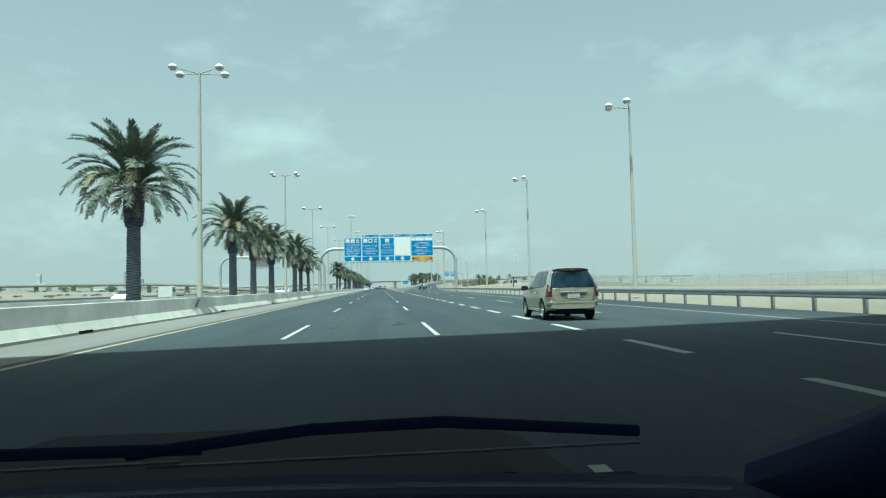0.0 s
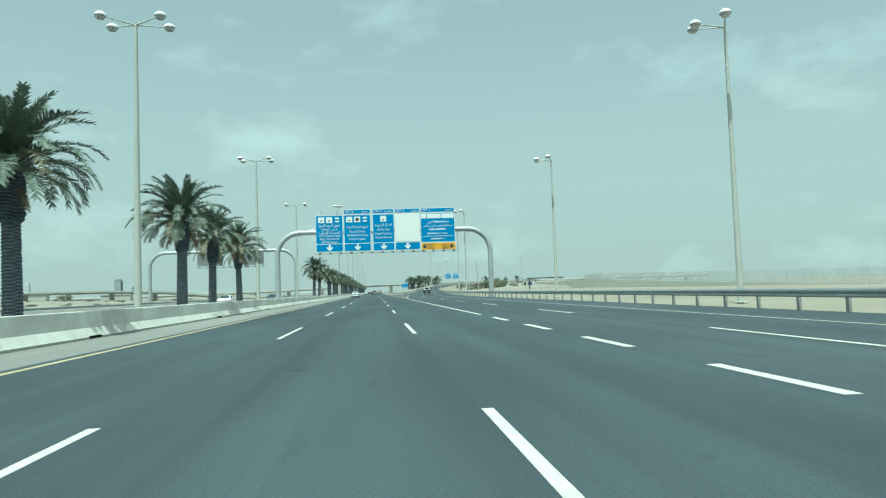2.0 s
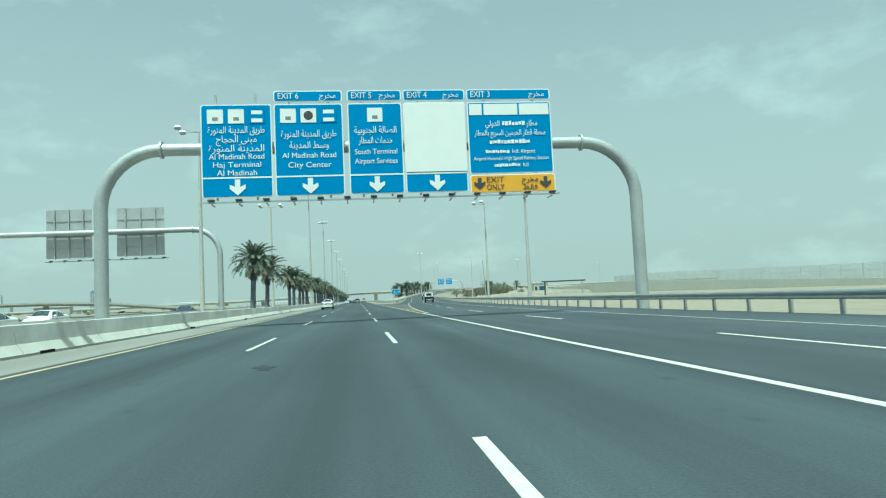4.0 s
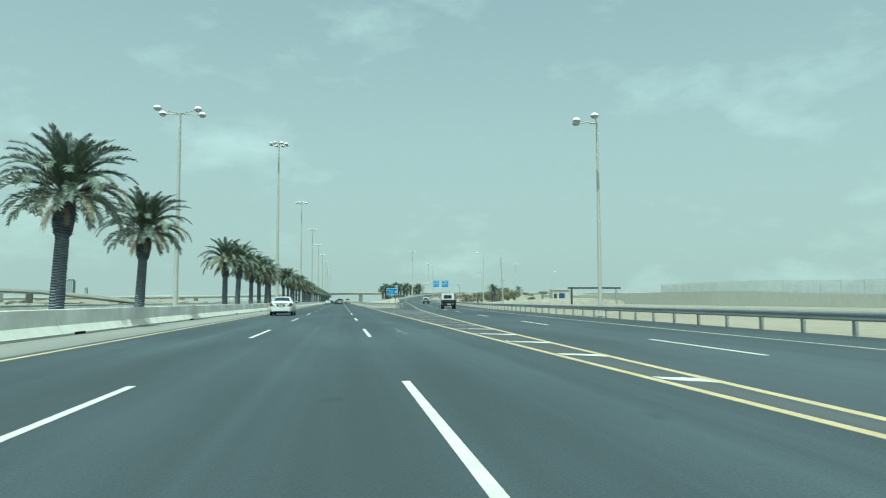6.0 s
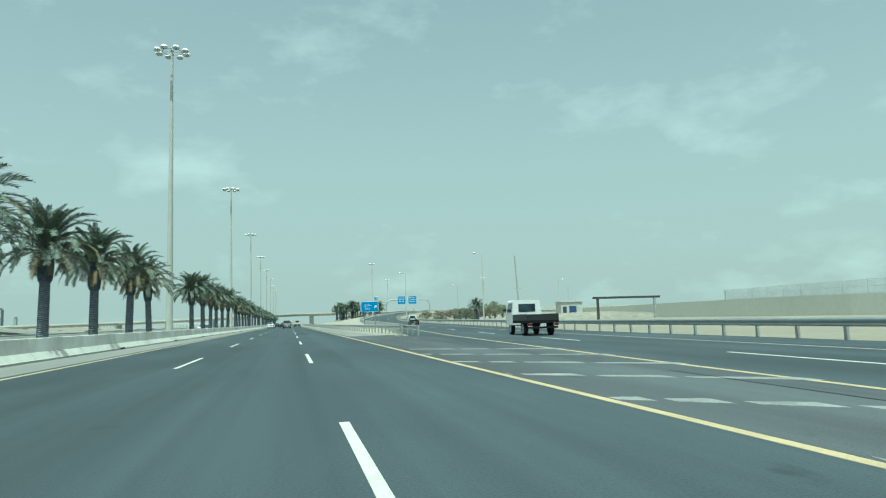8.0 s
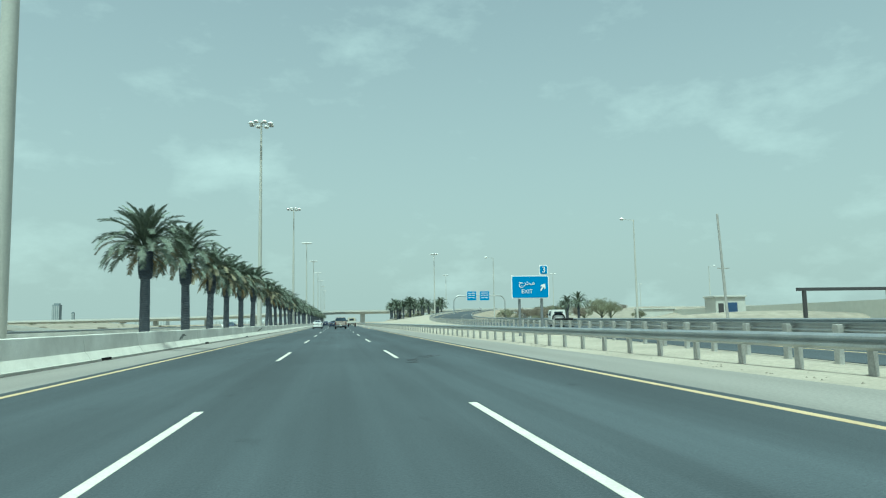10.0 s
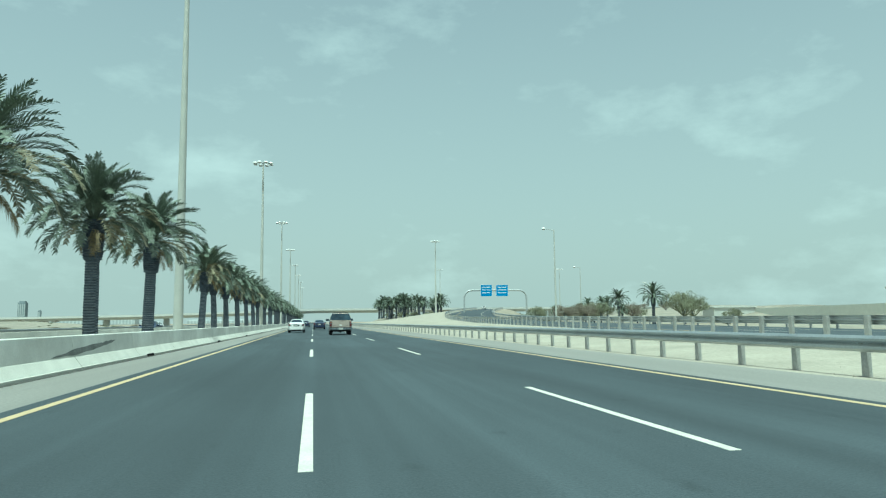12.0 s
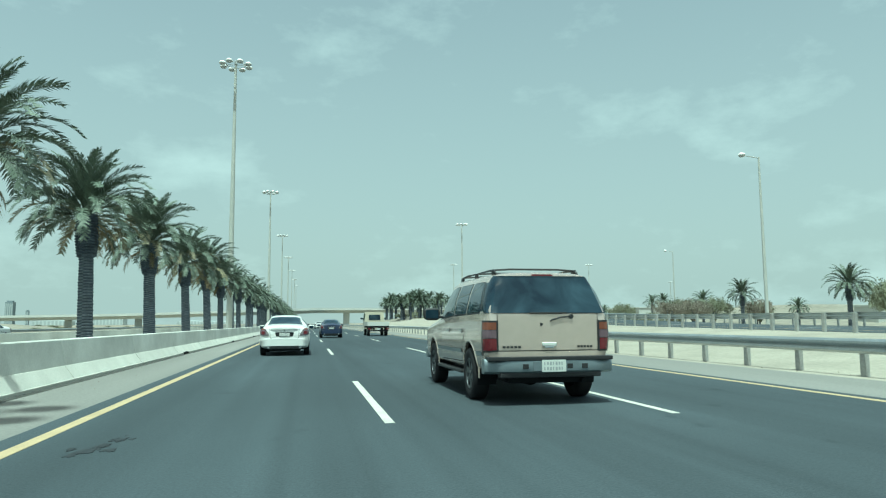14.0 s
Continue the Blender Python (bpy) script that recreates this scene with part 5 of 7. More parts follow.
far_band = mat("hazy_glazing", (0.37, 0.41, 0.42), 0.7, vary=0.06, scale=0.02, fine=0.3)


def tower(x, y, w, d, h, label, wall=None):
    ob = empty("building", (x, y, -0.1), label=label, category="building", group="far buildings")
    bm = bmesh.new()
    box(bm, -w / 2, w / 2, -d / 2, d / 2, 0, h, 0.3)
    part("wall", bm, wall or far_m, ob)
    bm = bmesh.new()
    box(bm, -w * 0.35, w * 0.35, -d * 0.35, d * 0.35, h + 0.01, h + max(2, h * 0.06), 0.2)
    part("roof_plant", bm, wall or far_m, ob)
    n = max(2, int(w / 9))
    for k in range(n):
        bm = bmesh.new()
        x_ = -w / 2 + w * (k + 0.5) / n
        box(bm, x_ - w / n * 0.28, x_ + w / n * 0.28, -d / 2 - 0.25, -d / 2 - 0.01, h * 0.08, h * 0.94)
        part("window_band", bm, far_band, ob)
    return ob


far_dark = mat("hazy_dark_building", (0.205, 0.245, 0.265), 0.9, vary=0.08, scale=0.02, fine=0.3)
tower(-1533, 4380, 38, 36, 123, "dark hazy office block far across the desert", far_dark)
tower(-2052, 4380, 24, 22, 120, "pale hazy tower on the horizon")
tower(-2036, 4360, 116, 40, 64, "low hazy block on the horizon")
tower(-1449, 4380, 14, 14, 77, "thin hazy mast building on the horizon", far_dark)
tower(-560, 2500, 90, 50, 20, "low hazy block beside the viaduct")
for k in range(16):
    tower(-rnd.uniform(200, 2600), rnd.uniform(2300, 3000), rnd.uniform(30, 110), 40, rnd.uniform(7, 15), "low pale building lost in the haze")


# ---------------------------------------------------------------- stones and litter on the verges
def scatter(name, label, count, place, size, material, seed):
    """Many small angular stones in one mesh."""
    r = random.Random(seed)
    verts, faces = [], []
    for _ in range(count):
        x, y, z = place(r)
        s = size * r.uniform(0.4, 1.6)
        i = len(verts)
        a0 = r.uniform(0, 6.28)
        for k in range(4):
            a = a0 + k * 1.57 + r.uniform(-0.4, 0.4)
            verts.append((x + s * math.cos(a), y + s * math.sin(a) * r.uniform(0.6, 1.0), z - 0.01))
        verts.append((x + s * r.uniform(-0.2, 0.2), y + s * r.uniform(-0.2, 0.2), z + s * r.uniform(0.35, 0.8)))
        faces += [(i + k, i + (k + 1) % 4, i + 4) for k in range(4)] + [(i + 3, i + 2, i + 1, i)]
    me = bpy.data.meshes.new(name)
    me.from_pydata(verts, [], faces)
    me.materials.append(material)
    return tagged(new(name, me), label, "stones", kind="stuff")


STONE = mat("verge_stone", (0.22, 0.20, 0.165), 0.95, vary=0.3, scale=2, fine=30)
scatter("verge_stones", "small dusty stones on the sand between the guard rails", 1500, lambda r: (lambda y: (r.uniform(6.4, max(6.9, X_C + drift(y) - 2.7)), y, 0.0))(r.uniform(262, 470)), 0.035, STONE, 4)
scatter("shoulder_grit", "grit swept along the foot of the median wall", 1400, lambda r: (lambda y: (barrier_x(y) + 0.12 + abs(r.gauss(0, 0.35)), y, 0.0))(r.uniform(15, 460)), 0.016, STONE, 5)
mound(80, 384, 44, 9, 1.7, 61, "low sand bank in front of the guard hut")


# ---------------------------------------------------------------- vehicles
def paint(name, color, metal=0.0, rough=0.32):
    return mat(name, color, rough, metal, vary=0.03, scale=1.5, fine=8, coat=0.6)


TAN = paint("pewter_paint", (0.72, 0.605, 0.52), 0.68, 0.24)
CHAMPAGNE = paint("champagne_silver_paint", (0.575, 0.54, 0.425), 0.60, 0.32)
WHITE = paint("white_car_paint", (0.76, 0.76, 0.73))
NAVY = paint("dark_blue_paint", (0.010, 0.022, 0.062))
BEIGE = paint("beige_truck_paint", (0.60, 0.55, 0.42))
GLASS = glass_mat("tinted_glass", (0.006, 0.016, 0.028), 0.03, 0.05, 1.47)
GLASS_SOFT = glass_mat("clear_car_glass", (0.02, 0.028, 0.03), 0.04, 0.08, 1.6)
TRIM = mat("black_trim", (0.02, 0.02, 0.022), 0.5, vary=0.1, scale=6)
CHROME = mat("bright_metal", (0.70, 0.71, 0.71), 0.18, 0.95, vary=0.04, scale=4)
BUMPER = mat("bumper_silver", (0.22, 0.255, 0.275), 0.38, 0.55, vary=0.05, scale=3)
RED = mat("red_lens", (0.11, 0.008, 0.014), 0.15, vary=0.06, scale=9, coat=0.5)
AMBER = mat("amber_lens", (0.17, 0.055, 0.030), 0.15, vary=0.06, scale=9, coat=0.5)
CLEAR = mat("clear_lens", (0.30, 0.29, 0.30), 0.12, 0.3, vary=0.08, scale=9, coat=0.5)
PLATE = mat("plate_white", (0.62, 0.63, 0.59), 0.4, vary=0.03, scale=4)
PLATE_INK = mat("plate_ink", (0.34, 0.36, 0.36), 0.5, vary=0.05, scale=9)
RIM_D = mat("dark_alloy_rim", (0.09, 0.095, 0.10), 0.4, 0.7, vary=0.08, scale=6)
CLEAR2 = mat("smoked_lens", (0.15, 0.10, 0.12), 0.15, 0.2, vary=0.08, scale=9, coat=0.5)
RIM = mat("alloy_rim", (0.55, 0.56, 0.56), 0.3, 0.8, vary=0.05, scale=6)
UNDER = mat("underbody", (0.011, 0.012, 0.014), 0.9, vary=0.2, scale=4)


def section(zb, zbelt, zr, wl, wm, wb, wr):
    """Half of a cross-section, from the middle of the floor round to the middle of the roof."""
    h = zbelt - zb
    top = zr - zbelt
    e = min(0.10, max(0.012, top * 0.3))
    return [(0, zb), (wl * 0.86, zb), (wl, zb + 0.06), (wm - 0.012, zb + h * 0.36), (wm, zb + h * 0.60), (wm - 0.014, zb + h * 0.88), (wb, zbelt),
            ((wb + wr) / 2 + 0.016 * min(1, top), zbelt + top * 0.5), (wr, zr - e), (wr - 0.035, zr - e * 0.42), (wr - 0.13, zr - e * 0.06), (wr * 0.5, zr + 0.014), (0, zr + 0.022)]


SUB = 3
BELT, EDGE = 6 * SUB, 8 * SUB


def monotone(xs, vs):
    """Smooth interpolation through (xs, vs) without overshoot."""
    d = [(vs[i + 1] - vs[i]) / (xs[i + 1] - xs[i]) for i in range(len(xs) - 1)]
    m = [d[0]] + [0.0 if a * b <= 0 else 2 * a * b / (a + b) for a, b in zip(d, d[1:])] + [d[-1]]

    def f(x):
        i = max(0, min(len(d) - 1, sum(1 for q in xs[1:-1] if q <= x)))
        h = xs[i + 1] - xs[i]
        t = max(0.0, min(1.0, (x - xs[i]) / h))
        return ((1 + 2 * t) * (1 - t) ** 2 * vs[i] + t * (1 - t) ** 2 * h * m[i] + t * t * (3 - 2 * t) * vs[i + 1] + t * t * (t - 1) * h * m[i + 1])
    return f


def smooth_row(pts):
    """Cuts each span of a cross-section in SUB pieces along a Catmull-Rom curve."""
    out = []
    P = [Vector(p) for p in pts]
    for i in range(len(P) - 1):
        a, b, c, d = P[max(0, i - 1)], P[i], P[i + 1], P[min(len(P) - 1, i + 2)]
        ma, mb = (c - a) * 0.5, (d - b) * 0.5
        ln = (c - b).length
        ma, mb = ma * min(1, 1.2 * ln / max(1e-6, ma.length)), mb * min(1, 1.2 * ln / max(1e-6, mb.length))
        for k in range(SUB):
            t = k / SUB
            out.append(b * (2 * t ** 3 - 3 * t * t + 1) + ma * (t ** 3 - 2 * t * t + t) + c * (3 * t * t - 2 * t ** 3) + mb * (t ** 3 - t * t))
    out.append(P[-1])
    out[0].x = out[-1].x = 0
    return out


class Shell:
    """A car body lofted smoothly through stations (y and the seven section sizes); rake {y: slope} leans the tail above the belt."""

    def __init__(self, stations, rake=((0, 0), (9, 0)), step=0.07):
        sy = [s[0] for s in stations]
        fs = [monotone(sy, [s[k] for s in stations]) for k in range(1, 8)]
        yy = []
        for a, b in zip(sy, sy[1:]):
            n = max(3, math.ceil((b - a) / step))
            yy += [a + (b - a) * k / n for k in range(n)]
        yy.append(sy[-1])
        self.st = []
        for y in yy:
            p = [f(y) for f in fs]
            k = lerp(rake, y)
            self.st.append([Vector((q.x, y + k * max(0.0, q.y - p[1]), q.y)) for q in smooth_row(section(*p))])

    def mesh(self, arches=()):
        """Closed body with round openings (y, z, radius) cut through the flanks."""
        bm = bmesh.new()
        rows = []
        for s in self.st:
            r = [bm.verts.new(p) for p in s]
            l = [bm.verts.new((-p.x, p.y, p.z)) for p in s[1:-1]]
            rows.append(r + l[::-1])
        n = len(rows[0])
        for a, b in zip(rows, rows[1:]):
            for k in range(n):
                bm.faces.new((a[k], a[(k + 1) % n], b[(k + 1) % n], b[k]))
        bm.faces.new(rows[0])
        bm.faces.new(rows[-1])
        for yc, zc, R in arches:
            w = 0.62 * max(p.x for p in self.st[len(self.st) // 2])
            near = [v for v in bm.verts if abs(v.co.x) > w and abs(v.co.y - yc) < R + 0.1 and v.co.z < zc + R + 0.1]
            inside = set()
            for v in near:
                dy, dz = v.co.y - yc, v.co.z - zc
                d = math.hypot(dy, dz)
                if dz > -0.02 and abs(d - R) < 0.036:
                    v.co.y, v.co.z = yc + dy * R / d, zc + dz * R / d
                    inside.add(v)
                elif dz <= -0.02 and abs(abs(dy) - R) < 0.036:
                    v.co.y = yc + math.copysign(R, dy)
                    inside.add(v)
                elif d < R or (dz < 0 and abs(dy) < R):
                    inside.add(v)
            bmesh.ops.delete(bm, geom=[f for f in bm.faces if len(f.verts) == 4 and all(v in inside for v in f.verts)], context="FACES")
        bmesh.ops.recalc_face_normals(bm, faces=bm.faces)
        return bm

    def _at(self, s, z):
        """x and y of a station's outline at height z, on the side from the sill to the roof edge."""
        for p, q in zip(s[2 * SUB:EDGE + SUB], s[2 * SUB + 1:EDGE + SUB + 1]):
            if p.z <= z <= q.z:
                return p.lerp(q, (z - p.z) / max(1e-6, q.z - p.z))
        p = s[2 * SUB] if z < s[2 * SUB].z else s[EDGE + SUB]
        return Vector((p.x, p.y, z))

    def flank(self, y, z, side):
        """A point on the side at (y, z)."""
        a = self._at(self.st[0], z)
        for s in self.st[1:]:
            b = self._at(s, z)
            if a.y <= y <= b.y:
                v = a.lerp(b, (y - a.y) / max(1e-6, b.y - a.y))
                return Vector((v.x * side, y, z))
            a = b
        return Vector((a.x * side, y, z))

    def on(self, y, t, side):
        """A point on the glasshouse side: t is 0 at the belt and 1 at the roof edge."""
        f = BELT + (EDGE - BELT) * t
        i = min(EDGE - 1, int(f))
        a = self.st[0][i].lerp(self.st[0][i + 1], f - i)
        for s in self.st[1:]:
            b = s[i].lerp(s[i + 1], f - i)
            if a.y <= y <= b.y:
                v = a.lerp(b, (y - a.y) / max(1e-6, b.y - a.y))
                return Vector((v.x * side, y, v.z))
            a = b
        return Vector((a.x * side, y, a.z))

    def top(self, x, y):
        """A point on the upper skin over (x, y)."""
        best = None
        for a, b in zip(self.st, self.st[1:]):
            if a[-1].y <= y <= b[-1].y:
                zs = []
                for s in (a, b):
                    z = s[-1].z
                    for p, q in zip(s[BELT:], s[BELT + 1:]):
                        if q.x <= abs(x) <= p.x:
                            z = p.z + (q.z - p.z) * (p.x - abs(x)) / max(1e-6, p.x - q.x)
                            break
                    zs.append(z)
                best = zs[0] + (zs[1] - zs[0]) * (y - a[-1].y) / max(1e-6, b[-1].y - a[-1].y)
        return Vector((x, y, best if best is not None else self.st[0][-1].z))

    def round_tail(self, a, z):
        """A point on the tail at height z, a metres sideways from the middle, counted along the skin round the corner."""
        side = 1 if a >= 0 else -1
        left = abs(a)
        p = self._at(self.st[0], z)
        if left <= p.x:
            return Vector((a, p.y, z))
        left -= p.x
        for s in self.st[1:]:
            q = self._at(s, z)
            d = math.hypot(q.x - p.x, q.y - p.y)
            if left <= d:
                v = p.lerp(q, left / max(1e-6, d))
                return Vector((v.x * side, v.y, z))
            left -= d
            p = q
        return Vector((p.x * side, p.y, z))


def round_off(pts, r):
    """The polygon with its corners rounded off."""
    out = []
    n = len(pts)
    for i in range(n):
        p, a, b = Vector(pts[i]), Vector(pts[i - 1]), Vector(pts[(i + 1) % n])
        ra, rb = min(r, 0.45 * (a - p).length), min(r, 0.45 * (b - p).length)
        s, e = p + (a - p).normalized() * ra, p + (b - p).normalized() * rb
        for k in range(5):
            t = k / 4
            out.append(s * (1 - t) ** 2 + p * 2 * t * (1 - t) + e * t * t)
    return out


def skin(mapper, outline, r=0.03, push=0.008, thick=0.02, ref=None, cols=8, levels=9, bulge=0.0):
    """A plate that follows a skin: outline in the mapper's two coordinates, rows along the second, pushed outwards."""
    poly = round_off(outline, r)
    lo, hi = min(p.y for p in poly), max(p.y for p in poly)
    vs = sorted({round(lo + (hi - lo) * k / levels, 5) for k in range(levels + 1)} | {round(p.y, 5) for p in poly})
    vs = [v for i, v in enumerate(vs) if i == 0 or v - vs[i - 1] > (hi - lo) * 0.004]
    bm = bmesh.new()
    out, inn = [], []
    eps = 0.004
    for v in vs:
        vv = min(max(v, lo + (hi - lo) * 1e-4), hi - (hi - lo) * 1e-4)
        xs = []
        for p, q in zip(poly, poly[1:] + poly[:1]):
            if (p.y - vv) * (q.y - vv) < 0:
                xs.append(p.x + (q.x - p.x) * (vv - p.y) / (q.y - p.y))
        if len(xs) < 2:
            continue
        a, b = min(xs), max(xs)
        ro, ri = [], []
        for k in range(cols + 1):
            u = a + (b - a) * k / cols
            P = mapper(u, vv)
            n = (mapper(u + eps, vv) - mapper(u - eps, vv)).cross(mapper(u, vv + eps) - mapper(u, vv - eps))
            n = n.normalized() if n.length > 1e-12 else Vector(ref(P))
            if n.dot(Vector(ref(P))) < 0:
                n = -n
            f = 1 - (2 * k / cols - 1) ** 2
            ro.append(bm.verts.new(P + n * (push + bulge * f)))
            ri.append(bm.verts.new(P - n * (thick - push)))
        out.append(ro)
        inn.append(ri)
    for g in (out, inn):
        for p, q in zip(g, g[1:]):
            for k in range(cols):
                bm.faces.new((p[k], p[k + 1], q[k + 1], q[k]))
    for p, q, i, j in zip(out, out[1:], inn, inn[1:]):
        bm.faces.new((p[0], q[0], j[0], i[0]))
        bm.faces.new((p[-1], q[-1], j[-1], i[-1]))
    for p, i in ((out[0], inn[0]), (out[-1], inn[-1])):
        for k in range(cols):
            bm.faces.new((p[k], p[k + 1], i[k + 1], i[k]))
    bmesh.ops.recalc_face_normals(bm, faces=bm.faces)
    return bm


def ribbon(mapper, pts, w, ref, push=0.0035):
    """A narrow strip along a line on a skin: seams and mouldings."""
    bm = bmesh.new()
    P = [Vector(p) for p in pts]
    fine = []
    for a, b in zip(P, P[1:]):
        n = max(1, math.ceil((b - a).length / 0.05))
        fine += [a.lerp(b, k / n) for k in range(n)]
    fine.append(P[-1])
    rows = []
    for i, p in enumerate(fine):
        d = fine[min(len(fine) - 1, i + 1)] - fine[max(0, i - 1)]
        n2 = Vector((-d.y, d.x)).normalized() * w / 2
        row = []
        for s in (-1, 1):
            q = p + n2 * s
            Q = mapper(q.x, q.y)
            row.append(bm.verts.new(Q + Vector(ref(Q)).normalized() * push))
        rows.append(row)
    for a, b in zip(rows, rows[1:]):
        bm.faces.new((a[0], a[1], b[1], b[0]))
    bmesh.ops.recalc_face_normals(bm, faces=bm.faces)
    return bm


def outward(side):
    return lambda p: (side, 0, 0.25)


def backward(p):
    return (p.x * 0.9, p.y - 1.0, 0.1)


def upward(p):
    return (0, 0, 1)


def side_glass(parent, shell, outline, side, material, name="side_window", r=0.04, push=0.007):
    """Side window with outline [(y, t), ...], t from belt to roof edge, in a thin black rubber surround."""
    def m(u, v):
        return shell.on(u, v / 0.5, side)
    pts = [(a, b * 0.5) for a, b in outline]
    cx, cy = sum(p[0] for p in pts) / len(pts), sum(p[1] for p in pts) / len(pts)
    glass = part(name, skin(m, pts, r, push, 0.02, outward(side)), material, parent, smooth=False)
    glass.data.shade_smooth()
    glass.data.set_sharp_from_angle(angle=radians(40))
    big = [(cx + (a - cx) * (1 + 0.016 / max(0.05, abs(a - cx))), cy + (b - cy) * (1 + 0.016 / max(0.05, abs(b - cy)))) for a, b in pts]
    part("window_seal", skin(m, big, r + 0.012, push - 0.005, 0.02, outward(side), 8, 7), TRIM, glass)
    return glass


def sheet(bm, pts, push, thick=0.012):
    """A thin plate through the outline pts, lifted by the vector push."""
    push = Vector(push)
    a = [bm.verts.new(Vector(p) + push) for p in pts]
    b = [bm.verts.new(Vector(p) + push - push.normalized() * (thick + push.length)) for p in pts]
    bm.faces.new(a)
    bm.faces.new(b[::-1])
    n = len(pts)
    for k in range(n):
        bm.faces.new((a[k], b[k], b[(k + 1) % n], a[(k + 1) % n]))
    bmesh.ops.recalc_face_normals(bm, faces=bm.faces)
    return bm


def wheel(parent, x, y, r, w, side, spokes=5, rim=None, ratio=0.68):
    """Wheel: brake drum with a rounded tyre and a dished spoked rim; side: the way the face looks."""
    rim = rim or RIM
    bm = bmesh.new()
    rr = r * ratio
    cyl(bm, (side * (w / 2 - 0.07), 0, 0), (-side * (w / 2 - 0.02), 0, 0), rr * 0.93, n=24)
    hub = part("wheel", bm, UNDER, parent)
    hub.location = (x, y, r)
    n = 32

    def lathe(prof, closed):
        b = bmesh.new()
        rings = [[b.verts.new((px, pr * math.cos(2 * math.pi * k / n), pr * math.sin(2 * math.pi * k / n))) for px, pr in prof] for k in range(n)]
        m = len(prof)
        for k in range(n):
            p, q = rings[k], rings[(k + 1) % n]
            for j in range(m if closed else m - 1):
                b.faces.new((p[j], p[(j + 1) % m], q[(j + 1) % m], q[j]))
        bmesh.ops.recalc_face_normals(b, faces=b.faces)
        return b
    h = w / 2
    tyre = lathe([(-h * 0.9, rr), (-h, rr + (r - rr) * 0.4), (-h * 0.97, rr + (r - rr) * 0.8), (-h * 0.8, r * 0.993), (-h * 0.4, r), (h * 0.4, r), (h * 0.8, r * 0.993), (h * 0.97, rr + (r - rr) * 0.8), (h, rr + (r - rr) * 0.4), (h * 0.9, rr)], True)
    shade_sharp(part("tyre", tyre, RUBBER, hub), 50)
    x1 = side * h * 0.93
    bm = lathe([(x1 - side * 0.012, rr * 1.02), (x1, rr * 0.99), (x1 - side * 0.004, rr * 0.93), (x1 - side * 0.06, rr * 0.89)], False)
    for k in range(spokes):
        a = 2 * math.pi * k / spokes + 0.3
        u, v = Vector((0, math.cos(a), math.sin(a))), Vector((0, -math.sin(a), math.cos(a)))
        wi, wo = rr * 0.62 / spokes + 0.008, rr * 1.25 / spokes
        prof = [u * rr * 0.1 + v * wi, u * rr * 0.1 - v * wi, u * rr * 0.92 - v * wo, u * rr * 0.92 + v * wo]
        f0 = [bm.verts.new(p + Vector((x1 - side * (0.020 if i < 2 else 0.010), 0, 0))) for i, p in enumerate(prof)]
        f1 = [bm.verts.new(p + Vector((x1 - side * 0.05, 0, 0))) for p in prof]
        bm.faces.new(f0)
        for i in range(4):
            j = (i + 1) % 4
            bm.faces.new((f0[i], f0[j], f1[j], f1[i]))
    cyl(bm, (x1 - side * 0.008, 0, 0), (x1 - side * 0.05, 0, 0), rr * 0.17, n=14)
    bmesh.ops.recalc_face_normals(bm, faces=bm.faces)
    shade_sharp(part("rim", bm, rim, hub), 30)


def arch(parent, shell, y, z, R, side, material, lip=0.045):
    """Wheel well behind the opening and the painted lip round it."""
    n = 20
    xs = abs(shell.flank(y, z + R, 1).x)
    bm = bmesh.new()
    a0 = -0.35
    ang = [a0 + (math.pi - 2 * a0) * k / n for k in range(n + 1)]
    ring = [[bm.verts.new((side * xx, y + (R + 0.012) * math.cos(a), z + (R + 0.012) * math.sin(a))) for a in ang] for xx in (xs - 0.03, xs - 0.34)]
    for k in range(n):
        bm.faces.new((ring[0][k], ring[0][k + 1], ring[1][k + 1], ring[1][k]))
    bm.faces.new(ring[1])
    bmesh.ops.recalc_face_normals(bm, faces=bm.faces)
    part("wheel_well", bm, UNDER, parent, smooth=False)
    bm = bmesh.new()
    rows = []
    for k in range(n + 1):
        a = -0.12 + (math.pi + 0.24) * k / n
        c, s = math.cos(a), math.sin(a)
        row = []
        for q, o in ((R - 0.004, -0.05), (R - 0.004, 0.006), (R + lip * 0.5, 0.012), (R + lip, 0.004), (R + lip + 0.012, -0.01)):
            p = shell.flank(y + q * c, z + q * s, side)
            row.append(bm.verts.new(p + Vector((side * o, 0, 0))))
        rows.append(row)
    for p, q in zip(rows, rows[1:]):
        for k in range(4):
            bm.faces.new((p[k], p[k + 1], q[k + 1], q[k]))
    bmesh.ops.recalc_face_normals(bm, faces=bm.faces)
    shade_sharp(part("arch_lip", bm, material, parent), 50)
    return xs


def seam(parent, shell, pts, side, w=0.011, name="door_seam", material=None, push=0.0035):
    bm = ribbon(lambda u, v: shell.flank(u, v, side), pts, w, outward(side), push)
    return part(name, bm, material or TRIM, parent)


def grip(parent, shell, y, z, side, material, length=0.19):
    """Door handle: a bar over a flush dark patch that paints the cup's shade."""
    p = shell.flank(y + length / 2, z, side)
    bm = skin(lambda u, v: shell.flank(u, v, side), [(y + 0.01, z - 0.035), (y + length - 0.03, z - 0.035), (y + length - 0.03, z + 0.03), (y + 0.01, z + 0.03)], 0.03, 0.002, 0.004, outward(side), 4, 4)
    bar = slab("door_handle", parent, *sorted((p.x + side * 0.008, p.x + side * 0.036)), y, y + length, z - 0.014, z + 0.018, material, 0.012)
    part("handle_cup", bm, UNDER, bar)
    return bar


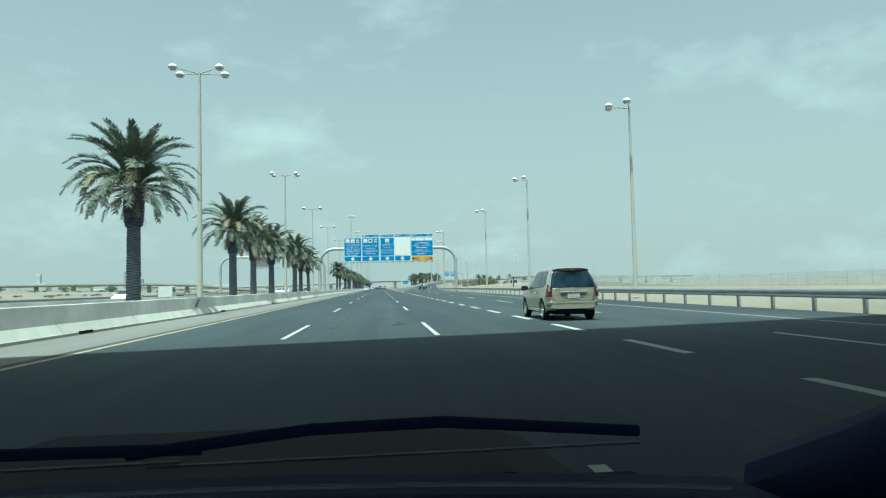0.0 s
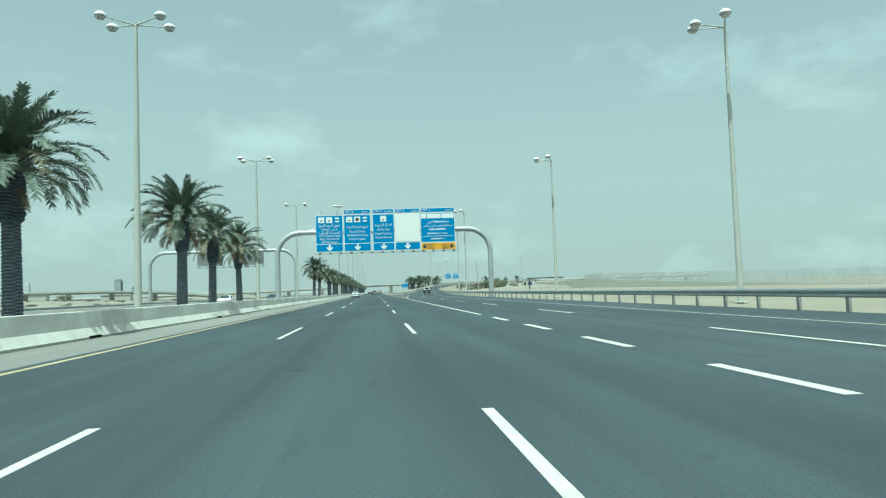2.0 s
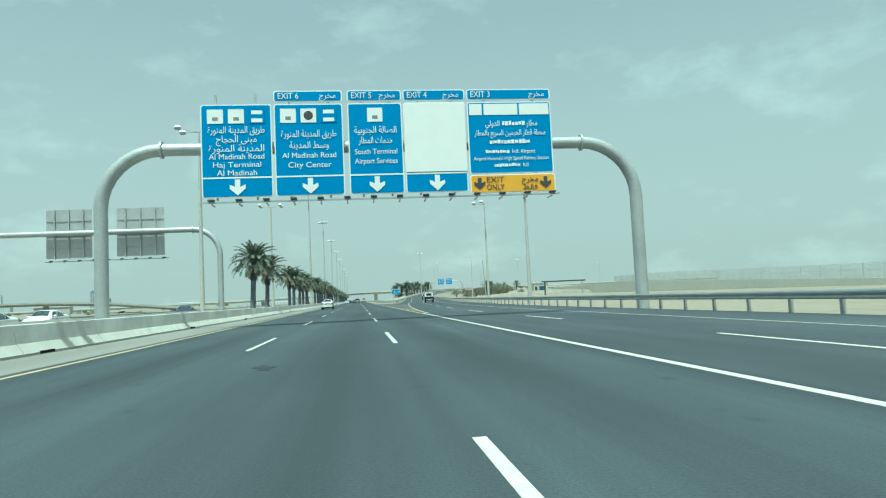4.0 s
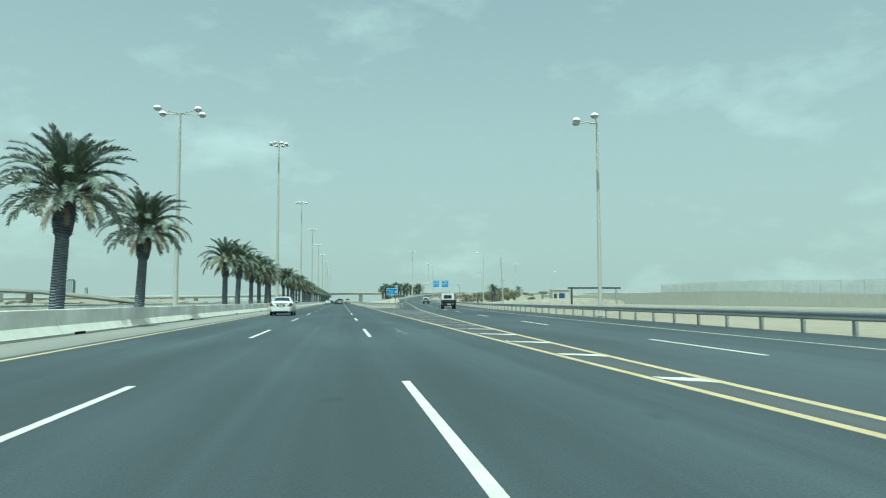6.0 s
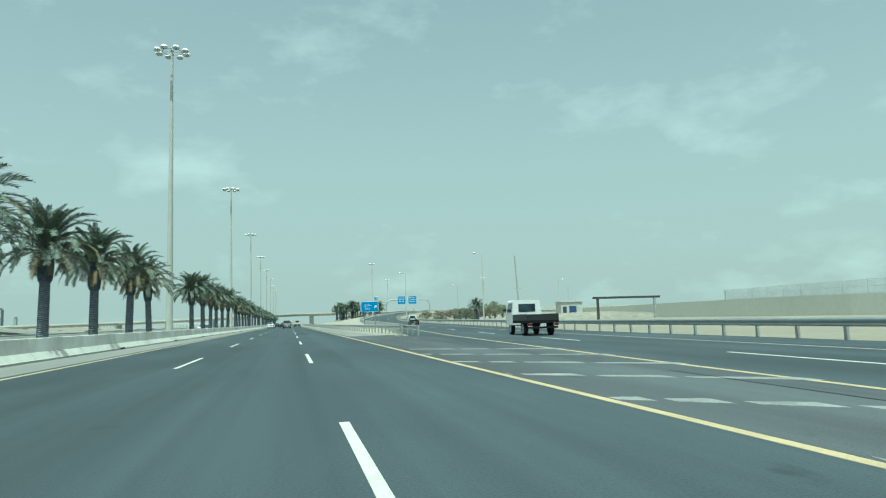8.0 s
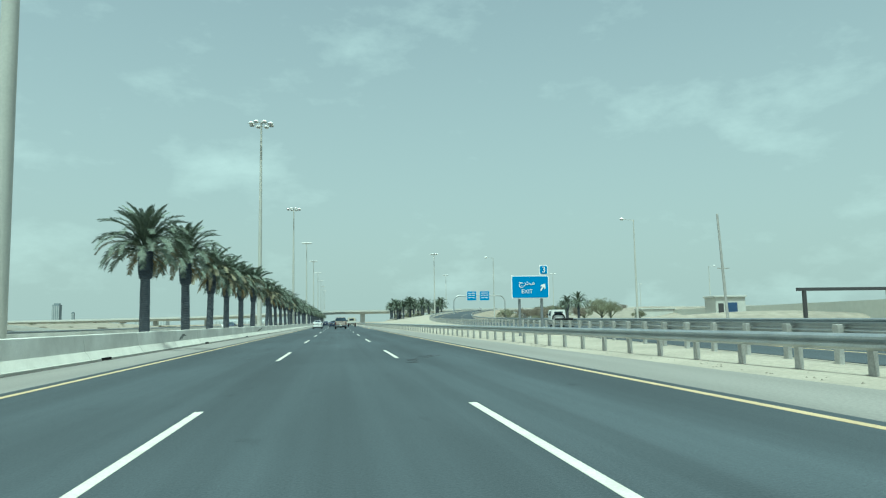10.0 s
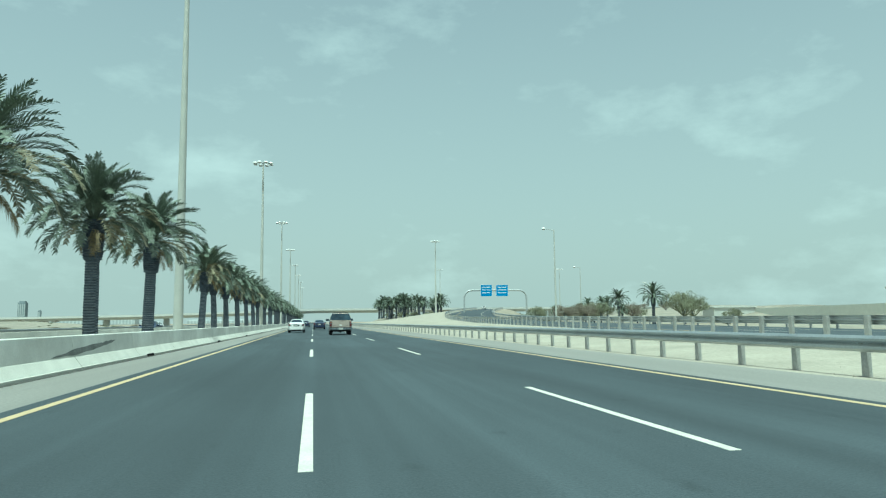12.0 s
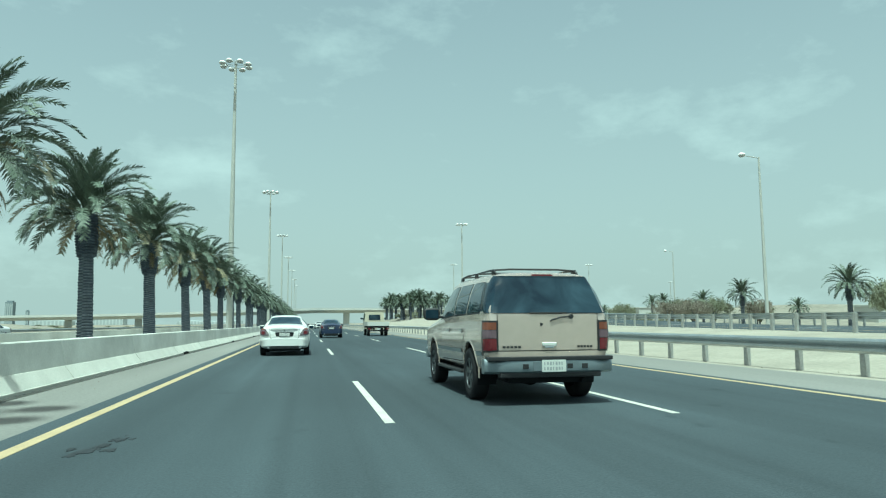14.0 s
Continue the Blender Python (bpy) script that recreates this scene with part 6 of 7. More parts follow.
def slab(name, parent, x0, x1, y0, y1, z0, z1, material, bevel=0.01, label="", seg=2):
    bm = bmesh.new()
    box(bm, x0, x1, y0, y1, z0, z1, min(bevel, 0.45 * min(abs(x1 - x0), abs(y1 - y0), abs(z1 - z0))), seg)
    return part(name, bm, material, parent, label)


def plate(parent, x, y, z, w=0.34, h=0.17, face=-1):
    p = slab("number_plate", parent, x - w / 2, x + w / 2, y - 0.008, y + 0.008, z - h / 2, z + h / 2, PLATE, 0.004, "white number plate")
    bm = bmesh.new()
    for zz in (z + h * 0.21, z - h * 0.21):
        for k in range(7):
            xx = x - w * 0.42 + k * w * 0.12
            box(bm, xx, xx + w * (0.075 if k % 3 else 0.05), y + face * 0.010, y + face * 0.009, zz - h * (0.11 if k % 2 else 0.14), zz + h * 0.13)
    part("plate_lettering", bm, PLATE_INK, p)


def mirror(parent, x, y, z, side, material, k=1.0):
    bm = bmesh.new()
    bmesh.ops.create_uvsphere(bm, u_segments=16, v_segments=10, radius=1.0)
    for v in bm.verts:
        a, b, c = v.co
        v.co = (x + side * 0.13 * k + 0.125 * k * math.copysign(abs(a) ** 0.6, a), y + 0.075 * math.copysign(abs(b) ** 0.8, b) * (1.0 if b > 0 else 0.45), z + 0.095 + 0.085 * k * math.copysign(abs(c) ** 0.6, c))
    shell = part("wing_mirror", bm, material, parent, smooth=True)
    bm = bmesh.new()
    box(bm, *sorted((x - side * 0.12, x + side * 0.04)), y - 0.03, y + 0.03, z + 0.02, z + 0.07, 0.012)
    part("mirror_arm", bm, TRIM, shell)
    slab("mirror_glass", shell, *sorted((x + side * 0.04 * k, x + side * 0.225 * k)), y - 0.040, y - 0.030, z + 0.095 - 0.06 * k, z + 0.095 + 0.06 * k, GLASS, 0.004)


# --- the large tan estate off-roader
def big_suv(x, y, label):
    ob = empty("sport_utility_car", (x, y, 0), label=label, category="car")
    st = [(0.00, 0.64, 1.30, 1.89, 0.87, 0.94, 0.925, 0.72), (0.05, 0.60, 1.30, 1.91, 0.93, 0.985, 0.96, 0.76), (0.16, 0.52, 1.30, 1.925, 0.955, 1.005, 0.972, 0.78), (0.45, 0.46, 1.30, 1.935, 0.96, 1.01, 0.975, 0.79), (1.25, 0.46, 1.29, 1.945, 0.97, 1.01, 0.98, 0.80),
          (2.6, 0.46, 1.27, 1.95, 0.97, 1.01, 0.98, 0.80), (3.25, 0.46, 1.25, 1.92, 0.97, 1.01, 0.97, 0.77), (3.98, 0.46, 1.23, 1.33, 0.97, 1.0, 0.95, 0.85), (4.3, 0.46, 1.20, 1.26, 0.97, 1.0, 0.94, 0.84), (5.2, 0.48, 1.12, 1.18, 0.95, 0.98, 0.92, 0.82), (5.42, 0.50, 1.06, 1.11, 0.90, 0.95, 0.89, 0.78), (5.5, 0.56, 0.98, 1.02, 0.80, 0.88, 0.82, 0.70)]
    sh = Shell(st, ((0, 0.42), (0.05, 0.41), (0.45, 0.14), (0.9, 0.0)))
    wheels = ((1.06, 0.40), (4.36, 0.40))
    shade_sharp(part("body", sh.mesh([(a, 0.42, 0.475) for a, b in wheels]), TAN, ob), 34)

    def tail(a, z):
        return sh.round_tail(a, z)
    glass = part("rear_window", skin(tail, [(-1.10, 1.318), (1.10, 1.318), (1.085, 1.42), (0.945, 1.79), (0.82, 1.882), (-0.82, 1.882), (-0.945, 1.79), (-1.085, 1.42)], 0.05, 0.016, 0.02, backward, 20, 10, 0.012), GLASS, ob, "dark tinted rear window")
    shade_sharp(glass, 40)
    gate = part("tailgate", skin(tail, [(-0.80, 0.785), (0.80, 0.785), (0.80, 1.300), (-0.80, 1.300)], 0.02, 0.012, 0.03, backward, 10, 8, 0.010), TAN, ob)
    shade_sharp(gate, 40)
    part("tailgate_strip", skin(tail, [(-0.93, 0.695), (0.93, 0.695), (0.93, 0.770), (-0.93, 0.770)], 0.015, 0.022, 0.03, backward, 12, 4, 0.008), TAN, ob, "pale strip under the tailgate")
    part("gate_gap", ribbon(tail, [(-0.93, 0.778), (0.93, 0.778)], 0.014, backward, 0.006), TRIM, ob)
    for s in (-1, 1):
        part("gate_gap", ribbon(tail, [(s * 0.806, 0.78), (s * 0.806, 1.31)], 0.012, backward, 0.006), TRIM, ob)
    # White plate paint stands in for the chrome's bright reflection.
    handle = slab("tailgate_handle", ob, -0.115, 0.115, -0.062, -0.024, 0.842, 0.900, PLATE, 0.018, "tailgate handle painted white for its chrome shine", 3)
    slab("handle_grip", handle, -0.075, 0.075, -0.058, -0.02, 0.815, 0.843, CHROME, 0.01)
    slab("keyhole", ob, -0.135, -0.095, -0.036, -0.02, 1.14, 1.18, TRIM, 0.012)
    bm = bmesh.new()
    tube(bm, [(0.03, -0.034, 1.205), (0.06, -0.038, 1.225), (0.20, -0.038, 1.262), (0.36, -0.036, 1.275)], 0.012, 8)
    cyl(bm, (0.37, -0.01, 1.272), (0.37, -0.046, 1.272), 0.034, n=14)
    wiper = part("rear_wiper", bm, TRIM, ob, "black rear wiper")
    bm = bmesh.new()
    box(bm, -0.30, 0.30, -0.040, -0.028, 1.322, 1.336, 0.003)
    part("wiper_blade", bm, TRIM, wiper)
    part("brake_lamp", skin(tail, [(-0.17, 1.878), (0.17, 1.878), (0.17, 1.908), (-0.17, 1.908)], 0.01, 0.02, 0.03, backward, 6, 4), RED, ob, "red high brake lamp")
    for a0, a1, m in ((-0.735, -0.43, TRIM), (0.46, 0.72, TRIM)):
        bm = bmesh.new()
        for k in range(5):
            u = a0 + (a1 - a0) * k / 5
            box(bm, u, u + abs(a1 - a0) / 7, -0.0305, -0.024, 0.818, 0.850)
        part("badge", bm, m, gate)
    for s in (-1, 1):
        def lens(name, z0, z1, m, parent, grow=0.0, push=0.03):
            q = sorted((s * (0.83 - grow), s * (1.055 + grow)))
            return part(name, skin(tail, [(q[0], z0), (q[1], z0), (q[1], z1), (q[0], z1)], 0.012, push, 0.05, backward, 8, 5), m, parent, "upright tail lamp in a black frame" if grow else "")
        lamp = lens("tail_lamp", 0.762, 1.218, TRIM, ob, 0.030, 0.026)
        lens("amber_lens", 1.085, 1.190, AMBER, lamp)
        lens("clear_lens", 0.965, 1.077, CLEAR2, lamp)
        lens("red_lens", 0.790, 0.957, RED, lamp)
    bm = bmesh.new()
    rows = []
    for k in range(25):
        u = -1 + 2 * k / 24
        xx = 1.02 * u
        back = -0.15 + 0.13 * abs(u) ** 6
        prof = [(back + 0.05, 0.455), (back, 0.49), (back - 0.012, 0.565), (back + 0.006, 0.64), (back + 0.04, 0.665), (0.16, 0.665), (0.16, 0.455)]
        rows.append([bm.verts.new((xx, yy, zz)) for yy, zz in prof])
    for a, b in zip(rows, rows[1:]):
        for k in range(7):
            bm.faces.new((a[k], a[(k + 1) % 7], b[(k + 1) % 7], b[k]))
    bm.faces.new(rows[0])
    bm.faces.new(rows[-1])
    bmesh.ops.recalc_face_normals(bm, faces=bm.faces)
    bp = shade_sharp(part("rear_bumper", bm, BUMPER, ob, "silver step bumper"), 40)
    slab("bumper_pad", bp, -0.985, 0.985, -0.155, 0.10, 0.640, 0.698, TRIM, 0.012)
    slab("bumper_valance", bp, -0.80, 0.80, -0.118, 0.05, 0.40, 0.475, TRIM, 0.02)
    slab("plate_recess", bp, -0.30, 0.42, -0.168, -0.150, 0.495, 0.63, BUMPER, 0.004)
    for k in (-0.42, 0.28, 0.52):
        slab("step_hole", bp, k - 0.045, k + 0.045, -0.171, -0.150, 0.525, 0.595, TRIM, 0.004)
    plate(ob, 0.02, -0.176, 0.565, 0.38, 0.17)
    slab("hitch_frame", ob, -0.62, 0.62, 0.05, 0.4, 0.31, 0.43, UNDER, 0.02)
    slab("underbody", ob, -0.66, 0.66, 0.1, 5.1, 0.32, 0.5, UNDER, 0.03)
    bm = bmesh.new()
    cyl(bm, (-0.62, 1.06, 0.36), (0.62, 1.06, 0.36), 0.07, n=10)
    cyl(bm, (0, 0.92, 0.36), (0.0, 1.2, 0.36), 0.16, n=14)
    part("rear_axle", bm, UNDER, ob)
    bm = bmesh.new()
    cyl(bm, (0.55, -0.02, 0.33), (0.55, 1.4, 0.36), 0.035, n=8)
    part("exhaust", bm, UNDER, ob)
    for s in (-1, 1):
        side_glass(ob, sh, [(0.46, 0.07), (1.32, 0.07), (1.30, 0.90), (0.64, 0.90)], s, GLASS)
        side_glass(ob, sh, [(1.42, 0.07), (2.34, 0.07), (2.30, 0.90), (1.42, 0.90)], s, GLASS)
        side_glass(ob, sh, [(2.44, 0.07), (3.78, 0.07), (3.18, 0.90), (2.42, 0.90)], s, GLASS_SOFT)
        vent = part("pillar_vent", skin(lambda u, v: sh.on(u, v * 2, s), [(0.20, 0.05), (0.44, 0.05), (0.62, 0.44), (0.40, 0.44)], 0.02, 0.006, 0.02, outward(s)), GLASS, ob, "dark glossy rear pillar with louvres")
        for k in range(12):
            v = 0.08 + 0.028 * k
            u = 0.30 + 0.46 * (v - 0.05)
            part("louvre", ribbon(lambda a, b: sh.on(a, b * 2, s), [(u, v), (u + 0.11, v + 0.006)], 0.012, outward(s), 0.013), TRIM, vent)
        for yy, wr in wheels:
            xs = arch(ob, sh, yy, 0.42, 0.475, s, TAN, 0.032)
            wheel(ob, s * (xs - 0.13), yy, wr, 0.27, s, 6, RIM_D, 0.60)
        seam(ob, sh, [(1.37, 0.98), (1.37, 1.28)], s)
        seam(ob, sh, [(1.62, 0.56), (1.56, 0.90), (1.37, 0.98)], s)
        for yy in (2.39, 3.46):
            seam(ob, sh, [(yy, 0.54), (yy, 1.26)], s)
        seam(ob, sh, [(1.62, 0.56), (3.46, 0.54)], s)
        seam(ob, sh, [(0.4, 1.17), (5.1, 1.02)], s, 0.012, "body_crease", TAN, 0.006)
        for yy in (1.50, 2.55):
            grip(ob, sh, yy, 1.06, s, CHROME)
        seam(ob, sh, [(1.58, 0.73), (3.80, 0.73)], s, 0.065, "side_moulding", BUMPER, 0.018)
        seam(ob, sh, [(0.20, 0.73), (0.56, 0.73)], s, 0.065, "side_moulding", BUMPER, 0.018)
        slab("running_board", ob, *sorted((s * 0.90, s * 1.03)), 1.60, 3.75, 0.37, 0.425, TRIM, 0.02)
        mirror(ob, s * 0.98, 3.62, 1.26, s, TRIM, 1.4)
        bm = bmesh.new()
        tube(bm, [(s * 0.68, 0.46, 1.92), (s * 0.69, 0.56, 1.985), (s * 0.69, 0.9, 2.0), (s * 0.69, 2.4, 2.01), (s * 0.68, 2.9, 1.99), (s * 0.67, 3.0, 1.93)], 0.019, 8)
        rail = part("roof_rail", bm, TRIM, ob, smooth=True)
        for yy in (0.62, 1.75, 2.85):
            slab("rail_foot", rail, *sorted((s * 0.665, s * 0.705)), yy - 0.07, yy + 0.07, 1.925, 1.995, TRIM, 0.012)
        slab("head_lamp", ob, *sorted((s * 0.62, s * 0.90)), 5.38, 5.50, 0.80, 0.96, CLEAR, 0.02)
    for yy in (0.66, 1.6, 2.6):
        bm = bmesh.new()
        tube(bm, [(-0.69, yy, 1.995), (-0.4, yy, 2.012), (0.4, yy, 2.012), (0.69, yy, 1.995)], 0.015, 8)
        part("roof_bar", bm, TRIM, ob)
    part("windscreen", skin(sh.top, [(-0.72, 3.90), (0.72, 3.90), (0.64, 3.34), (-0.64, 3.34)], 0.05, 0.008, 0.02, upward, 10, 8), GLASS_SOFT, ob)
    slab("grille", ob, -0.6, 0.6, 5.42, 5.53, 0.70, 0.94, CHROME, 0.02)
    slab("front_bumper", ob, -0.95, 0.95, 5.30, 5.60, 0.45, 0.68, BUMPER, 0.06, seg=4)
    return ob


suv = big_suv(-1.23, 379.8, "tan full-size sport utility car in the middle lane")
suv.scale = (0.93, 0.93, 0.975)


# --- saloon cars
def saloon(x, y, colour, label, rz=0.0, group=""):
    ob = empty("saloon_car", (x, y, 0), rz, label=label, category="car", group=group)
    st = [(0.00, 0.44, 0.92, 1.02, 0.67, 0.755, 0.715, 0.57), (0.05, 0.36, 0.935, 1.06, 0.74, 0.825, 0.785, 0.63), (0.15, 0.30, 0.945, 1.085, 0.79, 0.865, 0.83, 0.665), (0.40, 0.27, 0.95, 1.10, 0.815, 0.885, 0.85, 0.675), (0.72, 0.25, 0.955, 1.12, 0.825, 0.895, 0.86, 0.665), (1.02, 0.24, 0.955, 1.205, 0.83, 0.895, 0.862, 0.635),
          (1.50, 0.24, 0.955, 1.395, 0.83, 0.895, 0.865, 0.60), (2.00, 0.24, 0.95, 1.465, 0.83, 0.895, 0.865, 0.59), (2.45, 0.24, 0.94, 1.47, 0.83, 0.895, 0.86, 0.59), (2.95, 0.24, 0.93, 1.395, 0.83, 0.895, 0.85, 0.565), (3.70, 0.24, 0.90, 1.01, 0.83, 0.89, 0.82, 0.64), (4.30, 0.26, 0.80, 0.875, 0.80, 0.87, 0.77, 0.60), (4.66, 0.32, 0.66, 0.72, 0.70, 0.78, 0.68, 0.52), (4.80, 0.42, 0.56, 0.60, 0.52, 0.60, 0.52, 0.40)]
    sh = Shell(st)
    wheels = ((1.02, 0.33), (3.80, 0.33))
    shade_sharp(part("body", sh.mesh([(a, 0.345, 0.385) for a, b in wheels]), colour, ob), 44)
    tail = sh.round_tail
    part("rear_window", skin(sh.top, [(-0.64, 0.80), (0.64, 0.80), (0.52, 1.50), (-0.52, 1.50)], 0.08, 0.008, 0.02, upward, 12, 10), GLASS, ob, "dark sloping rear window").data.shade_smooth()
    part("windscreen", skin(sh.top, [(-0.62, 3.62), (0.62, 3.62), (0.48, 2.86), (-0.48, 2.86)], 0.08, 0.008, 0.02, upward, 12, 10), GLASS_SOFT, ob).data.shade_smooth()
    part("boot_seam", ribbon(tail, [(-0.52, 0.99), (-0.50, 0.66), (-0.42, 0.60), (0.42, 0.60), (0.50, 0.66), (0.52, 0.99)], 0.012, backward, 0.004), TRIM, ob)
    part("boot_lip", skin(tail, [(-0.50, 0.955), (0.50, 0.955), (0.46, 1.0), (-0.46, 1.0)], 0.02, 0.02, 0.04, backward, 12, 5, 0.01), colour, ob)
    part("plate_recess", skin(tail, [(-0.30, 0.70), (0.30, 0.70), (0.33, 0.85), (-0.33, 0.85)], 0.03, 0.004, 0.01, backward, 6, 4), TRIM, ob)
    part("plate_garnish", skin(tail, [(-0.33, 0.842), (0.33, 0.842), (0.33, 0.875), (-0.33, 0.875)], 0.012, 0.022, 0.03, backward, 6, 4), CHROME, ob)
    plate(ob, 0, -0.018, 0.77, 0.36, 0.11)
    bm = bmesh.new()
    cyl(bm, (0, 0.0, 0.915), (0, -0.02, 0.915), 0.045, n=18)
    part("badge", bm, CHROME, ob)
    bump = part("rear_bumper", skin(tail, [(-1.08, 0.36), (1.08, 0.36), (1.06, 0.60), (0.72, 0.63), (-0.72, 0.63), (-1.06, 0.60)], 0.06, 0.02, 0.04, backward, 26, 8, 0.02), colour, ob)
    bump.data.shade_smooth()
    slab("diffuser", bump, -0.58, 0.58, -0.03, 0.2, 0.24, 0.385, TRIM, 0.05, seg=3)
    for s in (-1, 1):
        q = [(s * 0.53, 0.745), (s * 0.80, 0.745), (s * 1.00, 0.81), (s * 1.07, 0.91), (s * 0.88, 0.985), (s * 0.68, 0.985)]
        lamp = part("tail_lamp", skin(tail, q, 0.03, 0.016, 0.04, backward, 12, 8, 0.012), CLEAR2, ob, "wrap-round tail lamp, smoked clear with a red disc")
        disc = [(s * 0.745 + 0.066 * math.cos(a), 0.84 + 0.058 * math.sin(a)) for a in [2 * math.pi * k / 12 for k in range(12)]]
        part("red_lens", skin(tail, disc, 0.02, 0.034, 0.03, backward, 8, 8), RED, lamp)
        part("amber_lens", skin(tail, [(s * 0.70, 0.935), (s * 0.84, 0.94), (s * 0.83, 0.975), (s * 0.72, 0.975)], 0.012, 0.034, 0.03, backward, 6, 4), AMBER, lamp)
        part("clear_lens", skin(tail, [(s * 0.57, 0.765), (s * 0.65, 0.765), (s * 0.665, 0.90), (s * 0.62, 0.89)], 0.012, 0.030, 0.03, backward, 6, 4), CLEAR, lamp)
        bm = bmesh.new()
        cyl(bm, (s * 0.56, -0.03, 0.33), (s * 0.56, 0.2, 0.33), 0.06, n=16)
        part("exhaust", bm, CHROME, ob)
        side_glass(ob, sh, [(1.68, 0.06), (2.30, 0.06), (2.18, 0.90), (1.78, 0.90)], s, GLASS_SOFT)
        side_glass(ob, sh, [(2.37, 0.06), (3.34, 0.06), (2.78, 0.88), (2.27, 0.90)], s, GLASS_SOFT)
        side_glass(ob, sh, [(1.22, 0.16), (1.62, 0.07), (1.71, 0.88), (1.56, 0.80)], s, GLASS, "quarter_window", 0.025)
        for yy, wr in wheels:
            xs = arch(ob, sh, yy, 0.345, 0.385, s, colour, 0.03)
            wheel(ob, s * (xs - 0.10), yy, wr, 0.21, s, 5, None, 0.66)
        seam(ob, sh, [(1.42, 0.70), (1.60, 0.94)], s)
        seam(ob, sh, [(1.45, 0.36), (1.46, 0.60), (1.42, 0.70)], s)
        for yy in (2.33, 3.36):
            seam(ob, sh, [(yy, 0.36), (yy, 0.93)], s)
        seam(ob, sh, [(1.45, 0.36), (3.36, 0.36)], s)
        for yy in (1.62, 2.50):
            grip(ob, sh, yy, 0.80, s, colour)
        seam(ob, sh, [(1.5, 0.475), (3.3, 0.475)], s, 0.04, "side_moulding", colour, 0.014)
        mirror(ob, s * 0.84, 3.16, 0.92, s, colour)
        part("head_lamp", skin(lambda u, v: sh.flank(u, v, s), [(4.30, 0.62), (4.70, 0.56), (4.66, 0.66), (4.34, 0.74)], 0.03, 0.012, 0.03, outward(s)), CLEAR, ob)
    slab("underbody", ob, -0.58, 0.58, 0.3, 4.5, 0.17, 0.3, UNDER, 0.03)
    return ob


saloon(-5.53, 212.45, WHITE, "white saloon car in the lane beside the median")
# Second copy of the same car, placed for the camera's last view.
saloon(-5.40, 396.2, WHITE, "same white saloon car, placed again far along the median lane", group="cars far ahead")
saloon(-2.65, 426.6, NAVY, "dark blue saloon car far ahead", group="cars far ahead")


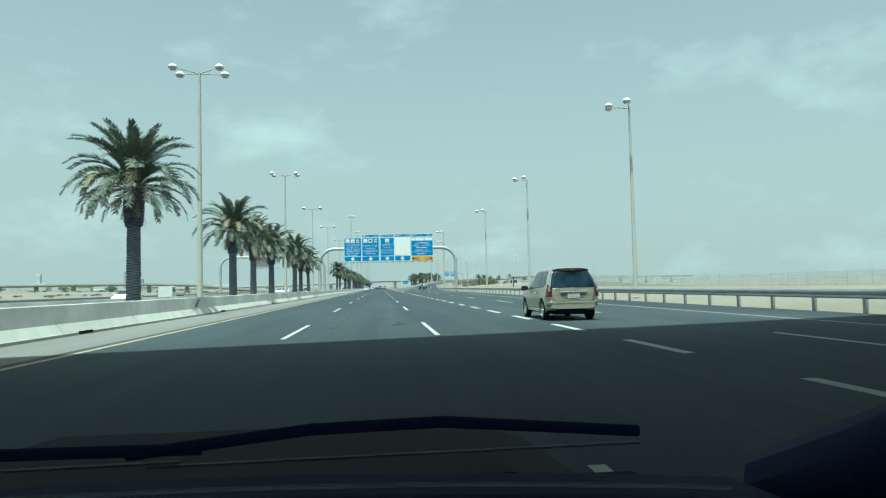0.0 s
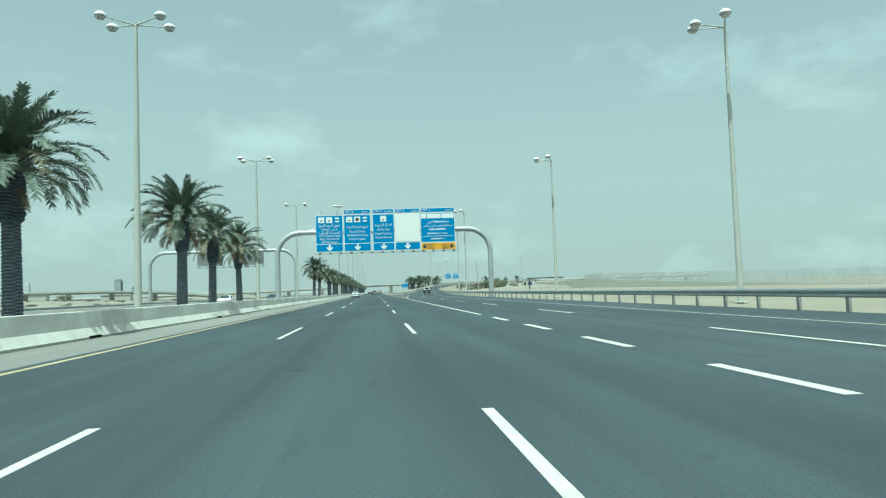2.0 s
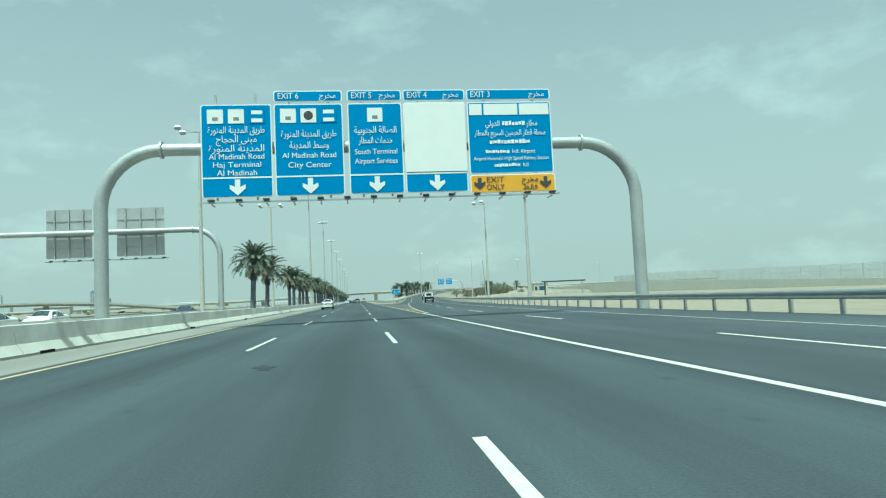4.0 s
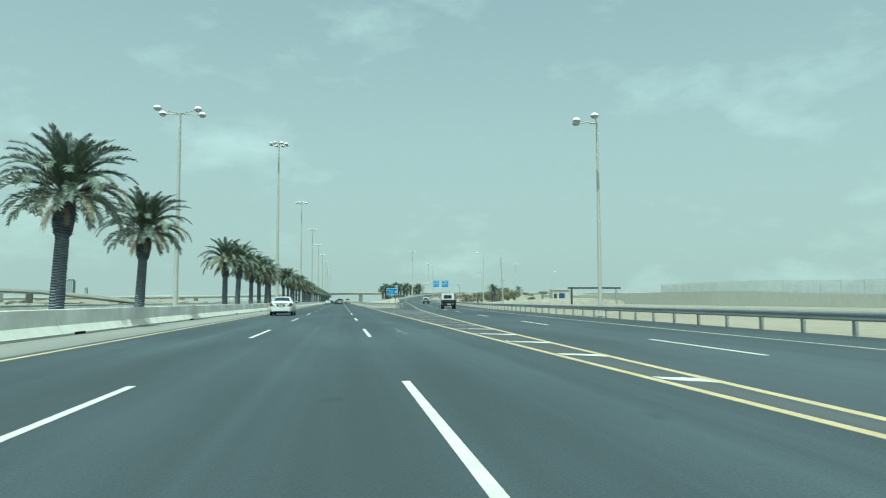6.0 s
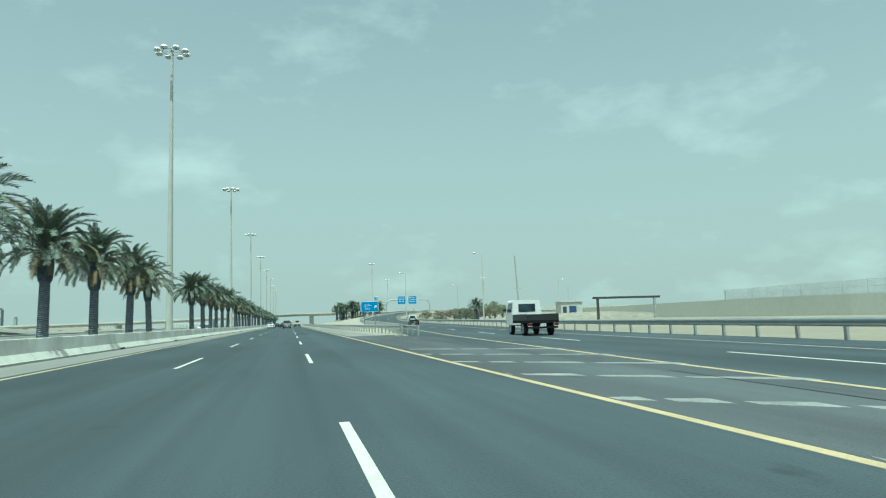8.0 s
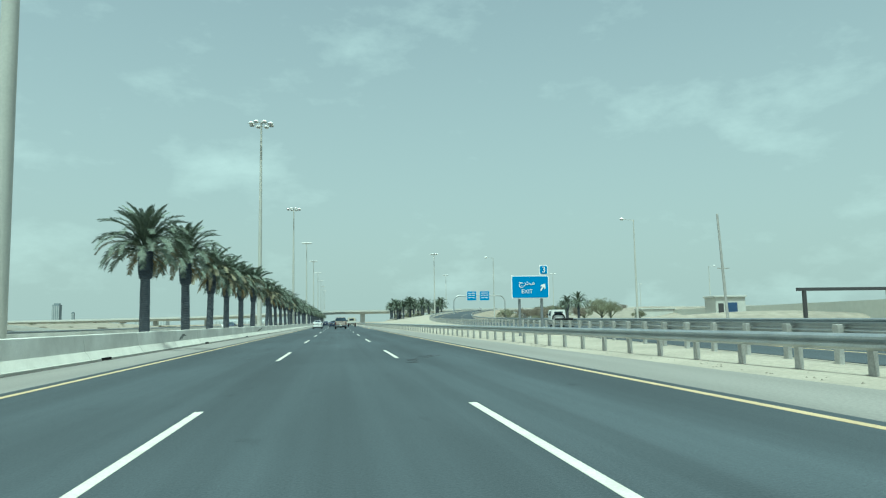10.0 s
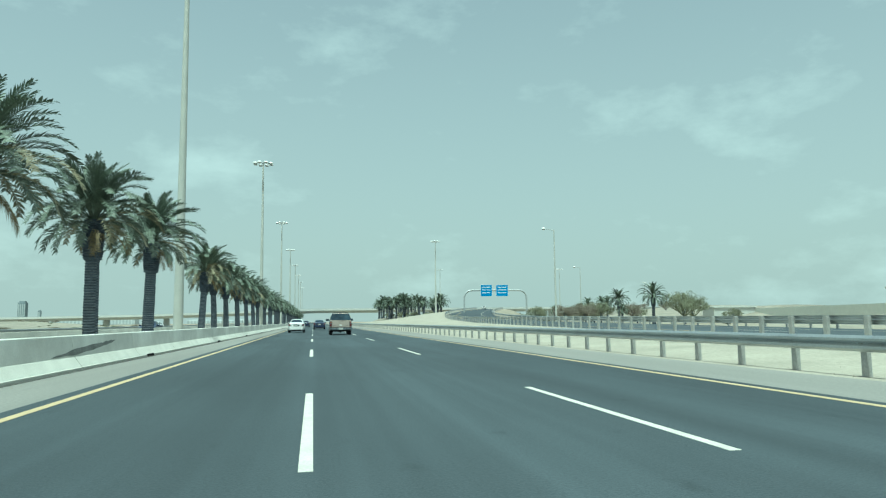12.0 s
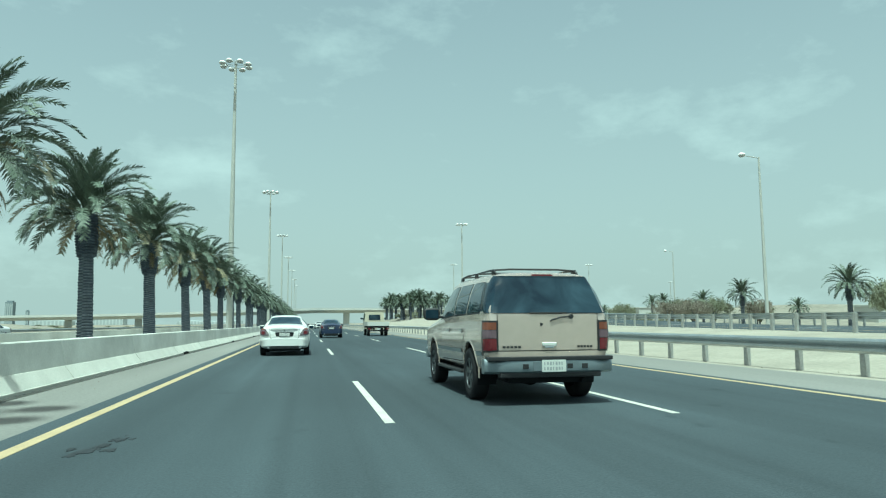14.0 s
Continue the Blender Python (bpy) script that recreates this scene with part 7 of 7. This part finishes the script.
# --- the silver people carrier
def people_carrier(x, y, label, paint_m=None, rz=0.0, group=""):
    SILVER = paint_m or CHAMPAGNE
    ob = empty("people_carrier", (x, y, 0), rz, label=label, category="car", group=group)
    st = [(0.00, 0.52, 1.03, 1.59, 0.66, 0.745, 0.715, 0.50), (0.05, 0.42, 1.03, 1.61, 0.73, 0.795, 0.765, 0.55), (0.16, 0.34, 1.035, 1.635, 0.77, 0.825, 0.79, 0.58), (0.55, 0.29, 1.035, 1.665, 0.79, 0.83, 0.80, 0.60), (1.3, 0.27, 1.015, 1.685, 0.795, 0.832, 0.802, 0.605),
          (2.0, 0.27, 0.995, 1.675, 0.795, 0.832, 0.80, 0.60), (2.55, 0.27, 0.975, 1.595, 0.795, 0.832, 0.795, 0.58), (3.32, 0.27, 0.955, 1.075, 0.785, 0.828, 0.775, 0.63), (3.60, 0.28, 0.91, 0.99, 0.77, 0.82, 0.75, 0.60), (3.92, 0.31, 0.79, 0.85, 0.72, 0.775, 0.70, 0.55), (4.07, 0.37, 0.68, 0.73, 0.62, 0.68, 0.61, 0.48), (4.14, 0.45, 0.61, 0.65, 0.48, 0.55, 0.48, 0.38)]
    sh = Shell(st, ((0, 0.34), (0.05, 0.33), (0.4, 0.14), (0.9, 0.0)))
    wheels = ((0.80, 0.325), (3.40, 0.325))
    shade_sharp(part("body", sh.mesh([(a, 0.345, 0.385) for a, b in wheels]), SILVER, ob), 40)
    tail = sh.round_tail
    part("rear_window", skin(tail, [(-0.725, 1.06), (-0.70, 1.035), (0.70, 1.035), (0.725, 1.06), (0.62, 1.49), (-0.62, 1.49)], 0.04, 0.014, 0.02, backward, 14, 8, 0.010), GLASS, ob, "dark tinted rear window").data.shade_smooth()
    for s in (-1, 1):
        part("pillar_trim", ribbon(tail, [(s * 0.775, 1.15), (s * 0.685, 1.50)], 0.045, backward, 0.012), CHROME, ob, "bright strip beside the rear window")
    bm = bmesh.new()
    rows = []
    for k in range(17):
        u = -1 + 2 * k / 16
        e = 0.10 * abs(u) ** 4
        rows.append([bm.verts.new((0.565 * u, yy + e * f, zz - 0.045 * abs(u) ** 3)) for yy, zz, f in ((0.40, 1.662, 0), (0.15, 1.650, 1), (0.105, 1.640, 1), (0.11, 1.618, 1), (0.24, 1.602, 1), (0.40, 1.61, 0))])
    for a, b in zip(rows, rows[1:]):
        for k in range(6):
            bm.faces.new((a[k], a[(k + 1) % 6], b[(k + 1) % 6], b[k]))
    bm.faces.new(rows[0])
    bm.faces.new(rows[-1])
    bmesh.ops.recalc_face_normals(bm, faces=bm.faces)
    sp = shade_sharp(part("roof_spoiler", bm, NAVY, ob, "glossy dark roof spoiler"), 40)
    # Black plate on the tail paints the spoiler's shade.
    part("spoiler_shade", skin(tail, [(-0.585, 1.495), (0.585, 1.495), (0.55, 1.57), (-0.55, 1.57)], 0.02, 0.018, 0.02, backward, 10, 5), TRIM, sp, "black strip painted as the shade under the spoiler")
    slab("brake_lamp", sp, -0.15, 0.15, 0.100, 0.14, 1.619, 1.637, RED, 0.004)
    gate = part("tailgate", skin(tail, [(-0.66, 0.62), (0.66, 0.62), (0.69, 0.86), (0.655, 1.025), (-0.655, 1.025), (-0.69, 0.86)], 0.04, 0.010, 0.02, backward, 12, 8, 0.014), SILVER, ob)
    gate.data.shade_smooth()
    slab("tailgate_garnish", ob, -0.46, 0.46, -0.060, -0.012, 0.868, 0.915, CHROME, 0.020, "bright bar over the number plate", 3)
    # Raised plate in darker silver, painting the shade of a recess.
    part("plate_recess", skin(tail, [(-0.33, 0.70), (0.33, 0.70), (0.42, 0.868), (-0.42, 0.868)], 0.03, 0.026, 0.01, backward, 8, 4), mat("plate_recess_silver", (0.24, 0.24, 0.21), 0.4, 0.3, vary=0.05), ob)
    plate(ob, 0, -0.038, 0.785, 0.38, 0.15)
    bm = bmesh.new()
    cyl(bm, (0, -0.02, 0.965), (0, -0.040, 0.965), 0.055, n=18)
    part("badge", bm, CHROME, ob)
    bm = bmesh.new()
    for k in range(6):
        box(bm, -0.60 + k * 0.032, -0.60 + k * 0.032 + 0.024, -0.026, -0.019, 0.955, 0.978)
    part("lettering", bm, CHROME, gate)
    bump = part("rear_bumper", skin(tail, [(-1.03, 0.40), (-0.7, 0.375), (0.7, 0.375), (1.03, 0.40), (1.02, 0.60), (-1.02, 0.60)], 0.05, 0.022, 0.05, backward, 28, 8, 0.0), SILVER, ob)
    bump.data.shade_smooth()
    part("bumper_edge", skin(tail, [(-0.90, 0.555), (0.90, 0.555), (0.90, 0.59), (-0.90, 0.59)], 0.015, 0.036, 0.03, backward, 24, 3), SILVER, bump)
    slab("exhaust_valance", bump, -0.5, 0.5, 0.06, 0.3, 0.27, 0.36, UNDER, 0.03)
    for s in (-1, 1):
        part("reflector", skin(tail, [(s * 0.74, 0.465), (s * 0.96, 0.465), (s * 0.96, 0.495), (s * 0.74, 0.495)], 0.01, 0.032, 0.02, backward, 6, 3), RED, bump)
        q = [(s * 0.695, 0.755), (s * 1.02, 0.735), (s * 0.99, 0.83), (s * 0.905, 1.00), (s * 0.865, 1.13), (s * 0.80, 1.135), (s * 0.735, 1.06), (s * 0.685, 1.02)]
        lamp = part("tail_lamp", skin(tail, q, 0.02, 0.018, 0.05, backward, 10, 10, 0.010), RED, ob, "tall red tail lamp with a clear centre")
        part("clear_lens", skin(tail, [(s * 0.715, 0.925), (s * 0.79, 0.92), (s * 0.785, 1.04), (s * 0.735, 1.03)], 0.015, 0.032, 0.03, backward, 6, 5), CLEAR, lamp)
        side_glass(ob, sh, [(0.42, 0.24), (0.60, 0.08), (1.195, 0.06), (1.195, 0.94), (0.66, 0.94)], s, GLASS, "quarter_window", 0.05)
        side_glass(ob, sh, [(1.235, 0.06), (2.03, 0.06), (1.99, 0.93), (1.235, 0.94)], s, GLASS, r=0.02)
        side_glass(ob, sh, [(2.12, 0.06), (3.02, 0.06), (2.50, 0.91), (2.07, 0.92)], s, GLASS_SOFT, r=0.02)
        for yy, wr in wheels:
            xs = arch(ob, sh, yy, 0.345, 0.385, s, SILVER, 0.05)
            wheel(ob, s * (xs - 0.095), yy, wr, 0.19, s, 8, None, 0.66)
        seam(ob, sh, [(1.21, 0.76), (1.21, 1.01)], s)
        seam(ob, sh, [(1.30, 0.40), (1.27, 0.62), (1.21, 0.76)], s)
        for yy in (2.07, 3.00):
            seam(ob, sh, [(yy, 0.38), (yy, 0.97)], s)
        seam(ob, sh, [(1.30, 0.39), (3.0, 0.38)], s)
        seam(ob, sh, [(0.75, 0.77), (0.92, 0.80), (3.1, 0.75)], s, 0.014, "body_crease", SILVER, 0.008)
        for yy in (1.36, 2.20):
            grip(ob, sh, yy, 0.875, s, CHROME)
        seam(ob, sh, [(1.4, 0.46), (2.95, 0.45)], s, 0.04, "side_moulding", SILVER, 0.016)
        slab("sill", ob, *sorted((s * 0.74, s * 0.80)), 1.18, 3.02, 0.275, 0.345, SILVER, 0.02)
        mirror(ob, s * 0.79, 2.90, 0.94, s, TRIM)
        part("head_lamp", skin(lambda u, v: sh.flank(u, v, s), [(3.62, 0.70), (4.02, 0.60), (3.98, 0.70), (3.66, 0.84)], 0.03, 0.012, 0.03, outward(s)), CLEAR, ob)
    part("windscreen", skin(sh.top, [(-0.62, 3.22), (0.62, 3.22), (0.50, 2.52), (-0.50, 2.52)], 0.06, 0.008, 0.02, upward, 10, 8), GLASS_SOFT, ob).data.shade_smooth()
    slab("underbody", ob, -0.56, 0.56, 0.25, 3.9, 0.19, 0.33, UNDER, 0.03)
    return ob


people_carrier(4.66, 21.15, "champagne-silver people carrier in the outer lane")


# --- lorries
CREAM = paint("cream_bed_paint", (0.60, 0.60, 0.55))


def light_truck(x, y, colour, label, rz=0.0, flat=False, boards=None):
    ob = empty("light_truck", (x, y, 0), rz, label=label, category="truck")
    L = 5.6 if not flat else 7.2
    for s in (-1, 1):
        slab("chassis_rail", ob, *sorted((s * 0.32, s * 0.44)), 0.1, L - 0.4, 0.55, 0.72, UNDER, 0.01)
    bed = slab("load_bed", ob, -0.98, 0.98, 0.0, L - 2.0, 0.74, 0.90, UNDER, 0.015)
    if flat:
        bm = bmesh.new()
        tube(bm, [(0.80 * math.cos(a), L - 1.96, 0.98 + 0.78 * math.sin(a)) for a in [math.pi * k / 12 for k in range(13)]], 0.09, 8)
        part("roll_hoop", bm, UNDER, bed, "dark hoop behind the cab")
        slab("cargo", bed, -0.7, 0.7, 0.5, L - 2.6, 0.902, 1.12, TRIM, 0.06)
    else:
        for s in (-1, 1):
            slab("side_board", bed, *sorted((s * 0.93, s * 0.98)), 0.02, L - 2.03, 0.902, 1.28, boards or TRIM, 0.01)
        slab("tail_board", bed, -0.93, 0.93, 0.0, 0.05, 0.902, 1.26, boards or TRIM, 0.01)
    bm = bmesh.new()
    y0 = L - 1.9
    sweep(bm, [(-0.95, 0.62), (0.95, 0.62), (0.95, 1.35), (0.86, 2.12), (0.78, 2.2), (-0.78, 2.2), (-0.86, 2.12), (-0.95, 1.35)], [(0, y0, 0), (0, L - 0.35, 0), (0, L, 0)])
    cab = shade_sharp(part("cab", bm, colour, ob), 25)
    slab("rear_window", cab, -0.55, 0.55, y0 - 0.02, y0 - 0.002, 1.45, 1.95, GLASS, 0.01)
    for s in (-1, 1):
        bm = bmesh.new()
        pts = [(s * 0.945, y0 + 0.3, 1.42), (s * 0.945, L - 0.3, 1.42), (s * 0.88, L - 0.5, 2.02), (s * 0.88, y0 + 0.3, 2.02)]
        sheet(bm, pts if s < 0 else pts[::-1], (s * 0.014, 0, 0))
        part("side_window", bm, GLASS, cab)
        mirror(ob, s * 0.97, L - 0.35, 1.5, s, TRIM)
        slab("tail_lamp", ob, *sorted((s * 0.70, s * 0.94)), -0.05, 0.0, 0.58, 0.72, RED, 0.01)
        for yy in (1.25, L - 1.0):
            wheel(ob, s * 0.80, yy, 0.40, 0.26, s, 5)
    slab("rear_bumper", ob, -0.9, 0.9, -0.06, 0.02, 0.42, 0.54, UNDER, 0.01)
    plate(ob, 0, -0.066, 0.62)
    return ob


light_truck(1.72, 432.6, BEIGE, "beige truck with pale bed boards far ahead beside the shoulder", boards=CREAM)
flatbed = light_truck(20.4, 331.0, WHITE, "white cab light truck with a dark flat bed and hoop", -0.085, True)
flatbed.scale, flatbed.location.z = (0.8, 0.8, 0.8), rise(333)
# The flatbed truck again, placed where an earlier camera view has it.
light_truck(13.9, 252.0, WHITE, "same white cab truck placed again, with a dark bed, on the exit lanes", -0.09)
saloon(-21.0, 150.0, WHITE, "white saloon car on the opposite carriageway", math.pi, "cars on the opposite road")
saloon(-24.5, 166.0, WHITE, "white saloon car following on the opposite carriageway", math.pi, "cars on the opposite road")
saloon(-21.5, 196.0, NAVY, "dark saloon car on the opposite carriageway", math.pi, "cars on the opposite road")
saloon(-25.0, 422.0, WHITE, "white saloon car on the far carriageway", math.pi, "cars on the opposite road")
saloon(-21.8, 405.0, NAVY, "dark saloon car passing on the far carriageway", math.pi, "cars on the opposite road")
oncoming = light_truck(-27.2, 91.2, WHITE, "white pickup truck on the opposite carriageway", math.pi, boards=WHITE)
oncoming.scale = (0.88, 0.88, 0.85)
saloon(-27.2, 76.0, WHITE, "white hatchback on the opposite carriageway", math.pi, "cars on the opposite road")
climbing = saloon(X_EDGE - 5.0 + drift(620), 620.0, WHITE, "white saloon car far along the climbing exit road", -0.3, "cars far ahead")
climbing.location.z = rise(622.4)
saloon(-5.3, 486.0, NAVY, "dark saloon car distant in the fast lane", 0.0, "cars far ahead")
saloon(-2.0, 520.0, WHITE, "white saloon car distant in the middle lane", 0.0, "cars far ahead")


# --- the carrying car at the start: open windscreen frame, dashboard, wipers
def carrying_car(x, y):
    ob = empty("carrying_car", (x, y, 0), label="dark car front with dashboard, wipers and windscreen pillars", category="car")
    bm = bmesh.new()
    prof = [(0.25, 0.66), (0.30, 0.86), (0.42, 0.885), (0.70, 0.885), (0.90, 0.88), (1.02, 0.87), (1.02, 0.66)]
    rows = []
    for k in range(13):
        u = -1.2 + 1.72 * k / 12
        bow = 0.06 * (1 - ((u + 0.34) / 0.86) ** 2)
        rows.append([bm.verts.new((u, yy + bow * (yy > 0.5), z + 0.018 * (bow / 0.06) * (z > 0.8))) for yy, z in prof])
    for a, b in zip(rows, rows[1:]):
        for k in range(len(prof)):
            bm.faces.new((a[k], a[(k + 1) % len(prof)], b[(k + 1) % len(prof)], b[k]))
    bm.faces.new(rows[0])
    bm.faces.new(rows[-1])
    bmesh.ops.recalc_face_normals(bm, faces=bm.faces)
    shade_sharp(part("dashboard", bm, DASH_M, ob, "dark plastic dashboard, blue shade put into its colour"))
    bm = bmesh.new()
    tube(bm, [(-1.2 + 1.66 * k / 14, 0.885 + 0.06 * (1 - ((-0.86 + 1.66 * k / 14) / 0.86) ** 2), 0.890 + 0.018 * (1 - ((-0.86 + 1.66 * k / 14) / 0.86) ** 2)) for k in range(15)], 0.004, 6)
    part("dashboard_edge", bm, BUMPER, ob, "thin pale edge of the dashboard")
    slab("scuttle", ob, -1.2, 0.5, 1.03, 1.35, 0.72, 0.80, UNDER, 0.02)
    for x0, x1, zt in ((-1.15, -0.30, 0.915), (-0.42, 0.45, 0.94)):
        bm = bmesh.new()
        tube(bm, [(x0, 1.20, 0.90), (x0 + (x1 - x0) * 0.35, 1.17, zt - 0.004), (x0 + (x1 - x0) * 0.6, 1.17, zt), (x1, 1.20, 0.905)], 0.010, 8)
        w = part("wiper", bm, DASH_M, ob, "dark windscreen wiper, blue shade put into its colour")
        bm = bmesh.new()
        cyl(bm, (x0 + 0.05, 1.14, 0.893), (x1 - 0.02, 1.14, 0.899), 0.003, n=6)
        part("blade", bm, CHROME, w)
    for s, x0 in ((1, 0.60), (-1, -1.28)):
        bm = bmesh.new()
        a = [(x0 + s * 0.02, 1.06, 0.84), (x0 + s * 0.03, 0.70, 1.0), (x0, 0.22, 1.28), (x0 - s * 0.12, -0.25, 1.50)]
        tube(bm, a, 0.055, 10)
        part("pillar", bm, DASH_M, ob, "grey windscreen pillar", smooth=True)
        slab("door_panel", ob, *sorted((x0 + s * 0.03, x0 + s * 0.13)), -1.0, 0.95, 0.30, 0.86, DASH_M, 0.02)
    bm = bmesh.new()
    box(bm, -1.10, 0.44, -1.3, -0.22, 1.46, 1.52, 0.02)
    part("roof", bm, NAVY, ob)
    bm = bmesh.new()
    sweep(bm, [(-0.86, 0.5), (0.80, 0.5), (0.80, 0.74), (0.6, 0.80), (-0.66, 0.80), (-0.86, 0.74)], [(-0.34, 1.36, 0), (-0.34, 2.3, -0.08), (-0.34, 2.45, -0.14)])
    part("bonnet", bm, UNDER, ob)
    for s in (-1, 1):
        for yy in (1.7, -0.9):
            wheel(ob, -0.34 + s * 0.74, yy, 0.31, 0.19, s, 7)
    slab("floor", ob, -1.1, 0.42, -1.2, 1.9, 0.22, 0.32, UNDER, 0.02)
    return ob


# Navy tone carries the blue cast of the bridge's shade.
DASH_M = mat("dashboard_plastic", (0.006, 0.015, 0.055), 0.85, vary=0.08, scale=6, fine=60, bump=0.1)
carrying_car(-1.361, 0.0)
